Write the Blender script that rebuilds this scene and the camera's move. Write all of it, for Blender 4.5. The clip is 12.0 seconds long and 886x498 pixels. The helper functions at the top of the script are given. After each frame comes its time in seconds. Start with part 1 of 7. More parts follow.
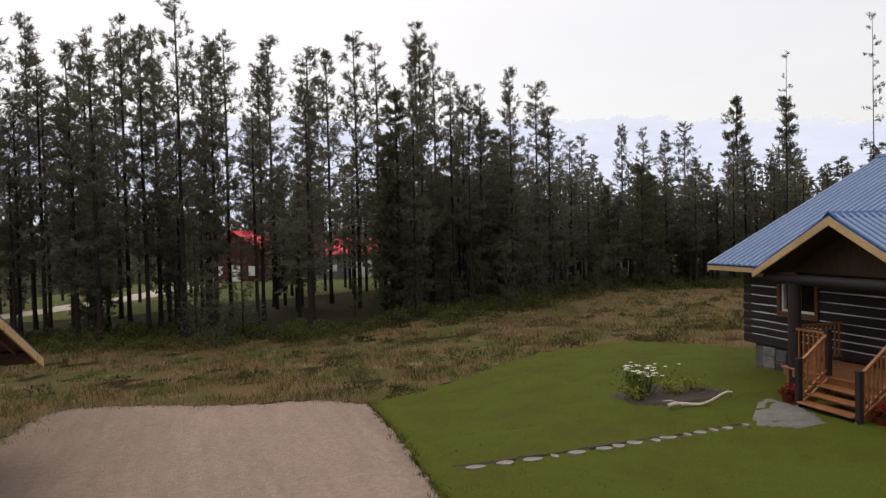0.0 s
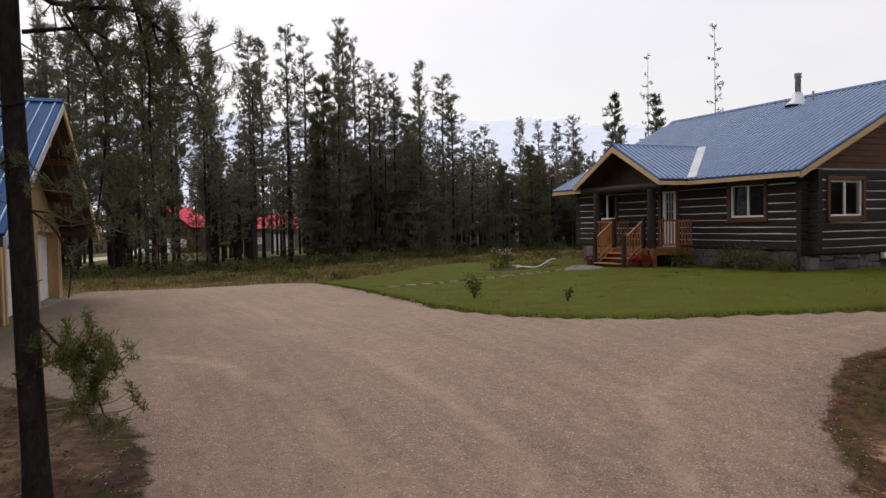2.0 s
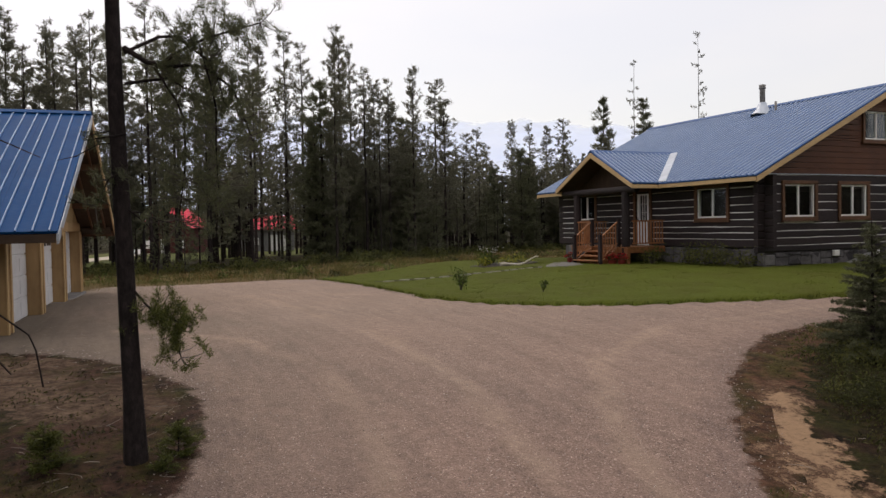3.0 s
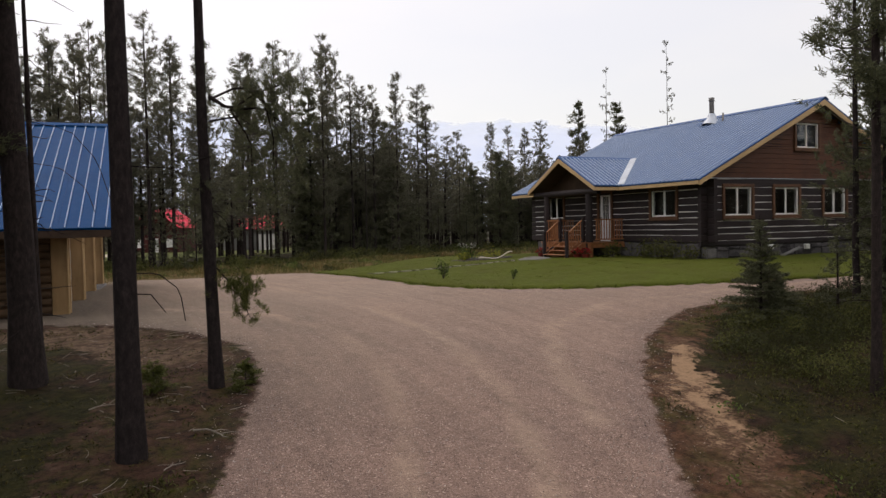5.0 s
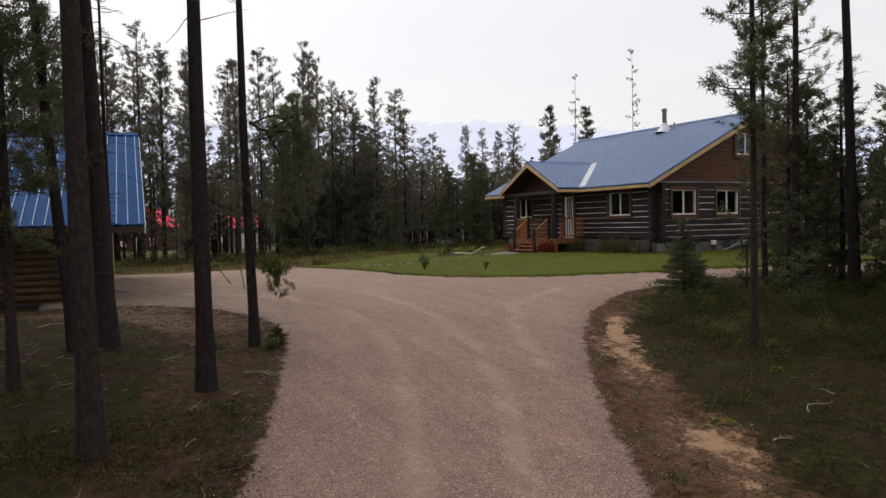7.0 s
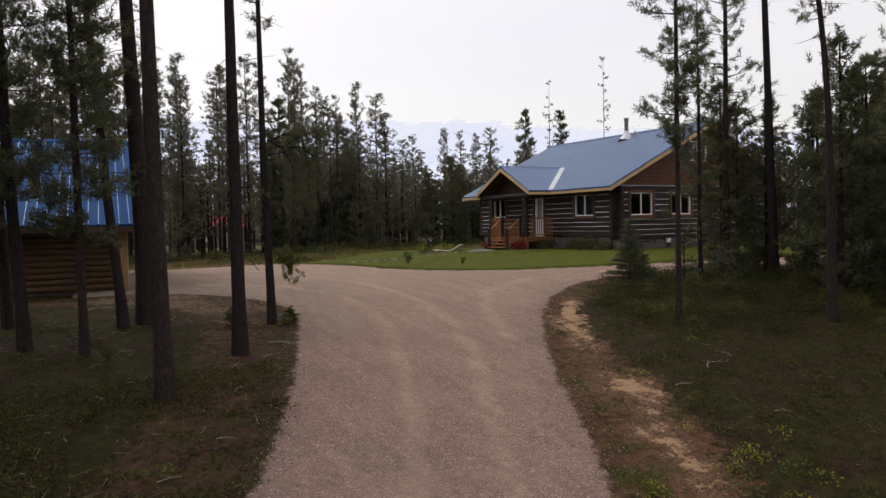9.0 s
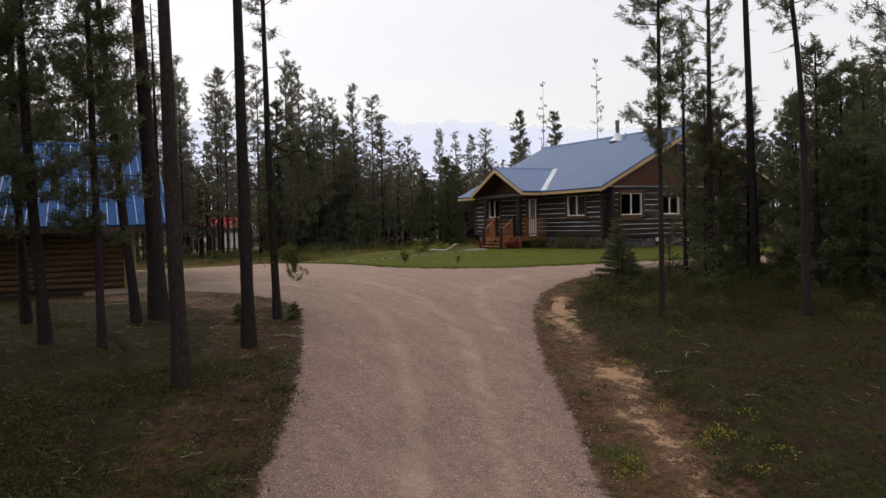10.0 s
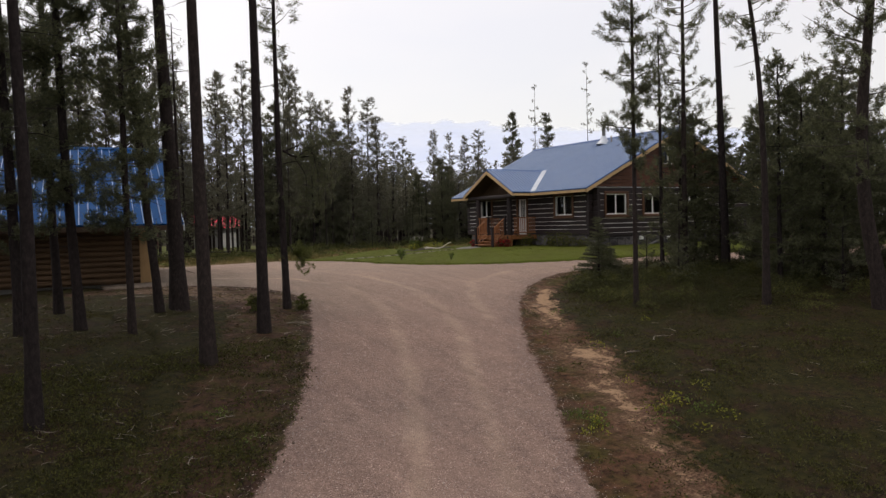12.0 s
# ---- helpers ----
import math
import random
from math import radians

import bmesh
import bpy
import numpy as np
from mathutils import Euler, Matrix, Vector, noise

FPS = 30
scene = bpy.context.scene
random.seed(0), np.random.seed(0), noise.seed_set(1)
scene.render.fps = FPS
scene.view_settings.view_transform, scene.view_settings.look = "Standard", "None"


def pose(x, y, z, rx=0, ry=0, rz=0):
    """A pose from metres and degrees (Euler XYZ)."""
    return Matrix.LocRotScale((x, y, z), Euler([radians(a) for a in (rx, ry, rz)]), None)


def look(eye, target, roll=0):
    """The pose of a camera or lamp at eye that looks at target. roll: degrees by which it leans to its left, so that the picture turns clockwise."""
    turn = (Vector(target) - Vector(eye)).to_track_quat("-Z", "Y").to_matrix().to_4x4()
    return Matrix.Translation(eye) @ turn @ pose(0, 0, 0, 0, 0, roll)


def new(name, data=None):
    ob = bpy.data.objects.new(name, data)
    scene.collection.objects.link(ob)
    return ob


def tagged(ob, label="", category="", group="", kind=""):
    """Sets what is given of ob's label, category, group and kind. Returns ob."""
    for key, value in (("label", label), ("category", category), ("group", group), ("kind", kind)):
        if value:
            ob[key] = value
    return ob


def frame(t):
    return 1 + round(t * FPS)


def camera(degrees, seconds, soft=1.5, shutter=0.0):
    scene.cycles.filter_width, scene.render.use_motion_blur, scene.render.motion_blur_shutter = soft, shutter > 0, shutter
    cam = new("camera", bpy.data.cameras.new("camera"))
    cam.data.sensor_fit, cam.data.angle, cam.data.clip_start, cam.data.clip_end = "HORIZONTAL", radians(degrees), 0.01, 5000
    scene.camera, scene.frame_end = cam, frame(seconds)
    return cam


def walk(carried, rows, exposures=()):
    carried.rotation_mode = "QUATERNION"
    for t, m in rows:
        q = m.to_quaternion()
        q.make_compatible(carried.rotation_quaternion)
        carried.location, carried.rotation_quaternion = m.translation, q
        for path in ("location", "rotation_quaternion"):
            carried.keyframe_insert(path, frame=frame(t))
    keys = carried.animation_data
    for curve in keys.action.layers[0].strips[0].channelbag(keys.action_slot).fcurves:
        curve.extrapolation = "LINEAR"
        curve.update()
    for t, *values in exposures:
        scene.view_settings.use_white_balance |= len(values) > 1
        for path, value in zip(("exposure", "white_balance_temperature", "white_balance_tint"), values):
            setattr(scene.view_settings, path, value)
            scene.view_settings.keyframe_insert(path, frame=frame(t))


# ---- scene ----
# ---------- camera ----------
cam = camera(60.9, 12.0, soft=1.45)
PATH = [
    (0, (-14.157, -6.28, 4.166), (-13.549, -4.375, 4.108), -1.37),
    (0.1, (-14.792, -7.799, 2.881), (-14.111, -5.92, 2.802), -1.3),
    (0.2, (-15.155, -8.972, 2.245), (-14.441, -7.106, 2.166), -0.9),
    (0.3, (-15.202, -9.39, 2.013), (-14.485, -7.524, 1.943), -1.2),
    (0.4, (-15.299, -9.656, 1.878), (-14.572, -7.794, 1.814), -1.4),
    (0.5, (-15.378, -9.93, 1.74), (-14.646, -8.07, 1.679), -1.1),
    (1, (-16.085, -11.557, 1.583), (-15.295, -9.72, 1.522), -1.1),
    (1.5, (-16.797, -13.196, 1.575), (-15.986, -11.369, 1.514), -1.1),
    (2, (-17.554, -14.846, 1.574), (-16.729, -13.025, 1.511), -1.1),
    (2.5, (-18.011, -16.015, 1.541), (-17.177, -14.198, 1.48), -1.1),
    (3, (-18.347, -16.835, 1.527), (-17.507, -15.021, 1.467), -1.1),
    (4.8, (-19.703, -19.538, 1.46), (-18.826, -17.741, 1.399), -1.1),
    (5, (-19.836, -19.741, 1.453), (-18.95, -17.949, 1.392), -1.2),
    (5.5, (-20.212, -20.409, 1.432), (-19.312, -18.624, 1.371), -1.3),
    (6, (-20.63, -21.136, 1.422), (-19.715, -19.358, 1.36), -1.2),
    (6.5, (-21.047, -21.881, 1.4), (-20.117, -20.111, 1.339), -1.2),
    (7, (-21.49, -22.601, 1.383), (-20.545, -20.839, 1.32), -1.2),
    (8.8, (-22.996, -25.185, 1.378), (-22.004, -23.45, 1.313), -1.3),
    (9, (-23.077, -25.298, 1.373), (-22.082, -23.564, 1.308), -1.2),
    (9.5, (-23.324, -25.725, 1.356), (-22.324, -23.994, 1.292), -1.3),
    (10, (-23.566, -26.133, 1.365), (-22.561, -24.405, 1.3), -1.3),
    (10.5, (-23.803, -26.533, 1.358), (-22.794, -24.807, 1.294), -1.3),
    (11, (-24.018, -26.93, 1.332), (-23.007, -25.206, 1.268), -1.3),
    (11.5, (-24.271, -27.349, 1.338), (-23.256, -25.627, 1.273), -1.4),
    (12, (-24.513, -27.721, 1.322), (-23.494, -26.001, 1.257), -1.4),
]
walk(cam, [(t, look(eye, target, roll)) for t, eye, target, roll in PATH], exposures=[(0.0, 0.11, 7050, 14), (12.0, 0.11, 7050, 14)])

# ---------- sky and sun: high overcast, bright ahead ----------
SUN_ELEV, SUN_AZ = 48.0, -15.0  # degrees up; degrees from +y towards +x
world = bpy.data.worlds.new("overcast_sky")
scene.world = world
world.use_nodes = True
wn, wl = world.node_tree.nodes, world.node_tree.links
wn.clear()
sky = wn.new("ShaderNodeTexSky")
sky.sky_type = 'NISHITA'
sky.sun_disc = False
sky.sun_elevation = radians(SUN_ELEV)
sky.sun_rotation = radians(SUN_AZ)
sky_bg = wn.new("ShaderNodeBackground")
sky_bg.inputs["Strength"].default_value = 0.05
cloud_bg = wn.new("ShaderNodeBackground")
# cloud is brighter overhead than at the horizon
w_sep, w_up = wn.new("ShaderNodeSeparateXYZ"), wn.new("ShaderNodeMapRange")
w_up.inputs["From Min"].default_value, w_up.inputs["From Max"].default_value = 0.0, 1.0
w_up.inputs["To Min"].default_value, w_up.inputs["To Max"].default_value = 0.545, 1.12
wco = wn.new("ShaderNodeTexCoord")
cl_noise = wn.new("ShaderNodeTexNoise")
cl_noise.inputs["Scale"].default_value = 2.2
cl_noise.inputs["Detail"].default_value = 5
cl_map = wn.new("ShaderNodeMapping")
cl_map.inputs["Scale"].default_value = (1, 1, 3.0)
cl_ramp = wn.new("ShaderNodeValToRGB")
cl_ramp.color_ramp.elements[0].position, cl_ramp.color_ramp.elements[0].color = 0.3, (0.90, 0.89, 0.90, 1)
cl_ramp.color_ramp.elements[1].position, cl_ramp.color_ramp.elements[1].color = 0.62, (0.985, 0.948, 0.912, 1)
w_add = wn.new("ShaderNodeAddShader")
w_out = wn.new("ShaderNodeOutputWorld")
wl.new(wco.outputs["Generated"], cl_map.inputs["Vector"])
wl.new(wco.outputs["Generated"], w_sep.inputs[0])
wl.new(w_sep.outputs["Z"], w_up.inputs["Value"])
wl.new(w_up.outputs[0], cloud_bg.inputs["Strength"])
wl.new(cl_map.outputs["Vector"], cl_noise.inputs["Vector"])
wl.new(cl_noise.outputs["Fac"], cl_ramp.inputs["Fac"])
wl.new(cl_ramp.outputs["Color"], cloud_bg.inputs["Color"])
wl.new(sky.outputs["Color"], sky_bg.inputs["Color"])
wl.new(cloud_bg.outputs[0], w_add.inputs[0])
wl.new(sky_bg.outputs[0], w_add.inputs[1])
wl.new(w_add.outputs[0], w_out.inputs["Surface"])

sun_data = bpy.data.lights.new("sun", 'SUN')
sun_data.energy, sun_data.angle, sun_data.color = 0.7, radians(30), (1.0, 0.92, 0.82)
sun = new("sun", sun_data)
sun_dir = Vector((math.sin(radians(SUN_AZ)) * math.cos(radians(SUN_ELEV)), math.cos(radians(SUN_AZ)) * math.cos(radians(SUN_ELEV)), math.sin(radians(SUN_ELEV))))
sun.matrix_world = look(tuple(sun_dir * 60), (0, 0, 0))


# ---------- materials ----------
def material(name, rough=0.8, metal=0.0, spec=0.3):
    m = bpy.data.materials.new(name)
    m.use_nodes = True
    p = m.node_tree.nodes["Principled BSDF"]
    p.inputs["Roughness"].default_value = rough
    p.inputs["Metallic"].default_value = metal
    p.inputs["Specular IOR Level"].default_value = spec
    return m, m.node_tree.nodes, m.node_tree.links, p


def coords(n, l, scale=(1, 1, 1), kind="Object"):
    c, mp = n.new("ShaderNodeTexCoord"), n.new("ShaderNodeMapping")
    mp.inputs["Scale"].default_value = scale
    l.new(c.outputs[kind], mp.inputs["Vector"])
    return mp.outputs["Vector"]


def noise_node(n, l, vec, scale, detail=4, rough=0.55):
    t = n.new("ShaderNodeTexNoise")
    t.inputs["Scale"].default_value, t.inputs["Detail"].default_value, t.inputs["Roughness"].default_value = scale, detail, rough
    l.new(vec, t.inputs["Vector"])
    return t.outputs["Fac"]


def ramp_node(n, l, fac, stops):
    r = n.new("ShaderNodeValToRGB")
    e = r.color_ramp.elements
    while len(e) < len(stops):
        e.new(0.5)
    for el, (pos, col) in zip(e, stops):
        el.position, el.color = pos, (*col, 1) if len(col) == 3 else col
    l.new(fac, r.inputs["Fac"])
    return r.outputs["Color"]


def mix_node(n, l, a, b, fac, mode='MIX'):
    m = n.new("ShaderNodeMix")
    m.data_type, m.blend_type = 'RGBA', mode
    for sock, v in ((m.inputs[0], fac), (m.inputs[6], a), (m.inputs[7], b)):
        if hasattr(v, "is_linked"):
            l.new(v, sock)
        else:
            sock.default_value = v if not isinstance(v, tuple) else (*v, 1)
    return m.outputs[2]


def bump_node(n, l, p, height, strength=0.4, dist=0.02):
    b = n.new("ShaderNodeBump")
    b.inputs["Strength"].default_value, b.inputs["Distance"].default_value = strength, dist
    l.new(height, b.inputs["Height"])
    l.new(b.outputs["Normal"], p.inputs["Normal"])


def simple(name, a, b, scale=6.0, rough=0.8, bump=0.3, stretch=(1, 1, 1), wear=0.25, metal=0.0, spec=0.3, dist=0.01):
    """Two colours by fine noise, a broad second noise for stains, and a fine bump."""
    m, n, l, p = material(name, rough, metal, spec)
    v = coords(n, l, stretch)
    fine = noise_node(n, l, v, scale, 6, 0.65)
    broad = noise_node(n, l, coords(n, l), 0.9, 3)
    c = ramp_node(n, l, fine, [(0.3, a), (0.7, b)])
    stain = ramp_node(n, l, broad, [(0.35, (1 - wear,) * 3), (0.65, (1, 1, 1))])
    l.new(mix_node(n, l, c, stain, 1.0, 'MULTIPLY'), p.inputs["Base Color"])
    if bump:
        bump_node(n, l, p, fine, bump, dist)
    return m


def foliage(name, a, b, rough=0.6, spread=(0.1, 0.9)):
    """Leaf colour varied leaf by leaf and by clump."""
    m, n, l, p = material(name, rough, 0, 0.25)
    g = n.new("ShaderNodeNewGeometry")
    c = ramp_node(n, l, g.outputs["Random Per Island"], [(spread[0], a), (spread[1], b)])
    o = n.new("ShaderNodeObjectInfo")
    tone = ramp_node(n, l, o.outputs["Random"], [(0.0, (0.7, 0.72, 0.75)), (1.0, (1.0, 1.0, 1.0))])
    l.new(mix_node(n, l, c, tone, 1.0, 'MULTIPLY'), p.inputs["Base Color"])
    tr = n.new("ShaderNodeBsdfTranslucent")
    l.new(c, tr.inputs["Color"])
    mx, out = n.new("ShaderNodeMixShader"), n["Material Output"]
    mx.inputs[0].default_value = 0.48
    l.new(p.outputs[0], mx.inputs[1])
    l.new(tr.outputs[0], mx.inputs[2])
    l.new(mx.outputs[0], out.inputs["Surface"])
    return m


def attribute(n, name):
    at = n.new("ShaderNodeAttribute")
    at.attribute_name = name
    return at.outputs["Fac"]


def soft_edge(n, l, v, name, width, at=0.0):
    """0 to 1 across an uneven line where the mesh's distance attribute passes a value."""
    wob = n.new("ShaderNodeMath")
    wob.operation = 'MULTIPLY_ADD'
    l.new(noise_node(n, l, v, 3.2, 9, 0.7), wob.inputs[0])
    wob.inputs[1].default_value = 4 * width
    l.new(attribute(n, name), wob.inputs[2])
    k = n.new("ShaderNodeMapRange")
    k.inputs["From Min"].default_value, k.inputs["From Max"].default_value = at + 2 * width - 0.05, at + 2 * width + 0.05
    l.new(wob.outputs[0], k.inputs["Value"])
    return k.outputs[0]


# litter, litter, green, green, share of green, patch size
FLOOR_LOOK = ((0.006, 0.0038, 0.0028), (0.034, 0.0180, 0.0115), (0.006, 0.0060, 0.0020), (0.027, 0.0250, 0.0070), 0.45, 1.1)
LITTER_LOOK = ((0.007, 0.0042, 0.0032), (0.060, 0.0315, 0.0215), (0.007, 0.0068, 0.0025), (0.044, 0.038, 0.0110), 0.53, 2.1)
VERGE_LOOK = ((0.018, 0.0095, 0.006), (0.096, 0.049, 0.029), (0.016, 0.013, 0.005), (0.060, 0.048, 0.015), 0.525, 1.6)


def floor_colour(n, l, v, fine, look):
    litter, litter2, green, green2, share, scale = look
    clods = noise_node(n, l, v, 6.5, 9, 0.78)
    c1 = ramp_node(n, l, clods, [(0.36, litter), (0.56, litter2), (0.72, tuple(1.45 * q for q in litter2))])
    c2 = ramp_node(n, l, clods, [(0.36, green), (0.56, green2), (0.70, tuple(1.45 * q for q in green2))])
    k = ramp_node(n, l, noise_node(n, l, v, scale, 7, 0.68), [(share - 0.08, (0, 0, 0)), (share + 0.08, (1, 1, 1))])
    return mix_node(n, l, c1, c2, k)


def margin_material(name, look, width, sand=None, along=False):
    """The drive's margin: its own litter near the rim, the common forest floor farther out, and where given a swathe of bare sand."""
    m, n, l, p = material(name, 0.95, 0, 0.1)
    v = coords(n, l)
    fine = noise_node(n, l, v, 22, 6, 0.7)
    c = floor_colour(n, l, v, fine, look)
    if sand:
        s1 = ramp_node(n, l, noise_node(n, l, v, 9, 9, 0.75), [(0.30, tuple(0.5 * q for q in sand)), (0.48, tuple(0.85 * q for q in sand)), (0.7, sand)])
        if along:
            wob = n.new("ShaderNodeMath")
            wob.operation = 'MULTIPLY_ADD'
            l.new(noise_node(n, l, coords(n, l, (1.0, 0.8, 1)), 2.9, 10, 0.80), wob.inputs[0])
            wob.inputs[1].default_value = 12.0
            l.new(attribute(n, "sand_off"), wob.inputs[2])
            k = n.new("ShaderNodeMath")
            k.operation = 'MULTIPLY'
            l.new(wob.outputs[0], k.inputs[0])
            k.inputs[1].default_value = 0.1
            earth = ramp_node(n, l, k.outputs[0], [(0.66, (1, 1, 1)), (0.78, (0.6, 0.6, 0.6)), (0.92, (0, 0, 0))])
            c = mix_node(n, l, c, ramp_node(n, l, fine, [(0.34, (0.030, 0.0165, 0.011)), (0.50, (0.105, 0.062, 0.041)), (0.64, (0.21, 0.136, 0.090))]), earth)
            bare = ramp_node(n, l, k.outputs[0], [(0.60, (1, 1, 1)), (0.66, (0.75, 0.75, 0.75)), (0.71, (0, 0, 0))])
            c = mix_node(n, l, c, s1, bare)
        else:
            worn = n.new("ShaderNodeMath")
            worn.operation = 'MULTIPLY_ADD'
            l.new(attribute(n, "bare"), worn.inputs[0])
            worn.inputs[1].default_value = 0.26
            l.new(noise_node(n, l, coords(n, l, (1.0, 0.8, 1)), 0.9, 9, 0.68), worn.inputs[2])
            patch = ramp_node(n, l, worn.outputs[0], [(0.57, (0, 0, 0)), (0.65, (0.6, 0.6, 0.6)), (0.76, (1, 1, 1))])
            s1 = mix_node(n, l, s1, ramp_node(n, l, noise_node(n, l, v, 4.5, 9, 0.8), [(0.40, (0.35, 0.31, 0.28)), (0.62, (1.1, 1.1, 1.1))]), 1.0, 'MULTIPLY')
            c = mix_node(n, l, c, s1, patch)
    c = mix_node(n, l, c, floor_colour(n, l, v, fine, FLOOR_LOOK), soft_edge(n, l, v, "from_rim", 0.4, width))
    l.new(c, p.inputs["Base Color"])
    bump_node(n, l, p, fine, 0.7, 0.04)
    return m


def gravel_material():
    m, n, l, p = material("gravel", 0.95, 0, 0.15)
    v = coords(n, l)
    vo = n.new("ShaderNodeTexVoronoi")
    vo.inputs["Scale"].default_value = 62
    l.new(v, vo.inputs["Vector"])
    stones = ramp_node(n, l, vo.outputs["Color"], [(0.10, (0.088, 0.062, 0.053)), (0.45, (0.200, 0.143, 0.123)), (0.82, (0.285, 0.210, 0.182)), (1.0, (0.68, 0.57, 0.50))])
    dust = (0.282, 0.207, 0.176)
    # dust packed between the stones in broad uneven patches
    packed = ramp_node(n, l, noise_node(n, l, v, 0.55, 9, 0.66), [(0.36, (0.1, 0.1, 0.1)), (0.52, (0.3, 0.3, 0.3)), (0.68, (0.5, 0.5, 0.5))])
    c = mix_node(n, l, stones, dust, packed)
    # the parking pad is driven smooth and dusty
    sep, pad = n.new("ShaderNodeSeparateXYZ"), n.new("ShaderNodeMapRange")
    l.new(v, sep.inputs[0])
    l.new(sep.outputs["Y"], pad.inputs["Value"])
    pad.inputs["From Min"].default_value, pad.inputs["From Max"].default_value = -13.0, -1.0
    pad.inputs["To Min"].default_value, pad.inputs["To Max"].default_value = 0.0, 0.6
    c = mix_node(n, l, c, (0.300, 0.246, 0.203), pad.outputs[0])
    west = n.new("ShaderNodeMath")
    west.operation = 'MULTIPLY_ADD'
    l.new(noise_node(n, l, coords(n, l, (1, 0.4, 1)), 0.5, 6, 0.6), west.inputs[0])
    west.inputs[1].default_value = 5.0
    l.new(sep.outputs["X"], west.inputs[2])
    dirty = n.new("ShaderNodeMapRange")
    l.new(west.outputs[0], dirty.inputs["Value"])
    dirty.inputs["From Min"].default_value, dirty.inputs["From Max"].default_value = -17.0, -12.0
    dirty.inputs["To Min"].default_value, dirty.inputs["To Max"].default_value = 1.0, 0.0
    soiled = n.new("ShaderNodeMath")
    soiled.operation = 'MULTIPLY'
    l.new(dirty.outputs[0], soiled.inputs[0])
    up = n.new("ShaderNodeMapRange")
    l.new(sep.outputs["Y"], up.inputs["Value"])
    up.inputs["From Min"].default_value, up.inputs["From Max"].default_value = -11.0, -6.5
    up.inputs["To Min"].default_value, up.inputs["To Max"].default_value = 0.0, 0.8
    l.new(up.outputs[0], soiled.inputs[1])
    c = mix_node(n, l, c, (0.128, 0.112, 0.090), soiled.outputs[0])
    # wheel tracks, packed smooth and dusty, with coarser stones between them and along the rims
    wob = n.new("ShaderNodeMath")
    wob.operation = 'MULTIPLY_ADD'
    l.new(noise_node(n, l, v, 0.8, 5, 0.6), wob.inputs[0])
    wob.inputs[1].default_value = 0.5
    l.new(attribute(n, "track"), wob.inputs[2])
    near = ramp_node(n, l, wob.outputs[0], [(0.24, (0.7, 0.7, 0.7)), (0.33, (0.5, 0.5, 0.5)), (0.48, (0, 0, 0))])
    worn = mix_node(n, l, (0.0, 0.0, 0.0), near, ramp_node(n, l, noise_node(n, l, v, 1.3, 6, 0.65), [(0.3, (0.2, 0.2, 0.2)), (0.62, (1, 1, 1))]))
    c = mix_node(n, l, c, (0.352, 0.272, 0.215), worn)
    rim = soft_edge(n, l, coords(n, l, (0.5, 0.5, 1)), "from_rim", 0.45, 0.35)
    c = mix_node(n, l, mix_node(n, l, c, (0.90, 0.90, 0.92), 1.0, 'MULTIPLY'), c, rim)
    streak = coords(n, l, (1.6, 0.16, 0.3))
    streak.node.inputs["Rotation"].default_value = (0, 0, radians(28))
    c = mix_node(n, l, c, ramp_node(n, l, noise_node(n, l, streak, 2.2, 7, 0.7), [(0.32, (0.86, 0.86, 0.86)), (0.62, (1.06, 1.05, 1.04))]), 1.0, 'MULTIPLY')
    c = mix_node(n, l, c, ramp_node(n, l, noise_node(n, l, v, 7, 10, 0.80), [(0.34, (0.90, 0.89, 0.885)), (0.66, (1.31, 1.30, 1.28))]), 1.0, 'MULTIPLY')
    broad = noise_node(n, l, v, 0.35, 4)
    tint = ramp_node(n, l, broad, [(0.3, (0.90, 0.885, 0.885)), (0.7, (1.03, 0.985, 0.965))])
    c = mix_node(n, l, c, tint, 1.0, 'MULTIPLY')
    # the gravel thins out into the litter at its edge
    fine = noise_node(n, l, v, 22, 6, 0.7)
    soil = mix_node(n, l, floor_colour(n, l, v, fine, LITTER_LOOK), floor_colour(n, l, v, fine, VERGE_LOOK), attribute(n, "right_side"))
    l.new(mix_node(n, l, soil, c, soft_edge(n, l, v, "from_rim", 0.16)), p.inputs["Base Color"])
    bump_node(n, l, p, vo.outputs["Distance"], 0.8, 0.02)
    return m


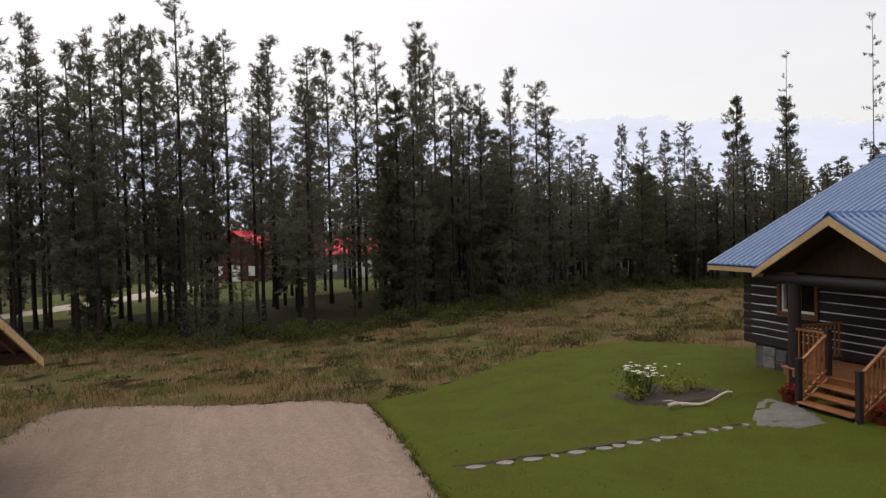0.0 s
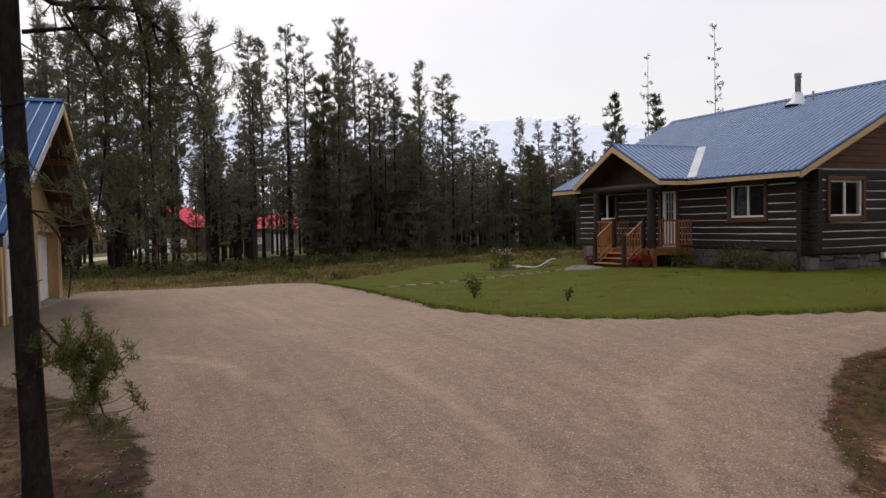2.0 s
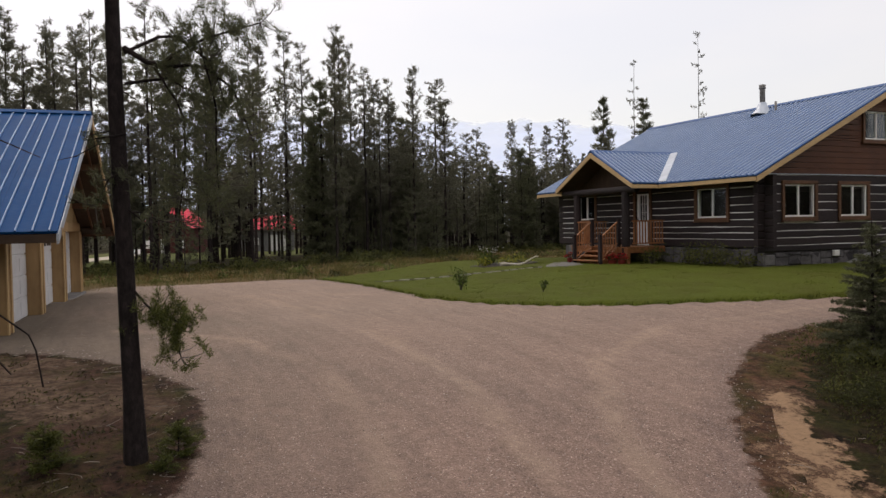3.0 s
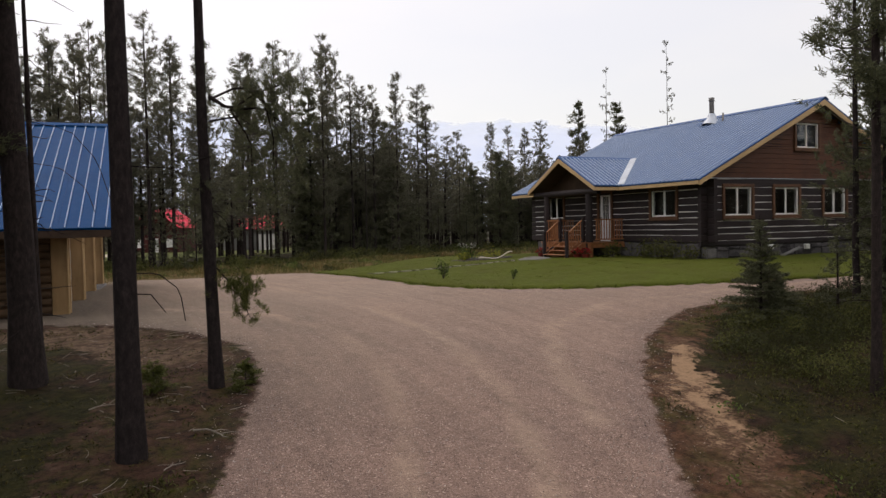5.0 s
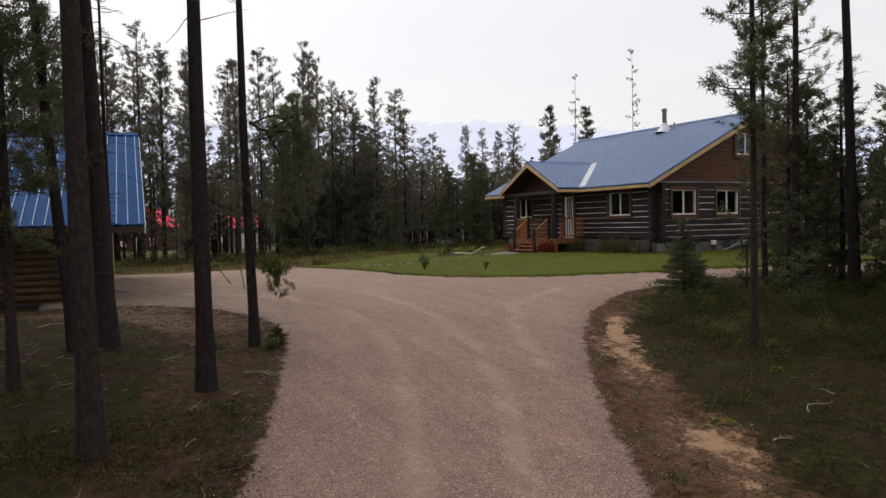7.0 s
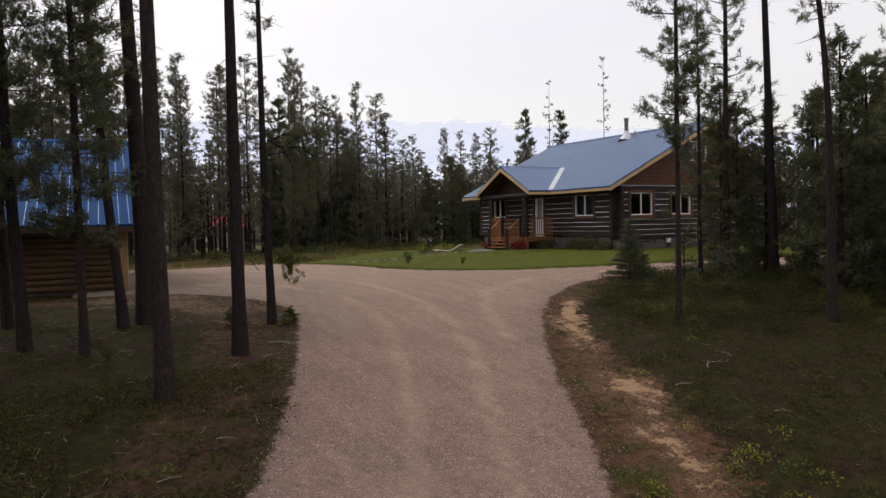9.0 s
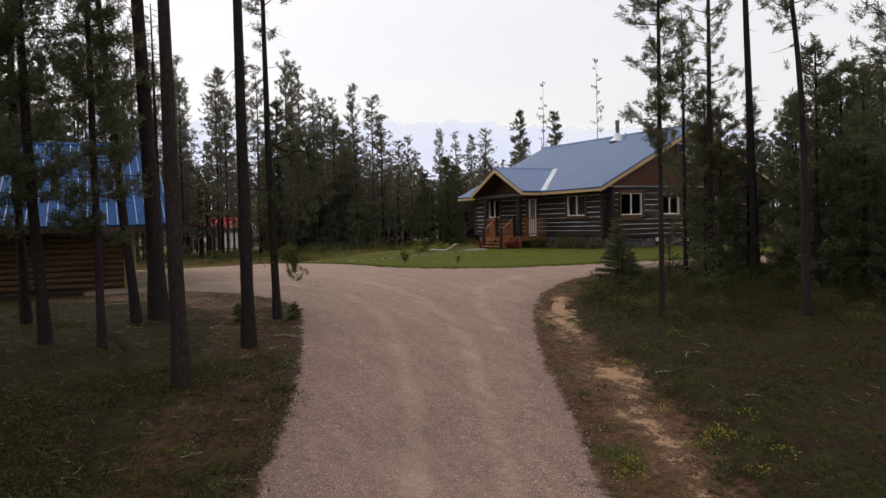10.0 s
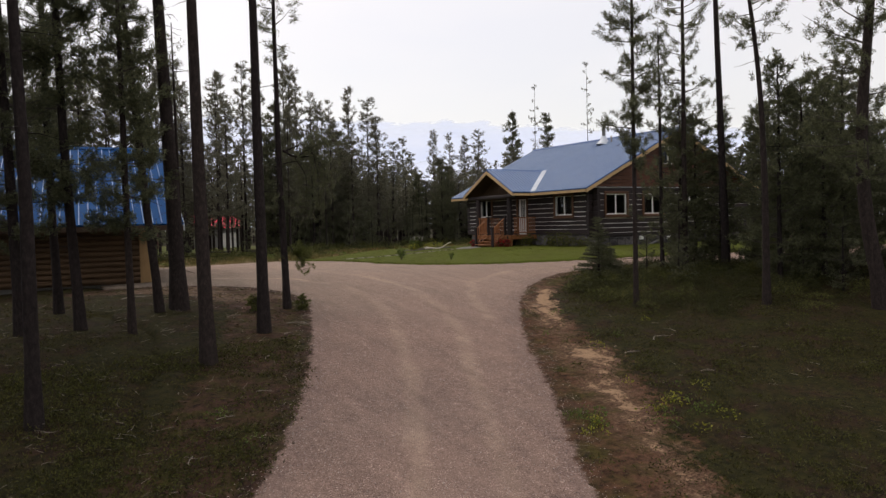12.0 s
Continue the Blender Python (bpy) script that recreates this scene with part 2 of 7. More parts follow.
def floor_material(name, litter, litter2, green, green2, sand=None, green_share=0.5, sand_share=0.7, scale=0.6):
    """Forest floor: needle litter, low green plants in patches and, where given, bare sand."""
    m, n, l, p = material(name, 0.95, 0, 0.1)
    v = coords(n, l)
    fine = noise_node(n, l, v, 22, 6, 0.7)
    c1 = ramp_node(n, l, fine, [(0.3, litter), (0.7, litter2)])
    c2 = ramp_node(n, l, fine, [(0.3, green), (0.7, green2)])
    patch = noise_node(n, l, v, scale, 7, 0.68)
    k = ramp_node(n, l, patch, [(green_share - 0.08, (0, 0, 0)), (green_share + 0.08, (1, 1, 1))])
    c = mix_node(n, l, c1, c2, k)
    if sand:
        s1 = ramp_node(n, l, fine, [(0.25, tuple(0.75 * q for q in sand)), (0.7, sand)])
        sv = coords(n, l, (1.2, 0.7, 1))
        sv.node.inputs["Rotation"].default_value = (0, 0, radians(30))
        sp = noise_node(n, l, sv, scale * 2.2, 8, 0.72)
        ks = ramp_node(n, l, sp, [(sand_share - 0.10, (0, 0, 0)), (sand_share + 0.02, (0.55, 0.55, 0.55)), (sand_share + 0.14, (1, 1, 1))])
        c = mix_node(n, l, c, s1, ks)
    l.new(c, p.inputs["Base Color"])
    bump_node(n, l, p, fine, 0.6, 0.04)
    return m


def paint_metal(name, col, rough=0.35, spec=0.4):
    m, n, l, p = material(name, rough, 0.0, spec)
    v = coords(n, l)
    f = noise_node(n, l, v, 1.4, 5)
    g = noise_node(n, l, coords(n, l, (1, 6, 1)), 9, 4)
    c = ramp_node(n, l, f, [(0.3, tuple(0.86 * q for q in col)), (0.7, col)])
    l.new(c, p.inputs["Base Color"])
    l.new(ramp_node(n, l, g, [(0.3, (rough - 0.07,) * 3), (0.7, (rough + 0.12,) * 3)]), p.inputs["Roughness"])
    return m


def log_material():
    m, n, l, p = material("dark_stained_log", 0.7, 0, 0.3)
    v = coords(n, l, (1, 1, 1))
    f = noise_node(n, l, coords(n, l, (2, 2, 14)), 3.0, 6, 0.7)
    c = ramp_node(n, l, f, [(0.3, (0.0130, 0.0092, 0.0106)), (0.7, (0.031, 0.0222, 0.0245))])
    o = n.new("ShaderNodeObjectInfo")
    tone = ramp_node(n, l, o.outputs["Random"], [(0, (0.7, 0.7, 0.7)), (1, (1.25, 1.2, 1.15))])
    l.new(mix_node(n, l, c, tone, 1.0, 'MULTIPLY'), p.inputs["Base Color"])
    bump_node(n, l, p, f, 0.5, 0.015)
    return m


def bark_material():
    m, n, l, p = material("pine_bark", 0.95, 0, 0.1)
    f = noise_node(n, l, coords(n, l, (7, 7, 3.2)), 2.6, 8, 0.74)
    c = ramp_node(n, l, f, [(0.3, (0.014, 0.0112, 0.0115)), (0.52, (0.031, 0.0250, 0.0245)), (0.8, (0.066, 0.053, 0.050))])
    o = n.new("ShaderNodeObjectInfo")
    tone = ramp_node(n, l, o.outputs["Random"], [(0, (0.75, 0.75, 0.78)), (1, (1.1, 1.05, 1.0))])
    l.new(mix_node(n, l, c, tone, 1.0, 'MULTIPLY'), p.inputs["Base Color"])
    bump_node(n, l, p, f, 0.9, 0.03)
    return m


def stone_material():
    m, n, l, p = material("grey_stone", 0.9, 0, 0.2)
    v = coords(n, l)
    vo = n.new("ShaderNodeTexVoronoi")
    vo.inputs["Scale"].default_value = 2.6
    l.new(v, vo.inputs["Vector"])
    f = noise_node(n, l, v, 9, 6)
    c = ramp_node(n, l, vo.outputs["Color"], [(0.2, (0.055, 0.052, 0.056)), (0.8, (0.135, 0.128, 0.134))])
    k = ramp_node(n, l, f, [(0.3, (0.6, 0.6, 0.6)), (0.7, (1, 1, 1))])
    l.new(mix_node(n, l, c, k, 1.0, 'MULTIPLY'), p.inputs["Base Color"])
    bump_node(n, l, p, f, 0.8, 0.03)
    return m


M_GRAVEL = gravel_material()
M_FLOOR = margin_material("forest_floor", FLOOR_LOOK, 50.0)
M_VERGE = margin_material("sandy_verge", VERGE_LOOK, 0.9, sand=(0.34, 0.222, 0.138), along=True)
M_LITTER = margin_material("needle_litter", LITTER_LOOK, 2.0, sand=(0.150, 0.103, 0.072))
M_MEADOW = floor_material("meadow_ground", (0.068, 0.043, 0.021), (0.165, 0.102, 0.050), (0.040, 0.044, 0.012), (0.090, 0.088, 0.027), sand=(0.33, 0.25, 0.15), green_share=0.5, sand_share=0.66, scale=0.45)
M_LAWN = floor_material("lawn_turf", (0.043, 0.050, 0.006), (0.074, 0.079, 0.011), (0.046, 0.061, 0.006), (0.083, 0.099, 0.012), green_share=0.47, scale=0.55)
M_CLEAR = floor_material("clearing_grass", (0.075, 0.068, 0.03), (0.13, 0.11, 0.05), (0.06, 0.075, 0.022), (0.11, 0.125, 0.04), green_share=0.42, scale=0.2)
# flower bed soil; also colours the path's painted shade strip
M_SOIL_SHADE = simple("dark_soil_and_shade", (0.02, 0.016, 0.012), (0.05, 0.04, 0.03), 14)
M_ROAD = simple("pale_dirt_road", (0.40, 0.35, 0.29), (0.55, 0.48, 0.40), 2)
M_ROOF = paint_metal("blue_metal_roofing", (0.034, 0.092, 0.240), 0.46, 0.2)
# ribs paler than the sheet: the sky's sheen is painted into their colour
M_RIB_SHEEN = paint_metal("blue_rib_painted_sheen", (0.215, 0.295, 0.44), 0.36, 0.4)
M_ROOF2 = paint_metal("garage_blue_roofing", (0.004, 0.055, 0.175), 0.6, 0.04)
# sky sheen painted on the garage ribs in the same way
M_RIB2_SHEEN = paint_metal("garage_rib_painted_sheen", (0.17, 0.29, 0.50), 0.4, 0.3)
M_RED = paint_metal("red_metal_roofing", (0.68, 0.05, 0.09), 0.5, 0.2)
M_FLASH = simple("galvanised_flashing", (0.40, 0.45, 0.52), (0.55, 0.60, 0.67), 3, 0.45, 0.05, metal=0.3, spec=0.5)
M_STEEL = simple("flue_steel", (0.13, 0.125, 0.12), (0.24, 0.23, 0.22), 5, 0.45, 0.05, metal=0.3)
M_LOG = log_material()
M_CHINK = simple("pale_chinking", (0.64, 0.62, 0.61), (0.82, 0.80, 0.78), 7, 0.9, 0.3, wear=0.3)
M_FASCIA = simple("pale_pine_fascia", (0.46, 0.30, 0.145), (0.60, 0.42, 0.22), 4, 0.6, 0.15, (1, 1, 10), 0.2)
M_CEDAR = simple("red_brown_cedar", (0.072, 0.026, 0.013), (0.120, 0.046, 0.023), 3, 0.6, 0.3, (1, 1, 9), 0.25)
M_DECK = simple("orange_cedar_deck", (0.22, 0.085, 0.033), (0.38, 0.16, 0.065), 3, 0.55, 0.25, (2, 8, 2), 0.3)
M_CASING = simple("brown_window_casing", (0.088, 0.040, 0.021), (0.145, 0.068, 0.034), 4, 0.6, 0.2, (1, 1, 6))
M_SOFFIT = simple("dark_soffit_boards", (0.040, 0.024, 0.016), (0.075, 0.045, 0.029), 3, 0.75, 0.3, (1, 8, 1))
M_WHITE = simple("white_vinyl", (0.70, 0.70, 0.69), (0.80, 0.80, 0.79), 3, 0.4, 0.03, wear=0.08)
M_DOORWHITE = simple("white_door_panel", (0.62, 0.63, 0.65), (0.74, 0.75, 0.77), 2, 0.45, 0.05, wear=0.12)
M_STONE = stone_material()
M_FOUND = simple("grey_mortar", (0.085, 0.08, 0.082), (0.15, 0.142, 0.145), 4, 0.9, 0.4)
M_FLAG = simple("grey_path_stone", (0.16, 0.157, 0.13), (0.30, 0.285, 0.235), 6, 0.9, 0.4)
M_SLAB = simple("grey_entry_slab", (0.115, 0.112, 0.105), (0.185, 0.178, 0.168), 5, 0.9, 0.3)
M_CONC = simple("pale_concrete", (0.13, 0.126, 0.128), (0.27, 0.26, 0.255), 4, 0.9, 0.3)
M_TAN = simple("tan_timber", (0.30, 0.185, 0.085), (0.46, 0.30, 0.15), 3, 0.7, 0.25, (1, 1, 0.2), 0.25)
M_SHINGLE = simple("tan_cedar_shingle", (0.30, 0.20, 0.095), (0.45, 0.31, 0.155), 5, 0.8, 0.3, (3, 3, 0.6), 0.3)
M_BROWNLOG = simple("brown_log_siding", (0.06, 0.034, 0.018), (0.12, 0.070, 0.036), 3, 0.75, 0.35, (0.5, 1, 8), 0.3)
M_BARK = bark_material()
M_TWIG = simple("grey_dead_twig", (0.05, 0.042, 0.037), (0.11, 0.095, 0.085), 8, 0.9, 0.2)
M_PALETWIG = simple("bleached_twig", (0.14, 0.115, 0.095), (0.36, 0.32, 0.28), 8, 0.9, 0.2)
# far needles: haze painted in as a paler colour
M_NEEDLE_HAZED = foliage("hazed_pine_needles", (0.094, 0.094, 0.068), (0.160, 0.156, 0.104))
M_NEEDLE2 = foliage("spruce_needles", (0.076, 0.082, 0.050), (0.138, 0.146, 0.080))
# the same needles painted darker for near, backlit crowns
M_NEEDLE_BACKLIT = foliage("backlit_pine_needles", (0.068, 0.075, 0.044), (0.146, 0.156, 0.080))
M_BUSHPINE = foliage("fresh_pine_needles", (0.050, 0.060, 0.015), (0.135, 0.150, 0.036))
M_LEAF = foliage("undergrowth_leaves", (0.024, 0.028, 0.009), (0.064, 0.066, 0.021))
M_MOSS = foliage("green_ground_leaves", (0.028, 0.032, 0.008), (0.108, 0.108, 0.027))
M_CARPET = foliage("olive_ground_cover", (0.016, 0.0150, 0.005), (0.090, 0.080, 0.024))
M_OLIVE = foliage("olive_shrub_leaves", (0.055, 0.066, 0.016), (0.145, 0.146, 0.042))
M_BUSH = foliage("bright_bush_leaves", (0.05, 0.085, 0.018), (0.13, 0.17, 0.04))
M_GRASS = foliage("lawn_blades", (0.050, 0.064, 0.008), (0.104, 0.121, 0.018))
M_DRY = foliage("meadow_grass_blades", (0.125, 0.088, 0.032), (0.215, 0.132, 0.054))
M_STRAW = foliage("straw_grass_blades", (0.21, 0.160, 0.083), (0.33, 0.26, 0.143))
M_WILD = foliage("green_meadow_blades", (0.062, 0.069, 0.016), (0.118, 0.116, 0.032))
M_YELLOW = foliage("yellow_green_leaves", (0.11, 0.13, 0.02), (0.32, 0.31, 0.045))
M_PETAL = simple("white_petals", (0.65, 0.65, 0.58), (0.85, 0.85, 0.8), 20, 0.6, 0)
M_REDPETAL = foliage("red_petals", (0.20, 0.006, 0.008), (0.42, 0.02, 0.025))
M_PEBBLE = foliage("pebble_stone", (0.14, 0.108, 0.094), (0.58, 0.50, 0.45), 0.9)
M_DRIFT = simple("bleached_driftwood", (0.42, 0.38, 0.32), (0.62, 0.57, 0.49), 9, 0.8, 0.4)
M_DARKRED = simple("dark_red_wall", (0.06, 0.016, 0.014), (0.10, 0.03, 0.025), 4)
M_GREYWALL = simple("grey_weathered_wall", (0.14, 0.14, 0.14), (0.24, 0.24, 0.24), 4)
M_POT = simple("dark_red_flower_pot", (0.16, 0.02, 0.02), (0.24, 0.035, 0.03), 6, 0.5, 0.1)
M_INSIDE = simple("dim_interior_wall", (0.035, 0.03, 0.026), (0.06, 0.052, 0.046), 3)


def glass_material():
    m, n, l, p = material("window_glass", 0.03, 0, 0.5)
    p.inputs["Base Color"].default_value = (0.9, 0.93, 0.95, 1)
    p.inputs["Transmission Weight"].default_value = 1.0
    p.inputs["IOR"].default_value = 1.45
    return m


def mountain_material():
    """Far backdrop: kilometres of air painted as pale blue glow, ridge faded into cloud."""
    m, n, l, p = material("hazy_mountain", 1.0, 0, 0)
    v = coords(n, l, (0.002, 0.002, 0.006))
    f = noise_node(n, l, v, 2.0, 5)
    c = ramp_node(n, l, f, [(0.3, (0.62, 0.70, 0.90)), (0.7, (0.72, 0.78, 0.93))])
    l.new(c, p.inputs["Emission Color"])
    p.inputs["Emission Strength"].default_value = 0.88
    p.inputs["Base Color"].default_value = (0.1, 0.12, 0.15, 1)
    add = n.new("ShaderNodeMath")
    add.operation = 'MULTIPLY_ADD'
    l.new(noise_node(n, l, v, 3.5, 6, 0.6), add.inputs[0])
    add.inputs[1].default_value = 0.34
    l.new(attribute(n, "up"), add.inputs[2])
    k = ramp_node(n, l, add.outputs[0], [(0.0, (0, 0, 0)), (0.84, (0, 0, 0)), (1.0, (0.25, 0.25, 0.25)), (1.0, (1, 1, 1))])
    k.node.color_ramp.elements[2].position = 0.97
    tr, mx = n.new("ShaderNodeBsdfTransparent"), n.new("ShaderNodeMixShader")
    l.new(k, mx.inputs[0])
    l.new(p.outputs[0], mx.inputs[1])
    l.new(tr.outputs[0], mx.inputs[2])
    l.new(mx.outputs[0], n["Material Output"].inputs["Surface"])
    return m


M_GLASS = glass_material()
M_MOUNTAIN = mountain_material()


# ---------- building helpers ----------
def thing(name, label, category, group="", at=(0, 0, 0)):
    ob = new(name)
    ob.matrix_basis = Matrix.Translation(at)
    ob.empty_display_size = 0.2
    return tagged(ob, label, category, group)


def mesh_from(bm, name):
    me = bpy.data.meshes.new(name)
    bm.normal_update()
    bm.to_mesh(me)
    bm.free()
    return me


def part(name, bm, mat, parent=None, label=""):
    """One mesh object from a bmesh (or a mesh) under a thing or a part."""
    me = bm if isinstance(bm, bpy.types.Mesh) else mesh_from(bm, name)
    if mat is not None and not me.materials:
        for k in (mat if isinstance(mat, (list, tuple)) else [mat]):
            me.materials.append(k)
    ob = new(name, me)
    if parent is not None:
        ob.parent = parent
    return tagged(ob, label)


def struct(name, bm, mat, label, category):
    return tagged(part(name, bm, mat), label, category, kind="structure")


def box(bm, lo, hi, bevel=0.0, m=None):
    """A box between two corners, with bevelled edges, optionally moved by m."""
    c = [(a + b) / 2 for a, b in zip(lo, hi)]
    s = [abs(b - a) for a, b in zip(lo, hi)]
    mat4 = Matrix.Translation(c) @ Matrix.Diagonal((*s, 1))
    r = bmesh.ops.create_cube(bm, size=1, matrix=mat4)
    vs = r["verts"]
    if bevel:
        es = list({e for v in vs for e in v.link_edges})
        r2 = bmesh.ops.bevel(bm, geom=es, offset=bevel, segments=1, affect='EDGES', profile=0.5)
        vs = list({v for f in r2["faces"] for v in f.verts} | {v for v in vs if v.is_valid})
    if m is not None:
        bmesh.ops.transform(bm, matrix=m, verts=vs)
    return vs


def newbox(lo, hi, bevel=0.0, m=None):
    bm = bmesh.new()
    box(bm, lo, hi, bevel, m)
    return bm


def prism(bm, pts, d):
    """A flat polygon pushed along the vector d."""
    a = [bm.verts.new(p) for p in pts]
    b = [bm.verts.new(Vector(p) + Vector(d)) for p in pts]
    bm.faces.new(a)
    bm.faces.new(b[::-1])
    k = len(pts)
    for i in range(k):
        bm.faces.new((a[i], b[i], b[(i + 1) % k], a[(i + 1) % k]))
    bmesh.ops.recalc_face_normals(bm, faces=bm.faces)
    return bm


class Soup:
    """Loose triangles and tubes gathered as arrays, made into one mesh."""

    def __init__(self):
        self.v, self.f, self.mi, self.n = [], [], [], 0

    def add(self, verts, faces, mi=0):
        verts, faces = np.asarray(verts, float).reshape(-1, 3), np.asarray(faces, int)
        self.v.append(verts)
        self.f.append(faces + self.n)
        self.mi.append(np.full(len(faces), mi))
        self.n += len(verts)

    def tube(self, pts, radii, sides=6, mi=0):
        pts = np.asarray(pts, float)
        k = len(pts)
        d = np.gradient(pts, axis=0)
        d /= np.linalg.norm(d, axis=1)[:, None] + 1e-9
        ref = np.where(np.abs(d[:, 2:3]) > 0.9, [[1.0, 0, 0]], [[0, 0, 1.0]])
        u = np.cross(d, ref)
        u /= np.linalg.norm(u, axis=1)[:, None] + 1e-9
        w = np.cross(d, u)
        a = np.arange(sides) * 2 * np.pi / sides
        r = np.asarray(radii, float)[:, None, None]
        ring = pts[:, None] + r * (np.cos(a)[None, :, None] * u[:, None] + np.sin(a)[None, :, None] * w[:, None])
        i, j = np.meshgrid(np.arange(k - 1), np.arange(sides), indexing="ij")
        p, q = (i * sides + j).ravel(), (i * sides + (j + 1) % sides).ravel()
        f = np.concatenate([np.stack([p, q, q + sides], 1), np.stack([p, q + sides, p + sides], 1)])
        self.add(ring, f, mi)

    def blades(self, base, tip, side, mi=0):
        """Thin triangles from base to tip; side is half the width vector."""
        base, tip, side = (np.asarray(q, float).reshape(-1, 3) for q in (base, tip, side))
        n = len(base)
        self.add(np.stack([base - side, base + side, tip], 1), np.arange(3 * n).reshape(n, 3), mi)

    def leaves(self, c, along, side, mi=0):
        """Diamond leaves about the centres c."""
        c, along, side = (np.asarray(q, float).reshape(-1, 3) for q in (c, along, side))
        n = len(c)
        v = np.stack([c - along, c + side, c + along, c - side], 1)
        b = np.arange(n)[:, None] * 4
        f = np.concatenate([b + [0, 1, 2], b + [0, 2, 3]])
        self.add(v, f, mi)

    def mesh(self, name, mats, smooth=False):
        v, f = np.concatenate(self.v), np.concatenate(self.f)
        me = bpy.data.meshes.new(name)
        me.vertices.add(len(v))
        me.vertices.foreach_set("co", v.ravel().astype(np.float32))
        me.loops.add(3 * len(f))
        me.loops.foreach_set("vertex_index", f.ravel().astype(np.int32))
        me.polygons.add(len(f))
        me.polygons.foreach_set("loop_start", np.arange(0, 3 * len(f), 3, dtype=np.int32))
        me.polygons.foreach_set("material_index", np.concatenate(self.mi).astype(np.int32))
        me.polygons.foreach_set("use_smooth", np.full(len(f), smooth))
        me.update(calc_edges=True)
        me.validate()
        for k in mats:
            me.materials.append(k)
        return me


RNG = np.random.default_rng(7)


def unit(n, rng=RNG):
    d = rng.normal(size=(n, 3))
    return d / np.linalg.norm(d, axis=1)[:, None]


# ---------- the lie of the land ----------
def smooth01(u):
    u = np.clip(u, 0, 1)
    return u * u * (3 - 2 * u)


def soft(v, w):
    return np.where(v / w > 30, v, w * np.log1p(np.exp(np.minimum(v / w, 30))))


def gz(x, y):
    """Height of the ground."""
    x, y = np.asarray(x, float), np.asarray(y, float)
    z = -0.115 * soft(-(np.maximum(y, -70) + 5.4), 1.6)
    z = z - 0.22 * smooth01((-1 - x) / 7) - 0.03 * soft(-12 - np.maximum(x, -40), 0.8)
    s = soft(y - 4 - 8 * smooth01((x + 11) / 9) - 5 * smooth01((-15 - x) / 4), 2.0)
    z = z - (0.8 + 0.3 * smooth01((x + 12) / 14)) * (1 - np.exp(-s / 16))
    bank = smooth01((x + 12) / 8) * smooth01((-7.0 - y) / 6) * smooth01((y + 45) / 20)
    return z + 0.40 * bank


# ---------- ground, drive, lawn ----------
def inside(poly, x, y):
    px, py = np.array(poly).T
    qx, qy = np.roll(px, -1), np.roll(py, -1)
    x, y = np.asarray(x)[..., None], np.asarray(y)[..., None]
    cross = ((py > y) != (qy > y)) & (x < (qx - px) * (y - py) / (qy - py + 1e-12) + px)
    return cross.sum(-1) % 2 == 1


def edge_near(poly, x, y):
    """Nearest point on a polygon's outline, and its distance."""
    p = np.array(poly, float)
    q = np.roll(p, -1, axis=0)
    pt = np.stack([x, y], -1)[..., None, :]
    d = q - p
    t = np.clip(((pt - p) * d).sum(-1) / ((d * d).sum(-1) + 1e-12), 0, 1)
    near = p + t[..., None] * d
    dist = np.linalg.norm(near - pt, axis=-1)
    k = dist.argmin(-1)
    return np.take_along_axis(near, k[..., None, None].repeat(2, -1), -2)[..., 0, :], dist.min(-1)


def ragged(poly, step=0.25, amp=0.08, seed=1):
    """The outline with more points and an uneven line."""
    out = []
    for i, a in enumerate(poly):
        b = poly[(i + 1) % len(poly)]
        k = max(1, int(math.dist(a, b) / step))
        for j in range(k):
            x, y = a[0] + (b[0] - a[0]) * j / k, a[1] + (b[1] - a[1]) * j / k
            w = noise.noise_vector((x * 1.3, y * 1.3, seed)) * amp + noise.noise_vector((x * 5, y * 5, seed)) * amp * 0.5
            out.append((x + w[0], y + w[1]))
    return out


def sheet(name, poly, lift, mat, label, category, step=0.3, rough=0.02, sink=0.03, attrs=()):
    """A skin over the ground inside an outline; its rim dips into the ground."""
    p = np.array(poly)
    xs = np.arange(p[:, 0].min() - step, p[:, 0].max() + 2 * step, step)
    ys = np.arange(p[:, 1].min() - step, p[:, 1].max() + 2 * step, step)
    X, Y = np.meshgrid(xs, ys, indexing="ij")
    ins = inside(poly, X, Y)
    cell = ins[:-1, :-1] | ins[1:, :-1] | ins[:-1, 1:] | ins[1:, 1:]
    used = np.zeros_like(ins)
    used[:-1, :-1] |= cell
    used[1:, :-1] |= cell
    used[:-1, 1:] |= cell
    used[1:, 1:] |= cell
    rim = used & ~ins
    near, _ = edge_near(poly, X[rim], Y[rim])
    X[rim], Y[rim] = near[:, 0], near[:, 1]
    Z = gz(X, Y) + lift
    bump = np.array([noise.noise((float(a) * 1.7, float(b) * 1.7, 3.0)) for a, b in zip(X[used], Y[used])]) * rough
    Z[used] += bump
    Z[rim] -= lift + sink
    idx = np.full(X.shape, -1)
    idx[used] = np.arange(used.sum())
    quads = np.stack([idx[:-1, :-1][cell], idx[1:, :-1][cell], idx[1:, 1:][cell], idx[:-1, 1:][cell]], 1)
    me = bpy.data.meshes.new(name)
    me.from_pydata(np.stack([X[used], Y[used], Z[used]], 1).tolist(), [], quads.tolist())
    for f in me.polygons:
        f.use_smooth = True
    me.update()
    for key, fn in attrs:
        at = me.attributes.new(key, 'FLOAT', 'POINT')
        at.data.foreach_set("value", np.asarray(fn(X[used], Y[used]), np.float32))
    return struct(name, me, mat, label, category)


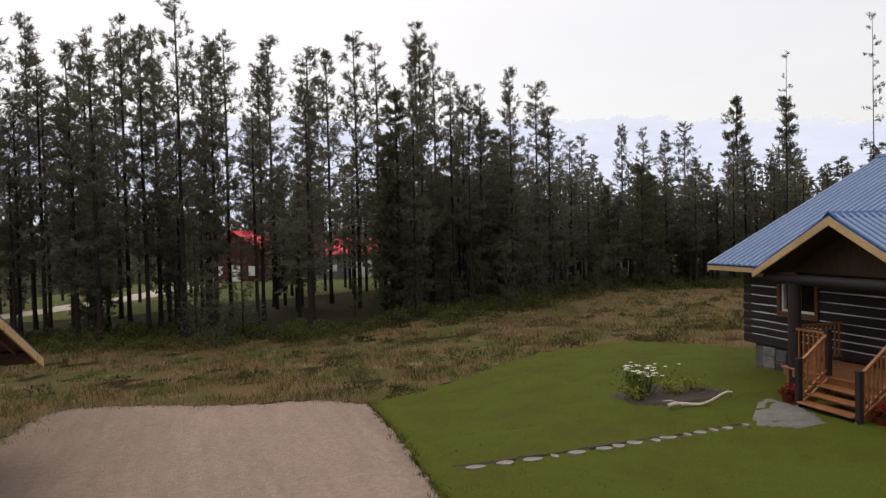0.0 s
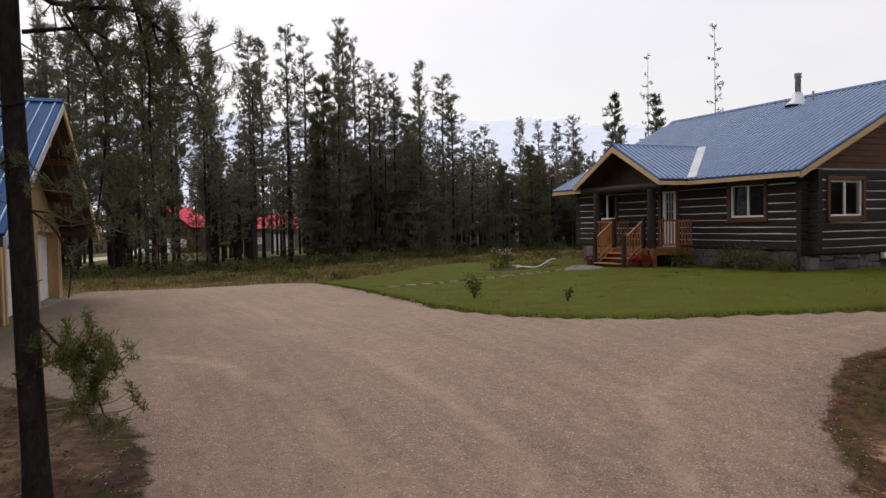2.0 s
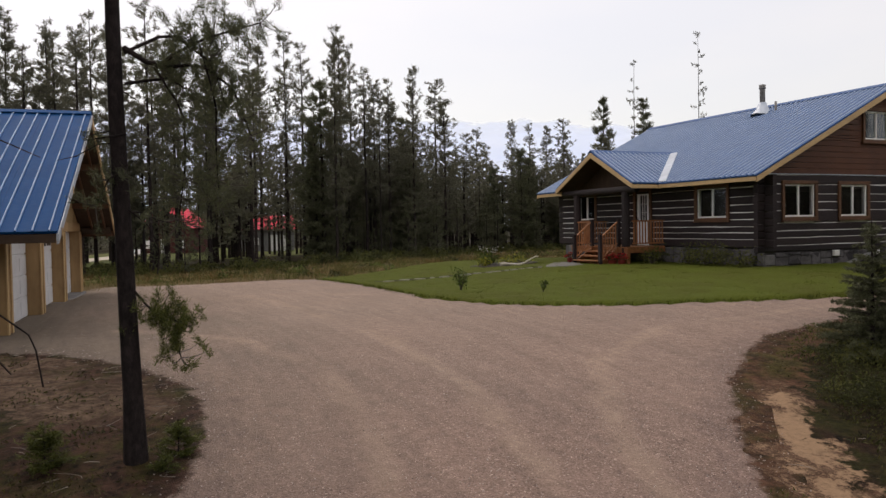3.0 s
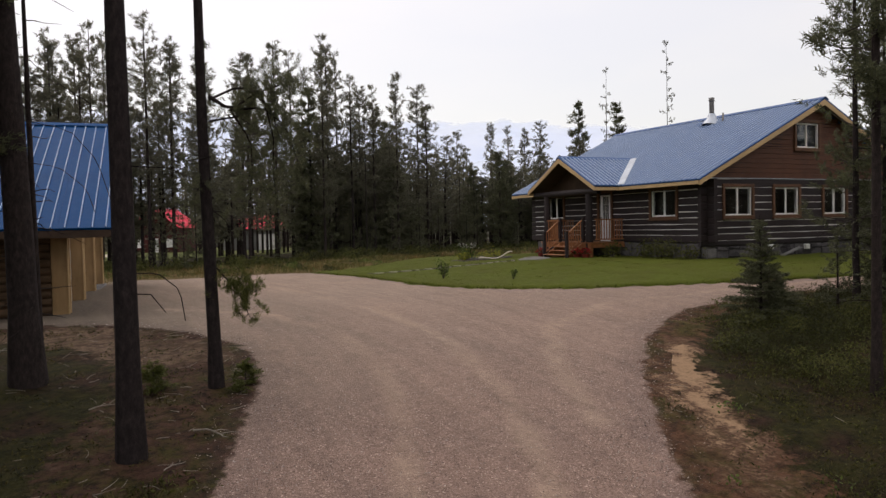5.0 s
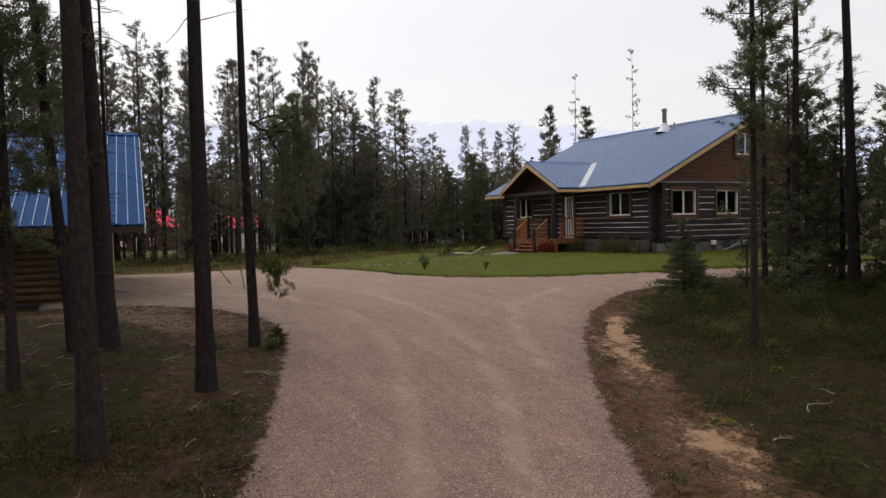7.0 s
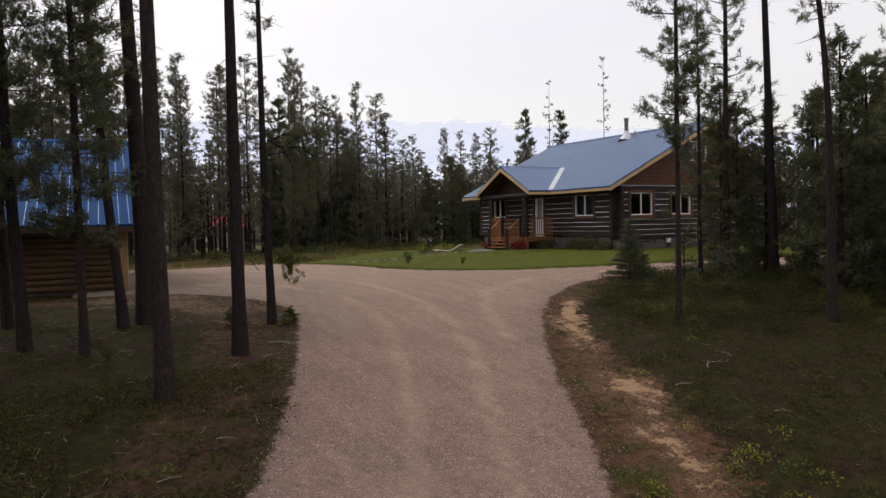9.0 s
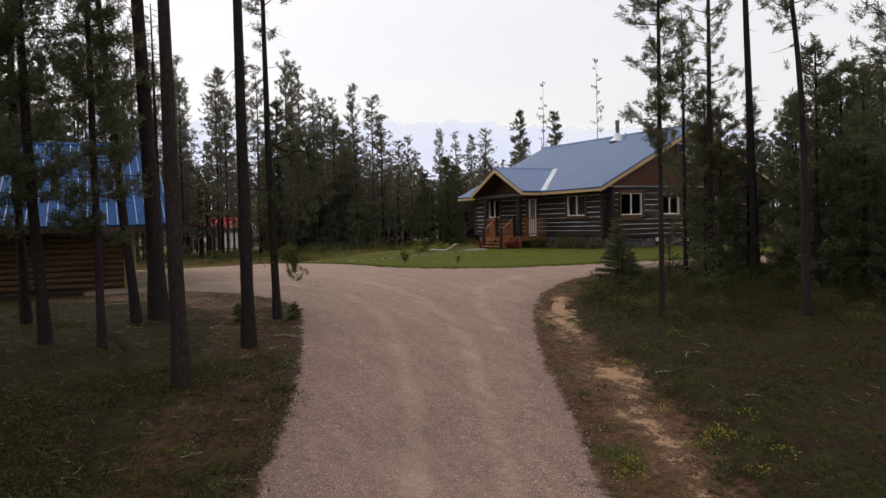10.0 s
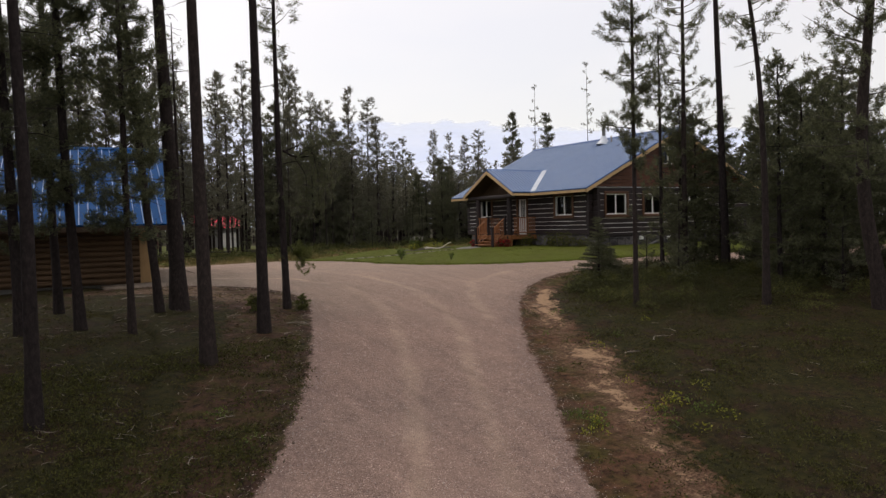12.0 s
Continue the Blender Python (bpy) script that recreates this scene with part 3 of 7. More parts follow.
# left rim of the lane and the pad, going up; then the lawn's rim coming down and the lane's right rim
LEFT_RIM = [(-36.0, -44.0), (-30.5, -33.9), (-26.3, -26.5), (-23.5, -21.5), (-21.84, -18.5), (-21.0, -17.1), (-20.25, -15.7), (-19.33, -13.75), (-18.55, -11.9), (-17.85, -10.0),
            (-17.35, -8.5), (-17.2, -7.2), (-17.3, -6.2), (-17.6, -5.4), (-18.05, -4.5), (-18.8, -3.3), (-19.8, -2.2), (-21.5, -1.4)]
PAD_RIM = [(-21.5, 12.0), (-19.0, 12.6), (-18.85, 14.5), (-18.5, 16.5), (-17.7, 17.3), (-15.7, 16.8), (-13.4, 15.4), (-11.3, 14.95), (-9.95, 13.75)]
LAWN_RIM = [(-9.95, 13.75), (-10.15, 9.5), (-10.65, 4.4), (-10.82, 2.0), (-10.87, 0.25), (-10.6, -1.35), (-10.1, -2.15), (-9.28, -2.98), (-8.2, -3.55), (-7.3, -3.9),
            (-6.1, -4.3), (-4.8, -5.0), (-3.4, -5.5), (-1.87, -6.1), (3.0, -6.4), (15.0, -6.6)]
RIGHT_RIM = [(15.0, -10.4), (3.0, -8.6), (-2.9, -7.4), (-4.3, -7.1), (-6.2, -7.1), (-7.8, -7.35), (-9.2, -8.2), (-10.65, -9.3), (-11.7, -10.4), (-12.65, -11.6), (-13.9, -13.4),
             (-14.6, -14.5), (-15.55, -16.25), (-16.35, -17.6), (-17.05, -18.7), (-18.0, -20.3), (-21.6, -26.5), (-25.8, -33.9), (-31.3, -44.0)]
LAWN_BACK = [(15.0, 13.0), (3.5, 13.5), (2.9, 16.4), (1.0, 18.9), (-3.5, 17.6), (-6.0, 16.1), (-8.5, 14.4)]
FOREST_EDGE = [(60.0, 26.0), (36.0, 36.0), (24.0, 43.0), (17.0, 47.0), (9.0, 42.0), (2.5, 36.5), (-4.5, 31.5), (-9.0, 29.5), (-13.0, 30.0), (-18.0, 34.0), (-34.0, 37.0)]


def ground_sheet():
    """One sheet, fine where the camera passes and coarse to the horizon."""
    near = np.arange(-46, 30.1, 0.5)
    far = np.array([36, 45, 58, 75, 100, 140, 200, 300, 500, 900, 1600, 3000.0])
    xs = np.concatenate([-far[::-1] - 16, near, far - 0])
    ys = np.concatenate([-far[::-1] - 16, near, far - 0])
    X, Y = np.meshgrid(xs, ys, indexing="ij")
    Z = gz(X, Y)
    fine = (np.abs(X + 8) < 40) & (np.abs(Y + 8) < 40)
    bump = np.array([noise.noise((float(a) * 0.5, float(b) * 0.5, 0)) * 0.06 + noise.noise((float(a) * 1.9, float(b) * 1.9, 5)) * 0.035 for a, b in zip(X[fine], Y[fine])])
    drive = inside(DRIVE, X, Y) | inside(LAWN, X, Y)
    lower = np.zeros_like(Z)
    lower[fine] = bump
    lower[inside(VERGE, X, Y) | inside(LITTER, X, Y)] = -0.10
    lower[drive] = -0.06
    Z = Z + lower - 0.01
    k = len(ys)
    i, j = np.meshgrid(np.arange(len(xs) - 1), np.arange(k - 1), indexing="ij")
    a = (i * k + j).ravel()
    me = bpy.data.meshes.new("ground")
    me.from_pydata(np.stack([X.ravel(), Y.ravel(), Z.ravel()], 1).tolist(), [], np.stack([a, a + k, a + k + 1, a + 1], 1).tolist())
    for f in me.polygons:
        f.use_smooth = True
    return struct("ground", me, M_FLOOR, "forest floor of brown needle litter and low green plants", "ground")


DRIVE_LINE = LEFT_RIM + PAD_RIM + LAWN_RIM[1:] + RIGHT_RIM
DRIVE = ragged([(x - 0.40, y + 0.1) for x, y in LEFT_RIM[:-2]] + LEFT_RIM[-2:] + PAD_RIM + LAWN_RIM[1:] + RIGHT_RIM[:3] + [(x + 0.42, y - 0.2) for x, y in RIGHT_RIM[3:]], 0.3, 0.10, 1)


def from_rim(x, y):
    """Distance from the drive's line, positive on the gravel."""
    _, d = edge_near(DRIVE_LINE, x, y)
    return np.where(inside(DRIVE_LINE, x, y), d, -d)


def off_rim(x, y):
    return -from_rim(x, y)


def off_rim_wide(x, y):
    """As off_rim, with the sandy strip widening down the lane."""
    return off_rim(x, y) / (1 + 0.9 * smooth01((-11.0 - y) / 6))


def right_side(x, y):
    return ((x + 20.8) * 0.872 - (y + 20.9) * 0.49 > 0).astype(float)


TRACKS = (((-36.0, -46.0), (-25.5, -28.8), (-22.0, -22.8), (-19.9, -19.2), (-19.0, -17.4), (-18.15, -15.8), (-17.15, -13.6), (-16.2, -11.2), (-15.55, -8.8), (-15.4, -6.2), (-16.2, -3.4), (-18.0, -0.8)),
          ((-34.6, -46.6), (-24.3, -29.4), (-20.8, -23.4), (-18.9, -19.8), (-17.8, -17.7), (-16.7, -15.5), (-15.35, -13.0), (-14.45, -10.6), (-13.9, -8.0), (-13.9, -5.0), (-14.2, 0.0), (-14.4, 6.0)),
          ((-14.0, -12.2), (-13.0, -9.9), (-11.6, -7.7), (-9.0, -6.1), (-5.0, -6.0), (2.0, -7.2)))
# the bare sand's middle line, its half width, and how far it is grown over
SAND = ((-10.3, -9.75, 0.18, 0.8), (-10.9, -10.5, 0.38, 0.0), (-11.5, -11.3, 0.40, 0.0), (-12.0, -12.0, 0.36, 0.1), (-12.55, -12.85, 0.26, 0.6), (-13.1, -13.7, 0.30, 1.5), (-13.6, -14.6, 0.30, 1.8), (-13.85, -15.5, 0.40, 0.5), (-14.1, -16.1, 0.40, 0.2), (-14.7, -16.9, 0.30, 1.6), (-15.1, -17.6, 0.24, 0.5), (-15.5, -18.4, 0.22, 0.6), (-16.1, -19.5, 0.3, 1.5), (-17.2, -21.6, 0.3, 1.3), (-18.2, -23.6, 0.25, 2.0), (-20.0, -27.0, 0.2, 2.5))


def line_near(line, x, y):
    """Distance to an open line, and how far along its points the nearest place lies."""
    p = np.array(line, float)[:, :2]
    d = p[1:] - p[:-1]
    pt = np.stack([x, y], -1)[:, None, :]
    t = np.clip(((pt - p[:-1]) * d).sum(-1) / (d * d).sum(-1), 0, 1)
    dist = np.linalg.norm(p[:-1] + t[..., None] * d - pt, axis=-1)
    k = dist.argmin(-1)
    return dist.min(-1), k + t[np.arange(len(k)), k]


def track(x, y):
    return np.min([line_near(q, x, y)[0] for q in TRACKS], axis=0)


def sand_off(x, y):
    """Distance from the sand's middle in half widths, raised where it is grown over."""
    dist, k = line_near(SAND, x, y)
    return dist / np.interp(k, np.arange(len(SAND)), [q[2] for q in SAND]) + np.interp(k, np.arange(len(SAND)), [q[3] for q in SAND])


def bare(x, y):
    """One on the trodden earth between the garage and the drive, falling to nothing round it."""
    dist, _ = line_near(((-20.7, -3.6), (-19.6, -4.9), (-18.7, -6.4)), x, y)
    return 1 - smooth01((dist - 0.4) / 1.3)


LAWN = ragged(LAWN_RIM + LAWN_BACK, 0.3, 0.06, 2)
VERGE = ragged([(x + 0.06, y - 0.03) for x, y in RIGHT_RIM[3:18]] + [(-20.6, -34.6), (-16.2, -26.8), (-14.0, -22.6), (-13.2, -19.6), (-12.0, -17.2), (-11.2, -14.8), (-10.4, -12.8), (-9.3, -11.5), (-8.4, -10.2), (-7.2, -9.2), (-5.0, -8.6)], 0.25, 0.2, 4)
LITTER = ragged([(x - 0.06, y + 0.02) for x, y in LEFT_RIM[1:18]] + [(-23.4, -2.2), (-23.4, -5.0), (-22.0, -7.4), (-21.6, -9.7), (-22.0, -12.7), (-23.2, -16.2), (-25.0, -20.2), (-28.0, -25.5), (-32.5, -33.0)], 0.25, 0.25, 5)
ground_sheet()
sheet("driveway", DRIVE, 0.03, M_GRAVEL, "grey-pink gravel driveway widening into a parking pad", "driveway", 0.25, 0.02, 0.02, [("from_rim", from_rim), ("right_side", right_side), ("track", track)])
sheet("lawn", LAWN, 0.07, M_LAWN, "mown green lawn with a curved edge", "lawn", 0.3, 0.04)
MEADOW = ragged([(-24.0, 10.0)] + PAD_RIM[1:] + LAWN_BACK[::-1][:5] + [(4.0, 14.0), (40.0, 14.0)] + FOREST_EDGE, 0.8, 0.3, 3)
sheet("meadow", MEADOW, 0.03, M_MEADOW, "rough meadow of dry brown and green grass", "meadow", 0.8, 0.12)
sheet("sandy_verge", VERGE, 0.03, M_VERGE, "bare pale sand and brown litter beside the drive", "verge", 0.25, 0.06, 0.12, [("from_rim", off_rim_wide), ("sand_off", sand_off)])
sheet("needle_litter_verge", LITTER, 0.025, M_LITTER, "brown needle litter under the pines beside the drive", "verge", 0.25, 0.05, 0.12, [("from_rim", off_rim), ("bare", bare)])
FAR_ROAD = ragged([(-44.0, 46.0), (-30.0, 53.0), (-22.0, 62.0), (-16.0, 76.0), (-11.0, 92.0), (-7.5, 90.0), (-12.5, 74.0), (-18.5, 60.0), (-28.0, 49.5), (-44.0, 42.5)], 1.0, 0.2, 6)
CLEARING = ragged([(-46.0, 44.0), (-30.0, 50.0), (-20.0, 47.0), (-10.0, 52.0), (4.0, 58.0), (8.0, 70.0), (6.0, 95.0), (-14.0, 95.0), (-24.0, 76.0), (-46.0, 62.0)], 1.5, 0.6, 7)
sheet("clearing", CLEARING, 0.06, M_CLEAR, "green grassy clearing beyond the wood", "meadow", 1.5, 0.05)
sheet("far_dirt_road", FAR_ROAD, 0.12, M_ROAD, "pale dirt road beyond the pine wood", "road", 1.0, 0.02)


def mountains():
    """Two hazy ridges far behind the wood."""
    s = Soup()
    for dist, lower, amp, seed in ((2300, 0.6, 60, 2.0), (2700, 1.0, 45, 9.0)):
        az = np.radians(np.linspace(-100, 110, 240))
        base = lower * dist * np.tan(np.radians(np.interp(np.degrees(az), (-100, -10, 15, 27, 33, 45, 70, 110), (6.5, 9.6, 9.7, 9.4, 8.6, 8.0, 6.0, 5.0))))
        top = base + np.array([amp * noise.fractal((float(a) * 2.2, seed, 0), 1.0, 2.0, 5) for a in az])
        x, y = np.sin(az) * dist, np.cos(az) * dist
        lo = np.stack([x * 0.8, y * 0.8, np.full_like(x, -20)], 1)
        mid = np.stack([x * 0.93, y * 0.93, top * 0.55], 1)
        hi = np.stack([x, y, top], 1)
        v = np.concatenate([lo, mid, hi])
        k = len(az)
        i = np.arange(k - 1)
        f = np.concatenate([np.stack([i + b, i + 1 + b, i + 1 + k + b], 1) for b in (0, k)] + [np.stack([i + b, i + 1 + k + b, i + k + b], 1) for b in (0, k)])
        s.add(v, f)
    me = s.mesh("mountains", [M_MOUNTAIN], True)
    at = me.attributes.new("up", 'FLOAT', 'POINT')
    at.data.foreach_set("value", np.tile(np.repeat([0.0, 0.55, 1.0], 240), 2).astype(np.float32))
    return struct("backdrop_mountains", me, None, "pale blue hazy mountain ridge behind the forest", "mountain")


mountains()


# ---------- pines ----------
LEAN_WAY = np.array([0.87, -0.5])  # leans are given along this level direction


def sprays(cr, c, way, n, blade, size, half, rng, mi=0):
    """Upturned brushes of needles: n needles round each of the places c, drawn out along its way."""
    k = len(c)
    w = np.asarray(way, float)
    w = w / (np.linalg.norm(w, axis=1)[:, None] + 1e-9)
    cc, ww = np.repeat(c, n, 0), np.repeat(w, n, 0)
    along = rng.uniform(-0.5, 0.5, (k * n, 1))
    cc = cc + ww * along * size * 2.0 + rng.normal(0, size * 0.22, cc.shape)
    d = unit(k * n, rng) + ww * 0.95
    d /= np.linalg.norm(d, axis=1)[:, None] + 1e-9
    sd = np.cross(d, unit(k * n, rng))
    sd /= np.linalg.norm(sd, axis=1)[:, None] + 1e-9
    ln = blade * rng.uniform(0.6, 1.25, (k * n, 1))
    cr.blades(cc, cc + d * ln, sd * half, mi)


def pine_meshes(seed, height, girth, crown_from, reach, whorl=0.42, blade=0.17, clumps=4, needles=24, size=0.13, half=0.022, ragged_top=0.35, bend=None, dead=26, mat=None, shape=1.0, limbs=(2, 5), droop=0.0):
    """Trunk mesh and crown mesh of one pine. crown_from: share of the height that is bare. bend: heights and how far the trunk stands off there."""
    rng = np.random.default_rng(seed)
    z = np.linspace(0, height, 16)
    wob = np.cumsum(rng.normal(0, 0.012 if bend is None else 0.003, (16, 2)), axis=0) * height / 16
    wob[0] = 0
    px, py = wob[:, 0], wob[:, 1]
    if bend is not None:
        off = np.interp(z, [0] + [q[0] for q in bend], [0] + [q[1] for q in bend])
        off = np.concatenate([off[:1], (off[:-2] + 2 * off[1:-1] + off[2:]) / 4, off[-1:]])
        px, py = px + off * LEAN_WAY[0], py + off * LEAN_WAY[1]
    rad = girth / 2 * (1 - z / height) ** 0.75 + 0.012
    rad *= 1 + 0.10 * np.exp(-z / 0.5)
    rad[0] *= 1.3
    z0 = z.copy()
    z0[0] = -0.4
    tr = Soup()
    tr.tube(np.stack([px, py, z0], 1), rad, 9)

    def axis(h):
        return np.array([np.interp(h, z, px), np.interp(h, z, py), h])

    for _ in range(dead):
        h = rng.uniform(0.10, max(crown_from, 0.2) + 0.25) * height
        a, ln = rng.uniform(0, 6.28), rng.uniform(0.2, 1.0) * (0.45 + reach * 0.45)
        o = axis(h)
        d = np.array([math.cos(a), math.sin(a), 0])
        k = np.linspace(0, 1, 4)[:, None]
        pts = o + d * k * ln + np.array([0, 0, 1]) * rng.uniform(-0.5, 0.1) * ln * k ** 1.6 + rng.normal(0, 0.03, (4, 3)) * k
        tr.tube(pts, np.linspace(0.011, 0.003, 4), 3)
    cr = Soup()
    for h in np.arange(crown_from * height, height * 0.985, whorl):
        u = (h - crown_from * height) / (height * (1 - crown_from))
        prof = (min(1, (u / 0.22) ** 0.8) * 0.5 + 0.5) * (1 - u) ** (0.68 * shape) + 0.10
        for _ in range(rng.integers(*limbs)):
            if rng.random() < ragged_top * 0.5:
                continue
            a = rng.uniform(0, 6.28)
            ln = reach * prof * rng.uniform(0.4, 1.2)
            o = axis(h + rng.uniform(-0.2, 0.2))
            d = np.array([math.cos(a), math.sin(a), 0])
            rise = rng.uniform(-0.3, 0.12) + 0.5 * u - droop
            k = np.linspace(0, 1, 3)
            pts = o + d * (k * ln)[:, None] + np.array([0, 0, 1]) * (rise * ln * k + 0.25 * ln * k ** 2)[:, None]
            cr.tube(pts, np.linspace(0.012 + 0.010 * ln, 0.004, 3), 3, 1)
            # brushes sit on side shoots, thickest towards the limb's end
            nt = max(1, int(clumps * (0.35 + 0.65 * ln / reach) + rng.random()))
            kk = rng.uniform(0.25, 1.03, nt) ** 0.75
            kk[0] = 1.0
            c = np.stack([np.interp(kk, k, pts[:, i]) for i in range(3)], 1)
            c += rng.normal(0, 0.04 + 0.13 * ln, (nt, 3)) * [1, 1, 0.55]
            way = d * 0.6 + np.array([0, 0, 0.55]) + rng.normal(0, 0.35, (nt, 3))
            sprays(cr, c, way, needles, blade, size, half, rng)
    return tr.mesh("trunk", [M_BARK], True), cr.mesh("crown", [mat or M_NEEDLE_HAZED, M_TWIG])


def pine(meshes, x, y, label, turn=0.0, scale=1.0, group="", name="pine_tree", tall=None):
    t = thing(name, label, "tree", group, (x, y, float(gz(x, y))))
    t.rotation_euler = (0, 0, turn)
    t.scale = (scale, scale, tall or scale)
    part("trunk", meshes[0], None, t)
    part("crown", meshes[1], None, t)
    return t


# ---------- the log house ----------
def cut_grid(u0, u1, z0, z1, holes):
    """Rectangles (u0, u1, z0, z1) that fill a wall but for its holes."""
    zs = sorted({z0, z1, *[min(max(h[k], z0), z1) for h in holes for k in (2, 3)]})
    out = []
    for a, b in zip(zs, zs[1:]):
        if b - a < 0.02:
            continue
        u = u0
        for h in sorted(q for q in holes if q[2] < b - 1e-6 and q[3] > a + 1e-6):
            if h[0] > u:
                out.append((u, h[0], a, b))
            u = max(u, h[1])
        if u < u1:
            out.append((u, u1, a, b))
    return out


def window(parent, m, w, h, name="window", bars=1, label="white two-pane sliding window in a brown wood casing"):
    """A window in a wall: m puts its lower left outer corner; x across, z up, -y outwards."""
    bm = bmesh.new()
    t = 0.055
    for lo, hi in (((0, 0.02, 0), (w, 0.12, t)), ((0, 0.02, h - t), (w, 0.12, h)), ((0, 0.02, t), (t, 0.12, h - t)), ((w - t, 0.02, t), (w, 0.12, h - t))):
        box(bm, lo, hi, 0.006, m)
    win = part(name, bm, M_WHITE, parent, label)
    bm = bmesh.new()
    for k in range(1, bars + 1):
        c = w * k / (bars + 1)
        box(bm, (c - 0.03, 0.03, t), (c + 0.03, 0.10, h - t), 0.005, m)
    part("mullion", bm, M_WHITE, win)
    for k in range(bars + 1):
        a, b = w * k / (bars + 1), w * (k + 1) / (bars + 1)
        ob = part("pane", newbox((a + 0.035, 0.065, t), (b - 0.035, 0.073, h - t), 0, m), M_GLASS, win)
        ob.visible_shadow = False
    c = 0.12
    bm = bmesh.new()
    for lo, hi in (((-c, -0.05, -c), (w + c, 0.04, -0.003)), ((-c, -0.05, h + 0.003), (w + c, 0.04, h + c)), ((-c, -0.05, 0), (-0.003, 0.04, h)), ((w + 0.003, -0.05, 0), (w + c, 0.04, h))):
        box(bm, lo, hi, 0.01, m)
    part("casing", bm, M_CASING, win, "brown wooden casing")
    part("sill", newbox((-c - 0.03, -0.09, -c - 0.03), (w + c + 0.03, 0.0, -c - 0.002), 0.008, m), M_CASING, win)
    return win


HX0, HX1, HY0, HY1 = 0.74, 12.06, 0.36, 11.6   # outer log faces
RIDGE_X, RIDGE_Z, EAVE_Z = 6.54, 6.11, 2.93
SLOPE = (RIDGE_Z - EAVE_Z) / (RIDGE_X + 0.03)
FRONT_HOLES = [(1.92, 3.26, 1.64, 2.66), (5.74, 6.52, 0.66, 2.70), (9.16, 10.36, 1.68, 2.68)]
GABLE_HOLES = [(1.60, 2.98, 1.62, 2.66), (4.20, 5.52, 1.62, 2.66), (6.98, 8.28, 1.62, 2.66)]
FRONT_COURSES = [0.64, 0.92, 1.13, 1.33, 1.56, 1.79, 2.04, 2.30, 2.61, 2.95]
GABLE_COURSES = [0.50, 0.71, 0.95, 1.18, 1.42, 1.83, 2.10, 2.36, 2.66, 2.97]


def log_courses(wall, courses, u0, u1, holes, to_world, rng):
    """Hewn logs, course by course; a log stops only at openings that cut most of its height."""
    for z0, z1 in zip(courses, courses[1:]):
        cuts = sorted((h[0], h[1]) for h in holes if min(z1, h[3]) - max(z0, h[2]) > 0.4 * (z1 - z0))
        runs, u = [], u0
        for p, q in cuts:
            runs.append((u, p))
            u = q
        runs.append((u, u1))
        c, d, lo_gap, hi_gap = z0, z1, 0.0115, 0.0115
        for a, b in runs:
            if b - a < 0.06:
                continue
            bm = bmesh.new()
            k = max(2, int((b - a) / 0.7))
            j = rng.normal(0, 0.005, (k + 1, 3))
            rings = []
            for i in range(k + 1):
                u = a + (b - a) * i / k
                zb, zt, out = c + lo_gap + j[i, 0] * (lo_gap > 0), d - hi_gap + j[i, 1] * (hi_gap > 0), j[i, 2]
                prof = [(0.16, zb), (0.02 + out, zb), (out, zb + 0.03), (out, zt - 0.03), (0.02 + out, zt), (0.16, zt)]
                rings.append([bm.verts.new(to_world(u, q, z)) for q, z in prof])
            for p, q in zip(rings, rings[1:]):
                for i in range(6):
                    bm.faces.new((p[i], p[(i + 1) % 6], q[(i + 1) % 6], q[i]))
            bm.faces.new(rings[0])
            bm.faces.new(rings[-1][::-1])
            bmesh.ops.recalc_face_normals(bm, faces=bm.faces)
            part("log", bm, M_LOG, wall)


def roof_slope(name, parent, y0, y1, low, high, pitch, rib_h, rib_w, axis, mats, label="", ribs=4):
    """A slope of profiled metal panels on a thin deck. low and high are (across, z) of its eave and ridge; y0..y1 its run along the eave.
    axis: function (along, across, z) -> place in the parent."""
    (a0, z0), (a1, z1) = low, high
    n = Vector((-(z1 - z0), a1 - a0)).normalized()
    if n[1] < 0:
        n = -n

    def run(bm, prof, closed_mi):
        rows = [[bm.verts.new(axis(p, a + n[0] * t, z + n[1] * t)) for p, t in prof] for a, z in ((a0, z0), (a1, z1))]
        k = len(prof)
        for i in range(k):
            f = bm.faces.new((rows[0][i], rows[0][(i + 1) % k], rows[1][(i + 1) % k], rows[1][i]))
            f.material_index = closed_mi[i]
        bm.faces.new(rows[0])
        bm.faces.new(rows[1][::-1])
        bmesh.ops.recalc_face_normals(bm, faces=bm.faces)
        return bm
    deck = part(name, run(bmesh.new(), [(y0, -0.05), (y1, -0.05), (y1, -0.012), (y0, -0.012)], [0] * 4), mats, parent, label)
    count = max(1, round((y1 - y0) / (pitch * ribs)))
    w = (y1 - y0) / count
    for c in range(count):
        p0 = y0 + c * w
        top, mi = [(p0, 0.0)], []
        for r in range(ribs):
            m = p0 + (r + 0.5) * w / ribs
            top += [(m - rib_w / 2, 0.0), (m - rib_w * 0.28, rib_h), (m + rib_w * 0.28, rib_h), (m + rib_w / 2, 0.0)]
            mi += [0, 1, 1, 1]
        top.append((p0 + w - 0.004, 0.0))
        mi.append(0)
        prof = top + [(p0 + w - 0.004, -0.010), (p0, -0.010)]
        part("roof_panel", run(bmesh.new(), prof, mi + [0, 0, 0]), mats, deck)
    return deck


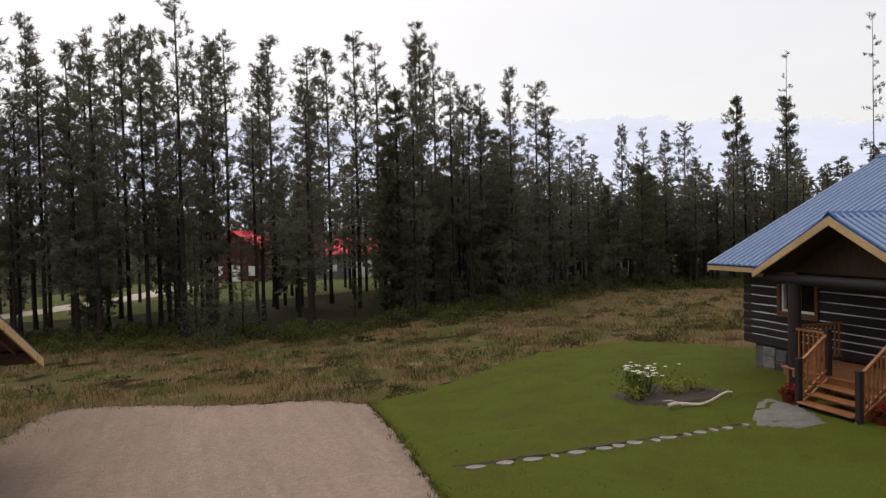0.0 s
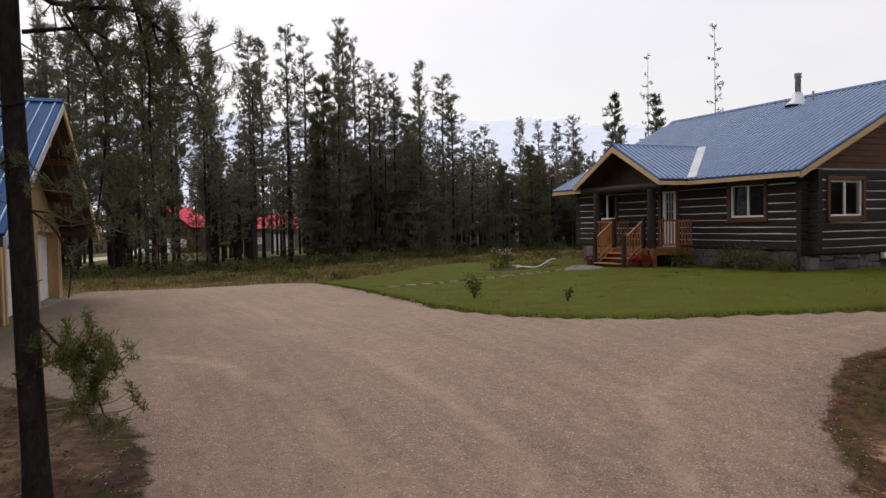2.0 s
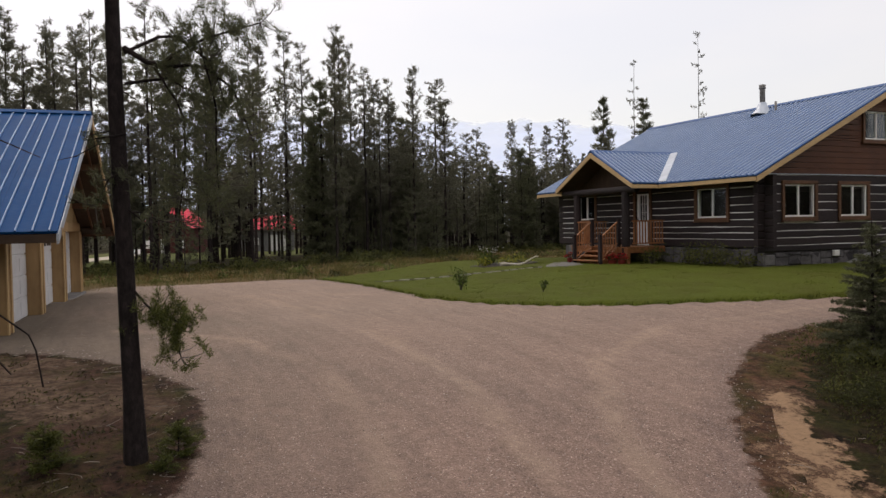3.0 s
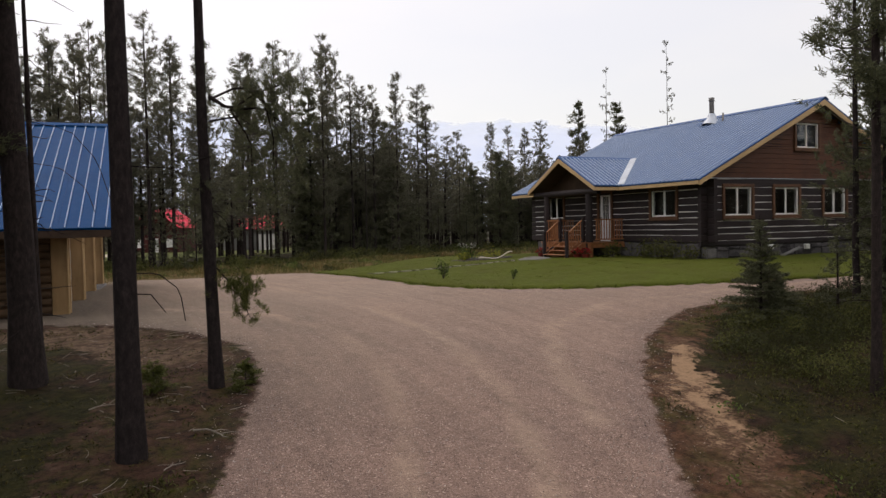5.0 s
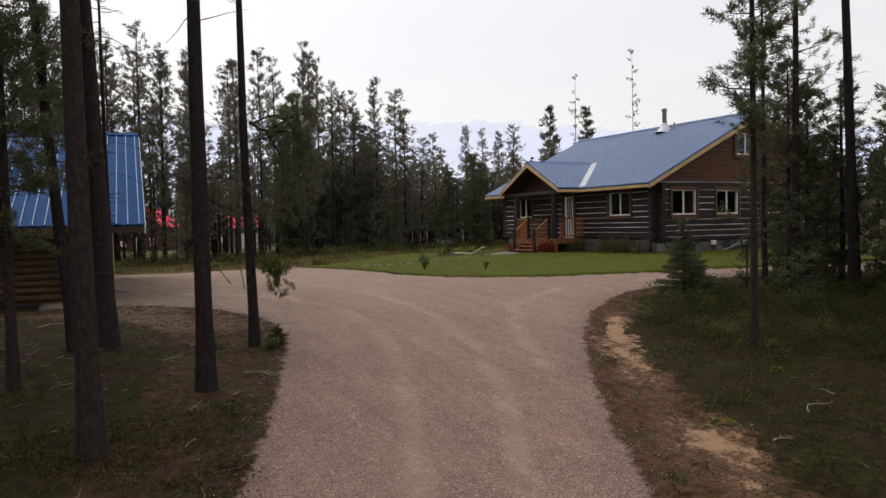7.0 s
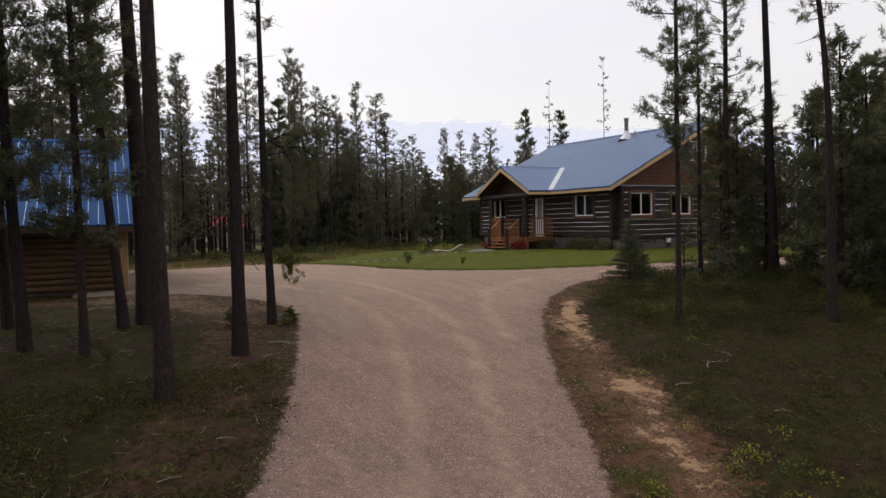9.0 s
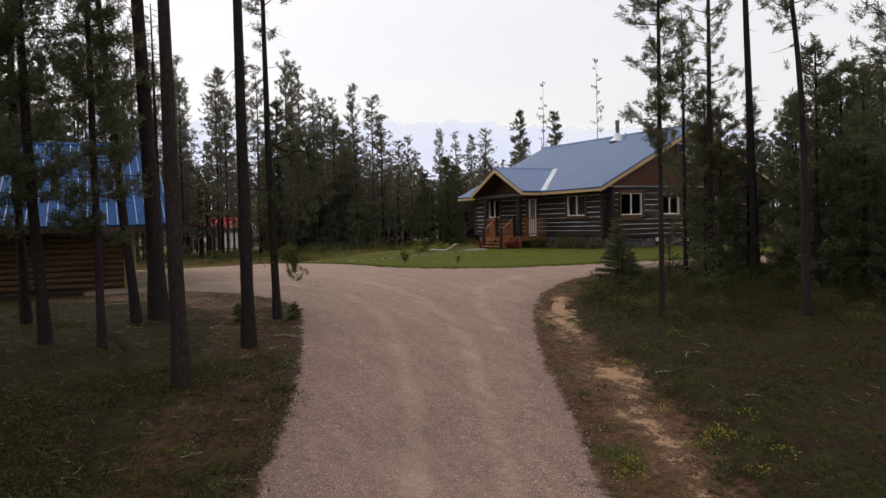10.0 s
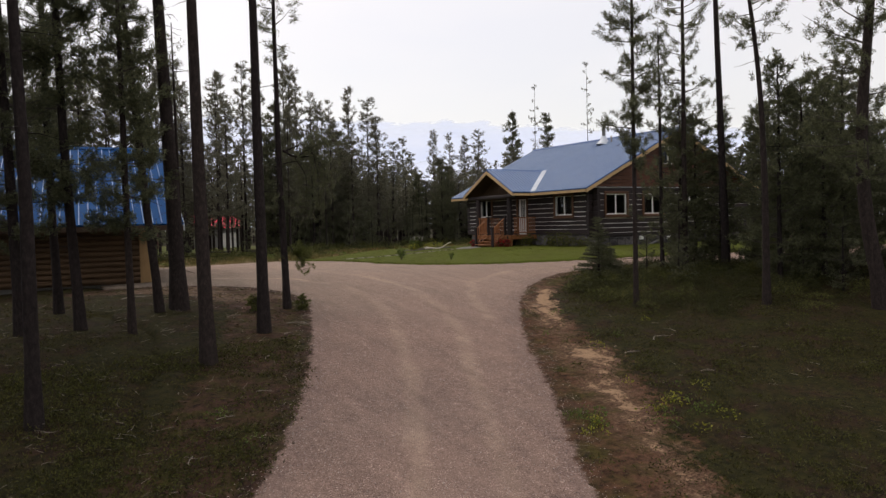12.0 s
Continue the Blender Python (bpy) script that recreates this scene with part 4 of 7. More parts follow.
def build_house():
    rng = np.random.default_rng(3)
    h = thing("log_house", "dark log house with pale chinking, blue metal roof and cedar porch", "house")
    # foundation
    f = part("foundation", None or newbox((HX0 + 0.10, HY0 + 0.10, -0.6), (HX1 - 0.1, HY1 - 0.1, 0.60), 0.02), M_FOUND, h, "grey stone and concrete foundation")
    stones = np.random.default_rng(5)
    for wall_i in range(2):
        u = 0.75
        end = 11.0 if wall_i == 0 else 11.4
        while u < end:
            w = stones.uniform(0.35, 0.7)
            z = -0.25
            while z < (0.55 if wall_i == 0 else 0.42):
                hh = min(stones.uniform(0.22, 0.36), (0.62 if wall_i == 0 else 0.49) - z)
                if hh > 0.08:
                    o = stones.uniform(0.0, 0.05)
                    if wall_i == 0:
                        lo, hi = (HX0 + 0.04 - o, u + 0.006, z + 0.006), (HX0 + 0.12, u + w - 0.006, z + hh - 0.006)
                    else:
                        lo, hi = (u + 0.006, HY0 + 0.04 - o, z + 0.006), (u + w - 0.006, HY0 + 0.12, z + hh - 0.006)
                    part("stone", newbox(lo, hi, 0.02), M_CONC if (u > 10.2 and wall_i == 0) or (u < 0.9 and wall_i == 1) else M_STONE, f)
                z += hh
            u += w
    # walls: a chinked core, logs proud of it
    core = bmesh.new()
    for a, b, c, d in cut_grid(HY0 + 0.05, HY1 - 0.05, 0.66, 2.95, FRONT_HOLES):
        box(core, (HX0 + 0.022, a, c), (HX0 + 0.2, b, d))
    front = part("front_wall", core, M_CHINK, h, "dark hewn logs with pale chinking")
    log_courses(front, FRONT_COURSES, HY0 - 0.33, HY1 + 0.25, FRONT_HOLES, lambda u, q, z: (HX0 + q, u, z), rng)
    core = bmesh.new()
    for a, b, c, d in cut_grid(HX0 + 0.21, HX1 - 0.05, 0.52, 2.97, GABLE_HOLES):
        box(core, (a, HY0 + 0.022, c), (b, HY0 + 0.2, d))
    gable = part("gable_wall", core, M_CHINK, h, "dark hewn logs with pale chinking")
    log_courses(gable, GABLE_COURSES, HX0 - 0.30, HX1 + 0.3, GABLE_HOLES, lambda u, q, z: (u, HY0 + q, z), rng)
    part("back_wall", newbox((HX1 - 0.2, HY0 + 0.2, 0.5), (HX1, HY1, 2.95), 0.02), M_LOG, h)
    bm = bmesh.new()
    box(bm, (HX0 + 0.2, HY1 - 0.2, 0.5), (HX1 - 0.2, HY1, 2.95), 0.02)
    prism(bm, [(HX0, HY1 - 0.05, 2.95), (HX1, HY1 - 0.05, 2.95), (RIDGE_X, HY1 - 0.05, RIDGE_Z - 0.12)], (0, -0.1, 0))
    part("end_wall", bm, M_LOG, h)
    part("ceiling_panel", newbox((HX0 + 0.2, HY0 + 0.2, 2.80), (HX1 - 0.2, HY1 - 0.2, 2.88)), M_INSIDE, h)
    part("floor_panel", newbox((HX0 + 0.2, HY0 + 0.2, 0.50), (HX1 - 0.2, HY1 - 0.2, 0.56)), M_INSIDE, h)
    part("inner_wall", newbox((HX0 + 3.2, HY0 + 3.0, 0.56), (HX0 + 3.3, HY1 - 0.2, 2.80)), M_INSIDE, h)
    # upper gable: cedar boards
    z = 3.0
    hole = (5.42, 6.70, 4.20, 5.16)
    while z < RIDGE_Z - 0.2:
        t = min(z + 0.185, RIDGE_Z - 0.13)
        inset = (z + 0.18 - EAVE_Z) / SLOPE + 0.08
        a, b = max(inset, HX0 - 0.1), 2 * RIDGE_X - max(inset, HX0 - 0.1)
        if b - a > 0.2:
            for p, q, c, d in cut_grid(a, b, z, t, [hole]):
                if d - c > 0.03:
                    part("siding_board", newbox((p, HY0 + 0.02, c + 0.004), (q, HY0 + 0.055, d - 0.004), 0.008), M_CEDAR, gable)
        z += 0.185
    bm = bmesh.new()
    for a, b, c, d in cut_grid(1.2, 11.4, 2.98, 5.75, [hole]):
        lim = (d - EAVE_Z + 0.1) / SLOPE
        aa, bb = max(a, lim), min(b, 2 * RIDGE_X - lim)
        if bb > aa:
            box(bm, (aa, HY0 + 0.06, c), (bb, HY0 + 0.12, d))
    part("gable_backing", bm, M_SOFFIT, gable)
    part("flashing_strip", newbox((HX0 - 0.05, HY0 - 0.02, 2.972), (HX1 + 0.05, HY0 + 0.06, 2.998), 0.004), M_FLASH, gable)
    # windows
    R = Matrix.Rotation(radians(-90), 4, 'Z')
    for a, b, c, d in (FRONT_HOLES[0], FRONT_HOLES[2]):
        window(h, Matrix.Translation((HX0, b, c)) @ R, b - a, d - c)
    for a, b, c, d in GABLE_HOLES:
        window(h, Matrix.Translation((a, HY0, c)), b - a, d - c)
    window(h, Matrix.Translation((hole[0], HY0 + 0.01, hole[2])), hole[1] - hole[0], hole[3] - hole[2], "attic_window")
    # entrance door with a nine-light window
    a, b, c, d = FRONT_HOLES[1]
    m = Matrix.Translation((HX0, b, c)) @ R
    w, hh = b - a, d - c
    door = part("entrance_door", newbox((0.03, 0.03, 0), (w - 0.03, 0.08, 0.92), 0.006, m), M_DOORWHITE, h, "white entrance door with a nine-light window")
    for lo, hi in (((0.03, 0.03, 1.90), (w - 0.03, 0.08, hh - 0.03)), ((0.03, 0.03, 0.923), (0.2, 0.08, 1.897)), ((w - 0.2, 0.03, 0.923), (w - 0.03, 0.08, 1.897))):
        part("door_stile", newbox(lo, hi, 0.006, m), M_DOORWHITE, door)
    for lo, hi in (((0.12, 0.02, 0.15), (0.36, 0.03, 0.8)), ((0.42, 0.02, 0.15), (0.66, 0.03, 0.8))):
        part("door_panel", newbox(lo, hi, 0.004, m), M_DOORWHITE, door)
    part("pane", newbox((0.2, 0.05, 0.92), (w - 0.2, 0.058, 1.90), 0, m), M_GLASS, door).visible_shadow = False
    bm = bmesh.new()
    for k in (1, 2):
        x = 0.2 + (w - 0.4) * k / 3
        box(bm, (x - 0.012, 0.035, 0.92), (x + 0.012, 0.075, 1.90), 0.003, m)
        z = 0.92 + 0.98 * k / 3
        box(bm, (0.2, 0.036, z - 0.012), (w - 0.2, 0.074, z + 0.012), 0.003, m)
    part("glazing_bars", bm, M_WHITE, door)
    bm = bmesh.new()
    bmesh.ops.create_uvsphere(bm, u_segments=10, v_segments=6, radius=0.035, matrix=m @ Matrix.Translation((0.1, 0.0, 1.0)))
    part("door_knob", bm, M_STEEL, door)
    bm = bmesh.new()
    for lo, hi in (((-0.13, -0.05, 0), (0.0, 0.05, hh + 0.13)), ((w, -0.05, 0), (w + 0.13, 0.05, hh + 0.13)), ((0, -0.05, hh), (w, 0.05, hh + 0.13))):
        box(bm, lo, hi, 0.01, m)
    part("door_casing", bm, M_CASING, door, "brown wooden casing")
    # main roof
    ax_front = lambda p, a, z: (a, p, z)
    roof_slope("roof_front_slope", h, -0.05, 12.45, (-0.06, EAVE_Z - 0.015), (RIDGE_X, RIDGE_Z), 0.225, 0.034, 0.075, ax_front, [M_ROOF, M_RIB_SHEEN], "blue ribbed metal roofing")
    roof_slope("roof_back_slope", h, -0.05, 12.45, (2 * RIDGE_X + 0.06, EAVE_Z - 0.015), (RIDGE_X, RIDGE_Z), 0.225, 0.034, 0.075, ax_front, [M_ROOF, M_RIB_SHEEN])
    bm = bmesh.new()
    for s in (-1, 1):
        prism(bm, [(RIDGE_X, -0.08, RIDGE_Z + 0.055), (RIDGE_X + s * 0.2, -0.08, RIDGE_Z + 0.045 - 0.2 * SLOPE), (RIDGE_X + s * 0.2, -0.08, RIDGE_Z + 0.025 - 0.2 * SLOPE), (RIDGE_X, -0.08, RIDGE_Z + 0.035)], (0, 12.56, 0))
    part("ridge_cap", bm, M_ROOF, h)
    part("eave_fascia", newbox((-0.03, -0.045, 2.735), (0.01, 4.45, 2.872), 0.004), M_FASCIA, h, "pale pine fascia board")
    part("eave_fascia", newbox((-0.03, 9.0, 2.735), (0.01, 12.45, 2.872), 0.004), M_FASCIA, h)
    part("back_fascia", newbox((12.79, -0.045, 2.735), (12.83, 12.45, 2.872), 0.004), M_FASCIA, h)
    for y in (-0.05, 12.42):
        bm = bmesh.new()
        for s in (-1, 1):
            x0 = RIDGE_X + s * (RIDGE_X + 0.03)
            prism(bm, [(x0, y, EAVE_Z - 0.07), (RIDGE_X, y, RIDGE_Z - 0.065), (RIDGE_X, y, RIDGE_Z - 0.27), (x0, y, EAVE_Z - 0.235)], (0, 0.04, 0))
        part("rake_board", bm, M_FASCIA, h, "pale pine rake board")
    bm = bmesh.new()
    prism(bm, [(0.012, 0, 2.80), (0.9, 0, 2.80 + 0.9 * SLOPE - 0.01), (0.9, 0, 2.78 + 0.9 * SLOPE - 0.01), (0.012, 0, 2.78)], (0, 12.4, 0))
    for s in (-1, 1):
        prism(bm, [(RIDGE_X + s * (RIDGE_X - 0.05), -0.0, EAVE_Z - 0.10), (RIDGE_X, -0.0, RIDGE_Z - 0.10), (RIDGE_X, -0.0, RIDGE_Z - 0.13), (RIDGE_X + s * (RIDGE_X - 0.05), -0.0, EAVE_Z - 0.13)], (0, 0.37, 0))
    part("soffit", bm, M_SOFFIT, h)
    # flue with its flashing, and a small vent pipe
    cx, cy = 5.88, 5.06
    cz = EAVE_Z + SLOPE * cx
    s = Soup()
    s.tube([(cx, cy, cz - 0.1), (cx, cy, cz + 0.35), (cx, cy, cz + 0.36), (cx, cy, 6.74)], [0.10, 0.10, 0.105, 0.105], 16)
    flue = part("flue_pipe", s.mesh("flue_pipe", [M_STEEL], True), None, h, "steel flue pipe with a cap")
    s = Soup()
    s.tube([(cx, cy, 6.72), (cx, cy, 6.76), (cx, cy, 6.81), (cx, cy, 6.88), (cx, cy, 6.91)], [0.12, 0.14, 0.11, 0.14, 0.02], 16)
    part("flue_cap", s.mesh("flue_cap", [M_STEEL], True), None, flue)
    s = Soup()
    s.tube([(cx - 0.05, cy, cz - 0.12), (cx, cy, cz + 0.12), (cx, cy, cz + 0.38), (cx, cy, cz + 0.42)], [0.42, 0.26, 0.15, 0.13], 16)
    part("flue_flashing", s.mesh("flue_flashing", [M_FLASH], True), None, flue, "pale flashing cone")
    s = Soup()
    s.tube([(5.8, 4.35, 5.6), (5.8, 4.35, 6.12), (5.8, 4.35, 6.13)], [0.045, 0.045, 0.005], 10)
    part("vent_pipe", s.mesh("vent_pipe", [M_STEEL], True), None, h)
    # porch roof
    PY, PZ, P0, P1, PE = 6.75, 4.26, -1.2, 2.95, 2.96
    hw = 2.37
    ax_side = lambda p, a, z: (p, a, z)
    roof_slope("porch_roof_slope", h, P0, P1, (PY - hw - 0.03, PE - 0.02), (PY, PZ), 0.225, 0.034, 0.075, ax_side, [M_ROOF, M_RIB_SHEEN], "blue ribbed metal porch roofing")
    roof_slope("porch_roof_slope", h, P0, P1, (PY + hw + 0.03, PE - 0.02), (PY, PZ), 0.225, 0.034, 0.075, ax_side, [M_ROOF, M_RIB_SHEEN])
    bm = bmesh.new()
    for sg in (-1, 1):
        prism(bm, [(P0 - 0.02, PY, PZ + 0.05), (P0 - 0.02, PY + sg * 0.16, PZ + 0.03 - 0.10), (P0 - 0.02, PY + sg * 0.16, PZ + 0.01 - 0.10), (P0 - 0.02, PY, PZ + 0.03)], (P1 - P0, 0, 0))
    part("porch_ridge_cap", bm, M_ROOF, h)
    ps = (PZ - PE) / hw
    for x, nm in ((P0 - 0.02, "porch_rake_board"),):
        for sg in (-1, 1):
            bm = bmesh.new()
            prism(bm, [(x, PY, PZ - 0.06), (x, PY + sg * (hw + 0.02), PE - 0.06), (x, PY + sg * (hw + 0.02), PE - 0.22), (x, PY, PZ - 0.25)], (0.045, 0, 0))
            part(nm, bm, M_FASCIA, h, "pale pine rake board")
    for sg in (-1, 1):
        y = PY + sg * hw
        part("porch_fascia", newbox((P0 + 0.03, min(y, y + sg * 0.03), 2.74), (0.0, max(y, y + sg * 0.03), 2.868), 0.004), M_FASCIA, h)
    # dark panel added for the open gable's shade; it hides the main eave
    bm = bmesh.new()
    prism(bm, [(-0.17, PY - hw + 0.1, PE - 0.12), (-0.17, PY + hw - 0.1, PE - 0.12), (-0.17, PY, PZ - 0.14)], (0.05, 0, 0))
    part("porch_recess_panel", bm, M_SOFFIT, h, "dark red-brown panel standing in for the shaded porch recess")
    bm = bmesh.new()
    for sg in (-1, 1):
        prism(bm, [(P0 + 0.03, PY, PZ - 0.09), (P0 + 0.03, PY + sg * (hw - 0.02), PE - 0.10), (P0 + 0.03, PY + sg * (hw - 0.02), PE - 0.13), (P0 + 0.03, PY, PZ - 0.12)], (0.68 - P0, 0, 0))
    part("porch_soffit", bm, M_SOFFIT, h)
    bm = bmesh.new()
    for sg in (-1, 1):
        # valley strips where the two roofs meet
        top, low = Vector((2.66, PY + sg * 0.05, EAVE_Z + SLOPE * 2.66 + 0.02)), Vector((0.0, PY + sg * (hw + 0.0), EAVE_Z + 0.02))
        up = Vector((-SLOPE, 0, 1)).normalized() * 0.04
        e = Vector((0, sg * 0.40, 0))
        q = [low + up, top + up, top + e + up, low + e + up]
        vs = [bm.verts.new(p) for p in q] + [bm.verts.new(p - up * 0.8) for p in q]
        for ids in ((0, 1, 2, 3), (7, 6, 5, 4), (0, 4, 5, 1), (1, 5, 6, 2), (2, 6, 7, 3), (3, 7, 4, 0)):
            bm.faces.new([vs[i] for i in ids])
    bmesh.ops.recalc_face_normals(bm, faces=bm.faces)
    part("valley_flashing", bm, M_FLASH, h, "pale blue metal valley flashing")
    # porch posts, beam, deck, rails and stairs
    for y in (5.12, 8.12):
        s = Soup()
        s.tube([(-0.88, y, 0.0), (-0.88, y, 0.05), (-0.88, y, 1.4), (-0.88, y, 2.64)], [0.15, 0.16, 0.15, 0.145], 10)
        part("porch_post", s.mesh("porch_post", [M_LOG], True), None, h, "dark log post")
    s = Soup()
    s.tube([(-0.88, PY - hw + 0.1, 2.73), (-0.88, PY, 2.73), (-0.88, PY + hw - 0.1, 2.73)], [0.13, 0.13, 0.13], 10)
    part("porch_beam", s.mesh("porch_beam", [M_LOG], True), None, h)
    dz = 0.66
    deck = part("deck_frame", newbox((-1.02, 4.86, dz - 0.22), (HX0 - 0.02, 8.35, dz - 0.045), 0.01), M_DECK, h, "orange cedar deck")
    for i in range(12):
        x = -1.06 + i * 0.143
        part("deck_plank", newbox((x, 4.82, dz - 0.04), (x + 0.136, 8.39, dz), 0.006), M_DECK, deck)
    for i, (x, y) in enumerate(((-0.95, 4.95), (-0.95, 6.9), (-0.95, 8.2))):
        part("deck_pier", newbox((x - 0.07, y - 0.07, -0.35), (x + 0.07, y + 0.07, dz - 0.22), 0.01), M_DECK, deck)

    def rail(p, q, rh=0.95, n=None):
        """A run of railing from p to q (deck-level points) with balusters."""
        p, q = Vector(p), Vector(q)
        ln = (q - p).length
        n = n or max(3, int(ln / 0.13))
        d = (q - p) / n
        flat = Vector((d.x, d.y, 0)).normalized()
        nrm = Vector((-flat.y, flat.x, 0)) * 0.035
        r = part("railing", prism(bmesh.new(), [p + nrm + Vector((0, 0, rh)), p - nrm + Vector((0, 0, rh)), p - nrm + Vector((0, 0, rh - 0.05)), p + nrm + Vector((0, 0, rh - 0.05))], q - p), M_DECK, h, "orange cedar railing")
        part("bottom_rail", prism(bmesh.new(), [p + nrm * 0.7 + Vector((0, 0, 0.14)), p - nrm * 0.7 + Vector((0, 0, 0.14)), p - nrm * 0.7 + Vector((0, 0, 0.09)), p + nrm * 0.7 + Vector((0, 0, 0.09))], q - p), M_DECK, r)
        for i in range(n):
            c = p + d * (i + 0.5)
            part("baluster", newbox((c.x - 0.02, c.y - 0.02, c.z + 0.14), (c.x + 0.02, c.y + 0.02, c.z + rh - 0.05), 0.004), M_DECK, r)

    def newel(x, y, z0, z1):
        bm = newbox((x - 0.06, y - 0.06, z0), (x + 0.06, y + 0.06, z1), 0.01)
        box(bm, (x - 0.075, y - 0.075, z1), (x + 0.075, y + 0.075, z1 + 0.03), 0.008)
        part("newel_post", bm, M_LOG, h, "dark stained newel post")

    SY0, SY1 = 5.42, 7.02
    rail((-0.95, SY1 + 0.08, dz), (-0.95, 7.98, dz))
    rail((-0.74, 4.92, dz), (HX0 - 0.05, 4.92, dz))
    rail((-0.74, 8.30, dz), (HX0 - 0.05, 8.30, dz))
    newel(-0.98, SY0, dz, dz + 1.0)
    newel(-0.98, SY1, dz, dz + 1.0)
    for y in (SY0, SY1):
        rail((-1.05, y, dz), (-1.74, y, 0.14), 0.92, 6)
        newel(-1.80, y, -0.15, 1.08)
    for i in range(3):
        x, z = -1.08 - i * 0.27, dz - 0.16 * (i + 1)
        part("stair_tread", newbox((x - 0.30, SY0 + 0.06, z - 0.04), (x + 0.01, SY1 - 0.06, z), 0.008), M_DECK, h)
        part("stair_riser", newbox((x - 0.02, SY0 + 0.08, z - 0.16), (x + 0.005, SY1 - 0.08, z - 0.042), 0.003), M_DECK, h)
    for y in (SY0 + 0.01, SY1 - 0.05):
        part("stringer", prism(bmesh.new(), [(-1.03, y, dz - 0.05), (-1.9, y, 0.06), (-1.9, y, -0.16), (-1.03, y, dz - 0.32)], (0, 0.045, 0)), M_DECK, h)
    return h


build_house()
for x, z in ((3.95, 0.40), (5.95, 0.36)):
    v = thing("foundation_vent", "small white vent box on the house foundation", "vent", "foundation vents", (x, HY0 - 0.02, z))
    bm = newbox((-0.12, -0.06, -0.09), (0.12, 0.06, 0.10), 0.015)
    part("hood", bm, M_WHITE, v)
    for i in range(3):
        part("louvre", newbox((-0.09, -0.075, -0.06 + i * 0.05), (0.09, -0.06, -0.035 + i * 0.05), 0.003), M_WHITE, v)
cb = thing("leaning_plank", "dark weathered plank leaning on the foundation", "plank", at=(4.9, 0.2, 0.0))
part("board", newbox((-0.55, -0.1, 0), (0.6, 0.1, 0.05), 0.01, Matrix.Rotation(radians(-16), 4, 'Y') @ Matrix.Translation((0, 0, 0.17))), M_GREYWALL, cb)


# ---------- the garage ----------
def build_garage():
    g = thing("garage", "tan timber garage with white doors and a blue metal roof", "garage", at=(-19.92, 0.05, -0.47))
    g.rotation_euler = (0, 0, radians(-5.7))
    L, D, TOP = 11.75, 8.6, 2.06          # gable length, depth, door head
    RY, RZ, EZ, OH = 5.7, 5.22, 2.05, 1.06   # ridge, eaves, overhang (all from the slab)
    E0, E1 = -0.95, 12.5
    slab = part("slab", newbox((-D, 0.2, -0.25), (0.12, L, 0.02), 0.02), M_CONC, g, "pale concrete slab")
    # posts and door bays
    bays, pw = 3, 0.42
    bw = (L - pw * (bays + 1)) / bays
    for i in range(bays + 1):
        y = i * (bw + pw)
        p = part("door_post", newbox((-0.34, y, 0.0), (0.0, y + pw, TOP), 0.008), M_TAN, g, "tan timber door post")
        part("post_trim", newbox((0.003, y - 0.03, 0.0), (0.03, y + 0.10, TOP), 0.004), M_FASCIA, p)
        part("post_trim", newbox((0.003, y + pw - 0.10, 0.0), (0.03, y + pw + 0.03, TOP), 0.004), M_FASCIA, p)
    part("door_header", newbox((-0.34, 0, TOP), (0.0, L, TOP + 0.28), 0.01), M_TAN, g)
    for i in range(bays):
        y = pw + i * (bw + pw)
        d = part("garage_door", newbox((-0.36, y, 0.03), (-0.325, y + bw, TOP), 0.004), M_DOORWHITE, g, "white panelled overhead door")
        for k in range(4):
            z = 0.04 + k * (TOP - 0.05) / 4
            hgt = (TOP - 0.05) / 4 - 0.02
            part("door_section", newbox((-0.325, y + 0.01, z), (-0.295, y + bw - 0.01, z + hgt), 0.012), M_DOORWHITE, d)
            for q in range(4):
                a = y + 0.08 + q * (bw - 0.1) / 4
                if k == 3:
                    part("door_window", newbox((-0.296, a + 0.06, z + 0.12), (-0.288, a + (bw - 0.1) / 4 - 0.1, z + hgt - 0.10), 0.004), M_SOFFIT if i == 1 else M_DOORWHITE, d)
                else:
                    part("door_panel", newbox((-0.296, a, z + 0.09), (-0.286, a + (bw - 0.1) / 4 - 0.06, z + hgt - 0.08), 0.006), M_DOORWHITE, d)
    # gable above the doors: backing and shingles
    slope = (RZ - EZ) / (RY - E0)
    bm = bmesh.new()
    prism(bm, [(-0.2, 0, TOP + 0.28), (-0.2, L, TOP + 0.28), (-0.2, L, min(RZ - 0.15 - (L - RY) * slope, 9)), (-0.2, RY, RZ - 0.2), (-0.2, 0, max(RZ - 0.2 - RY * slope, TOP + 0.29))], (0.16, 0, 0))
    gb = part("gable_wall", bm, M_TAN, g, "tan cedar-shingled gable")
    shapes = [mesh_from(newbox((-0.01, 0.004, 0.0), (0.022, w - 0.004, 0.20), 0.004), "shingle") for w in (0.22, 0.28, 0.34)]
    for me in shapes:
        me.materials.append(M_SHINGLE)
    rng = random.Random(4)
    z = TOP + 0.30
    while z < RZ - 0.5:
        half = (RZ - 0.30 - z - 0.2) / slope
        a, b = max(0.0, RY - half), min(L, RY + half)
        y = a
        while y < b - 0.2:
            k = rng.randrange(3)
            w = (0.22, 0.28, 0.34)[k]
            ob = part("shingle", shapes[k], None, gb)
            ob.location = (-0.03 + rng.uniform(0, 0.008), y, z)
            y += w
        z += 0.17
    # side wall of half logs, facing the drive
    side = part("side_wall", newbox((-D, 0.0, 0.02), (-0.345, 0.14, EZ + 0.2), 0.0), M_BROWNLOG, g, "brown half-log siding")
    s0 = 0.05
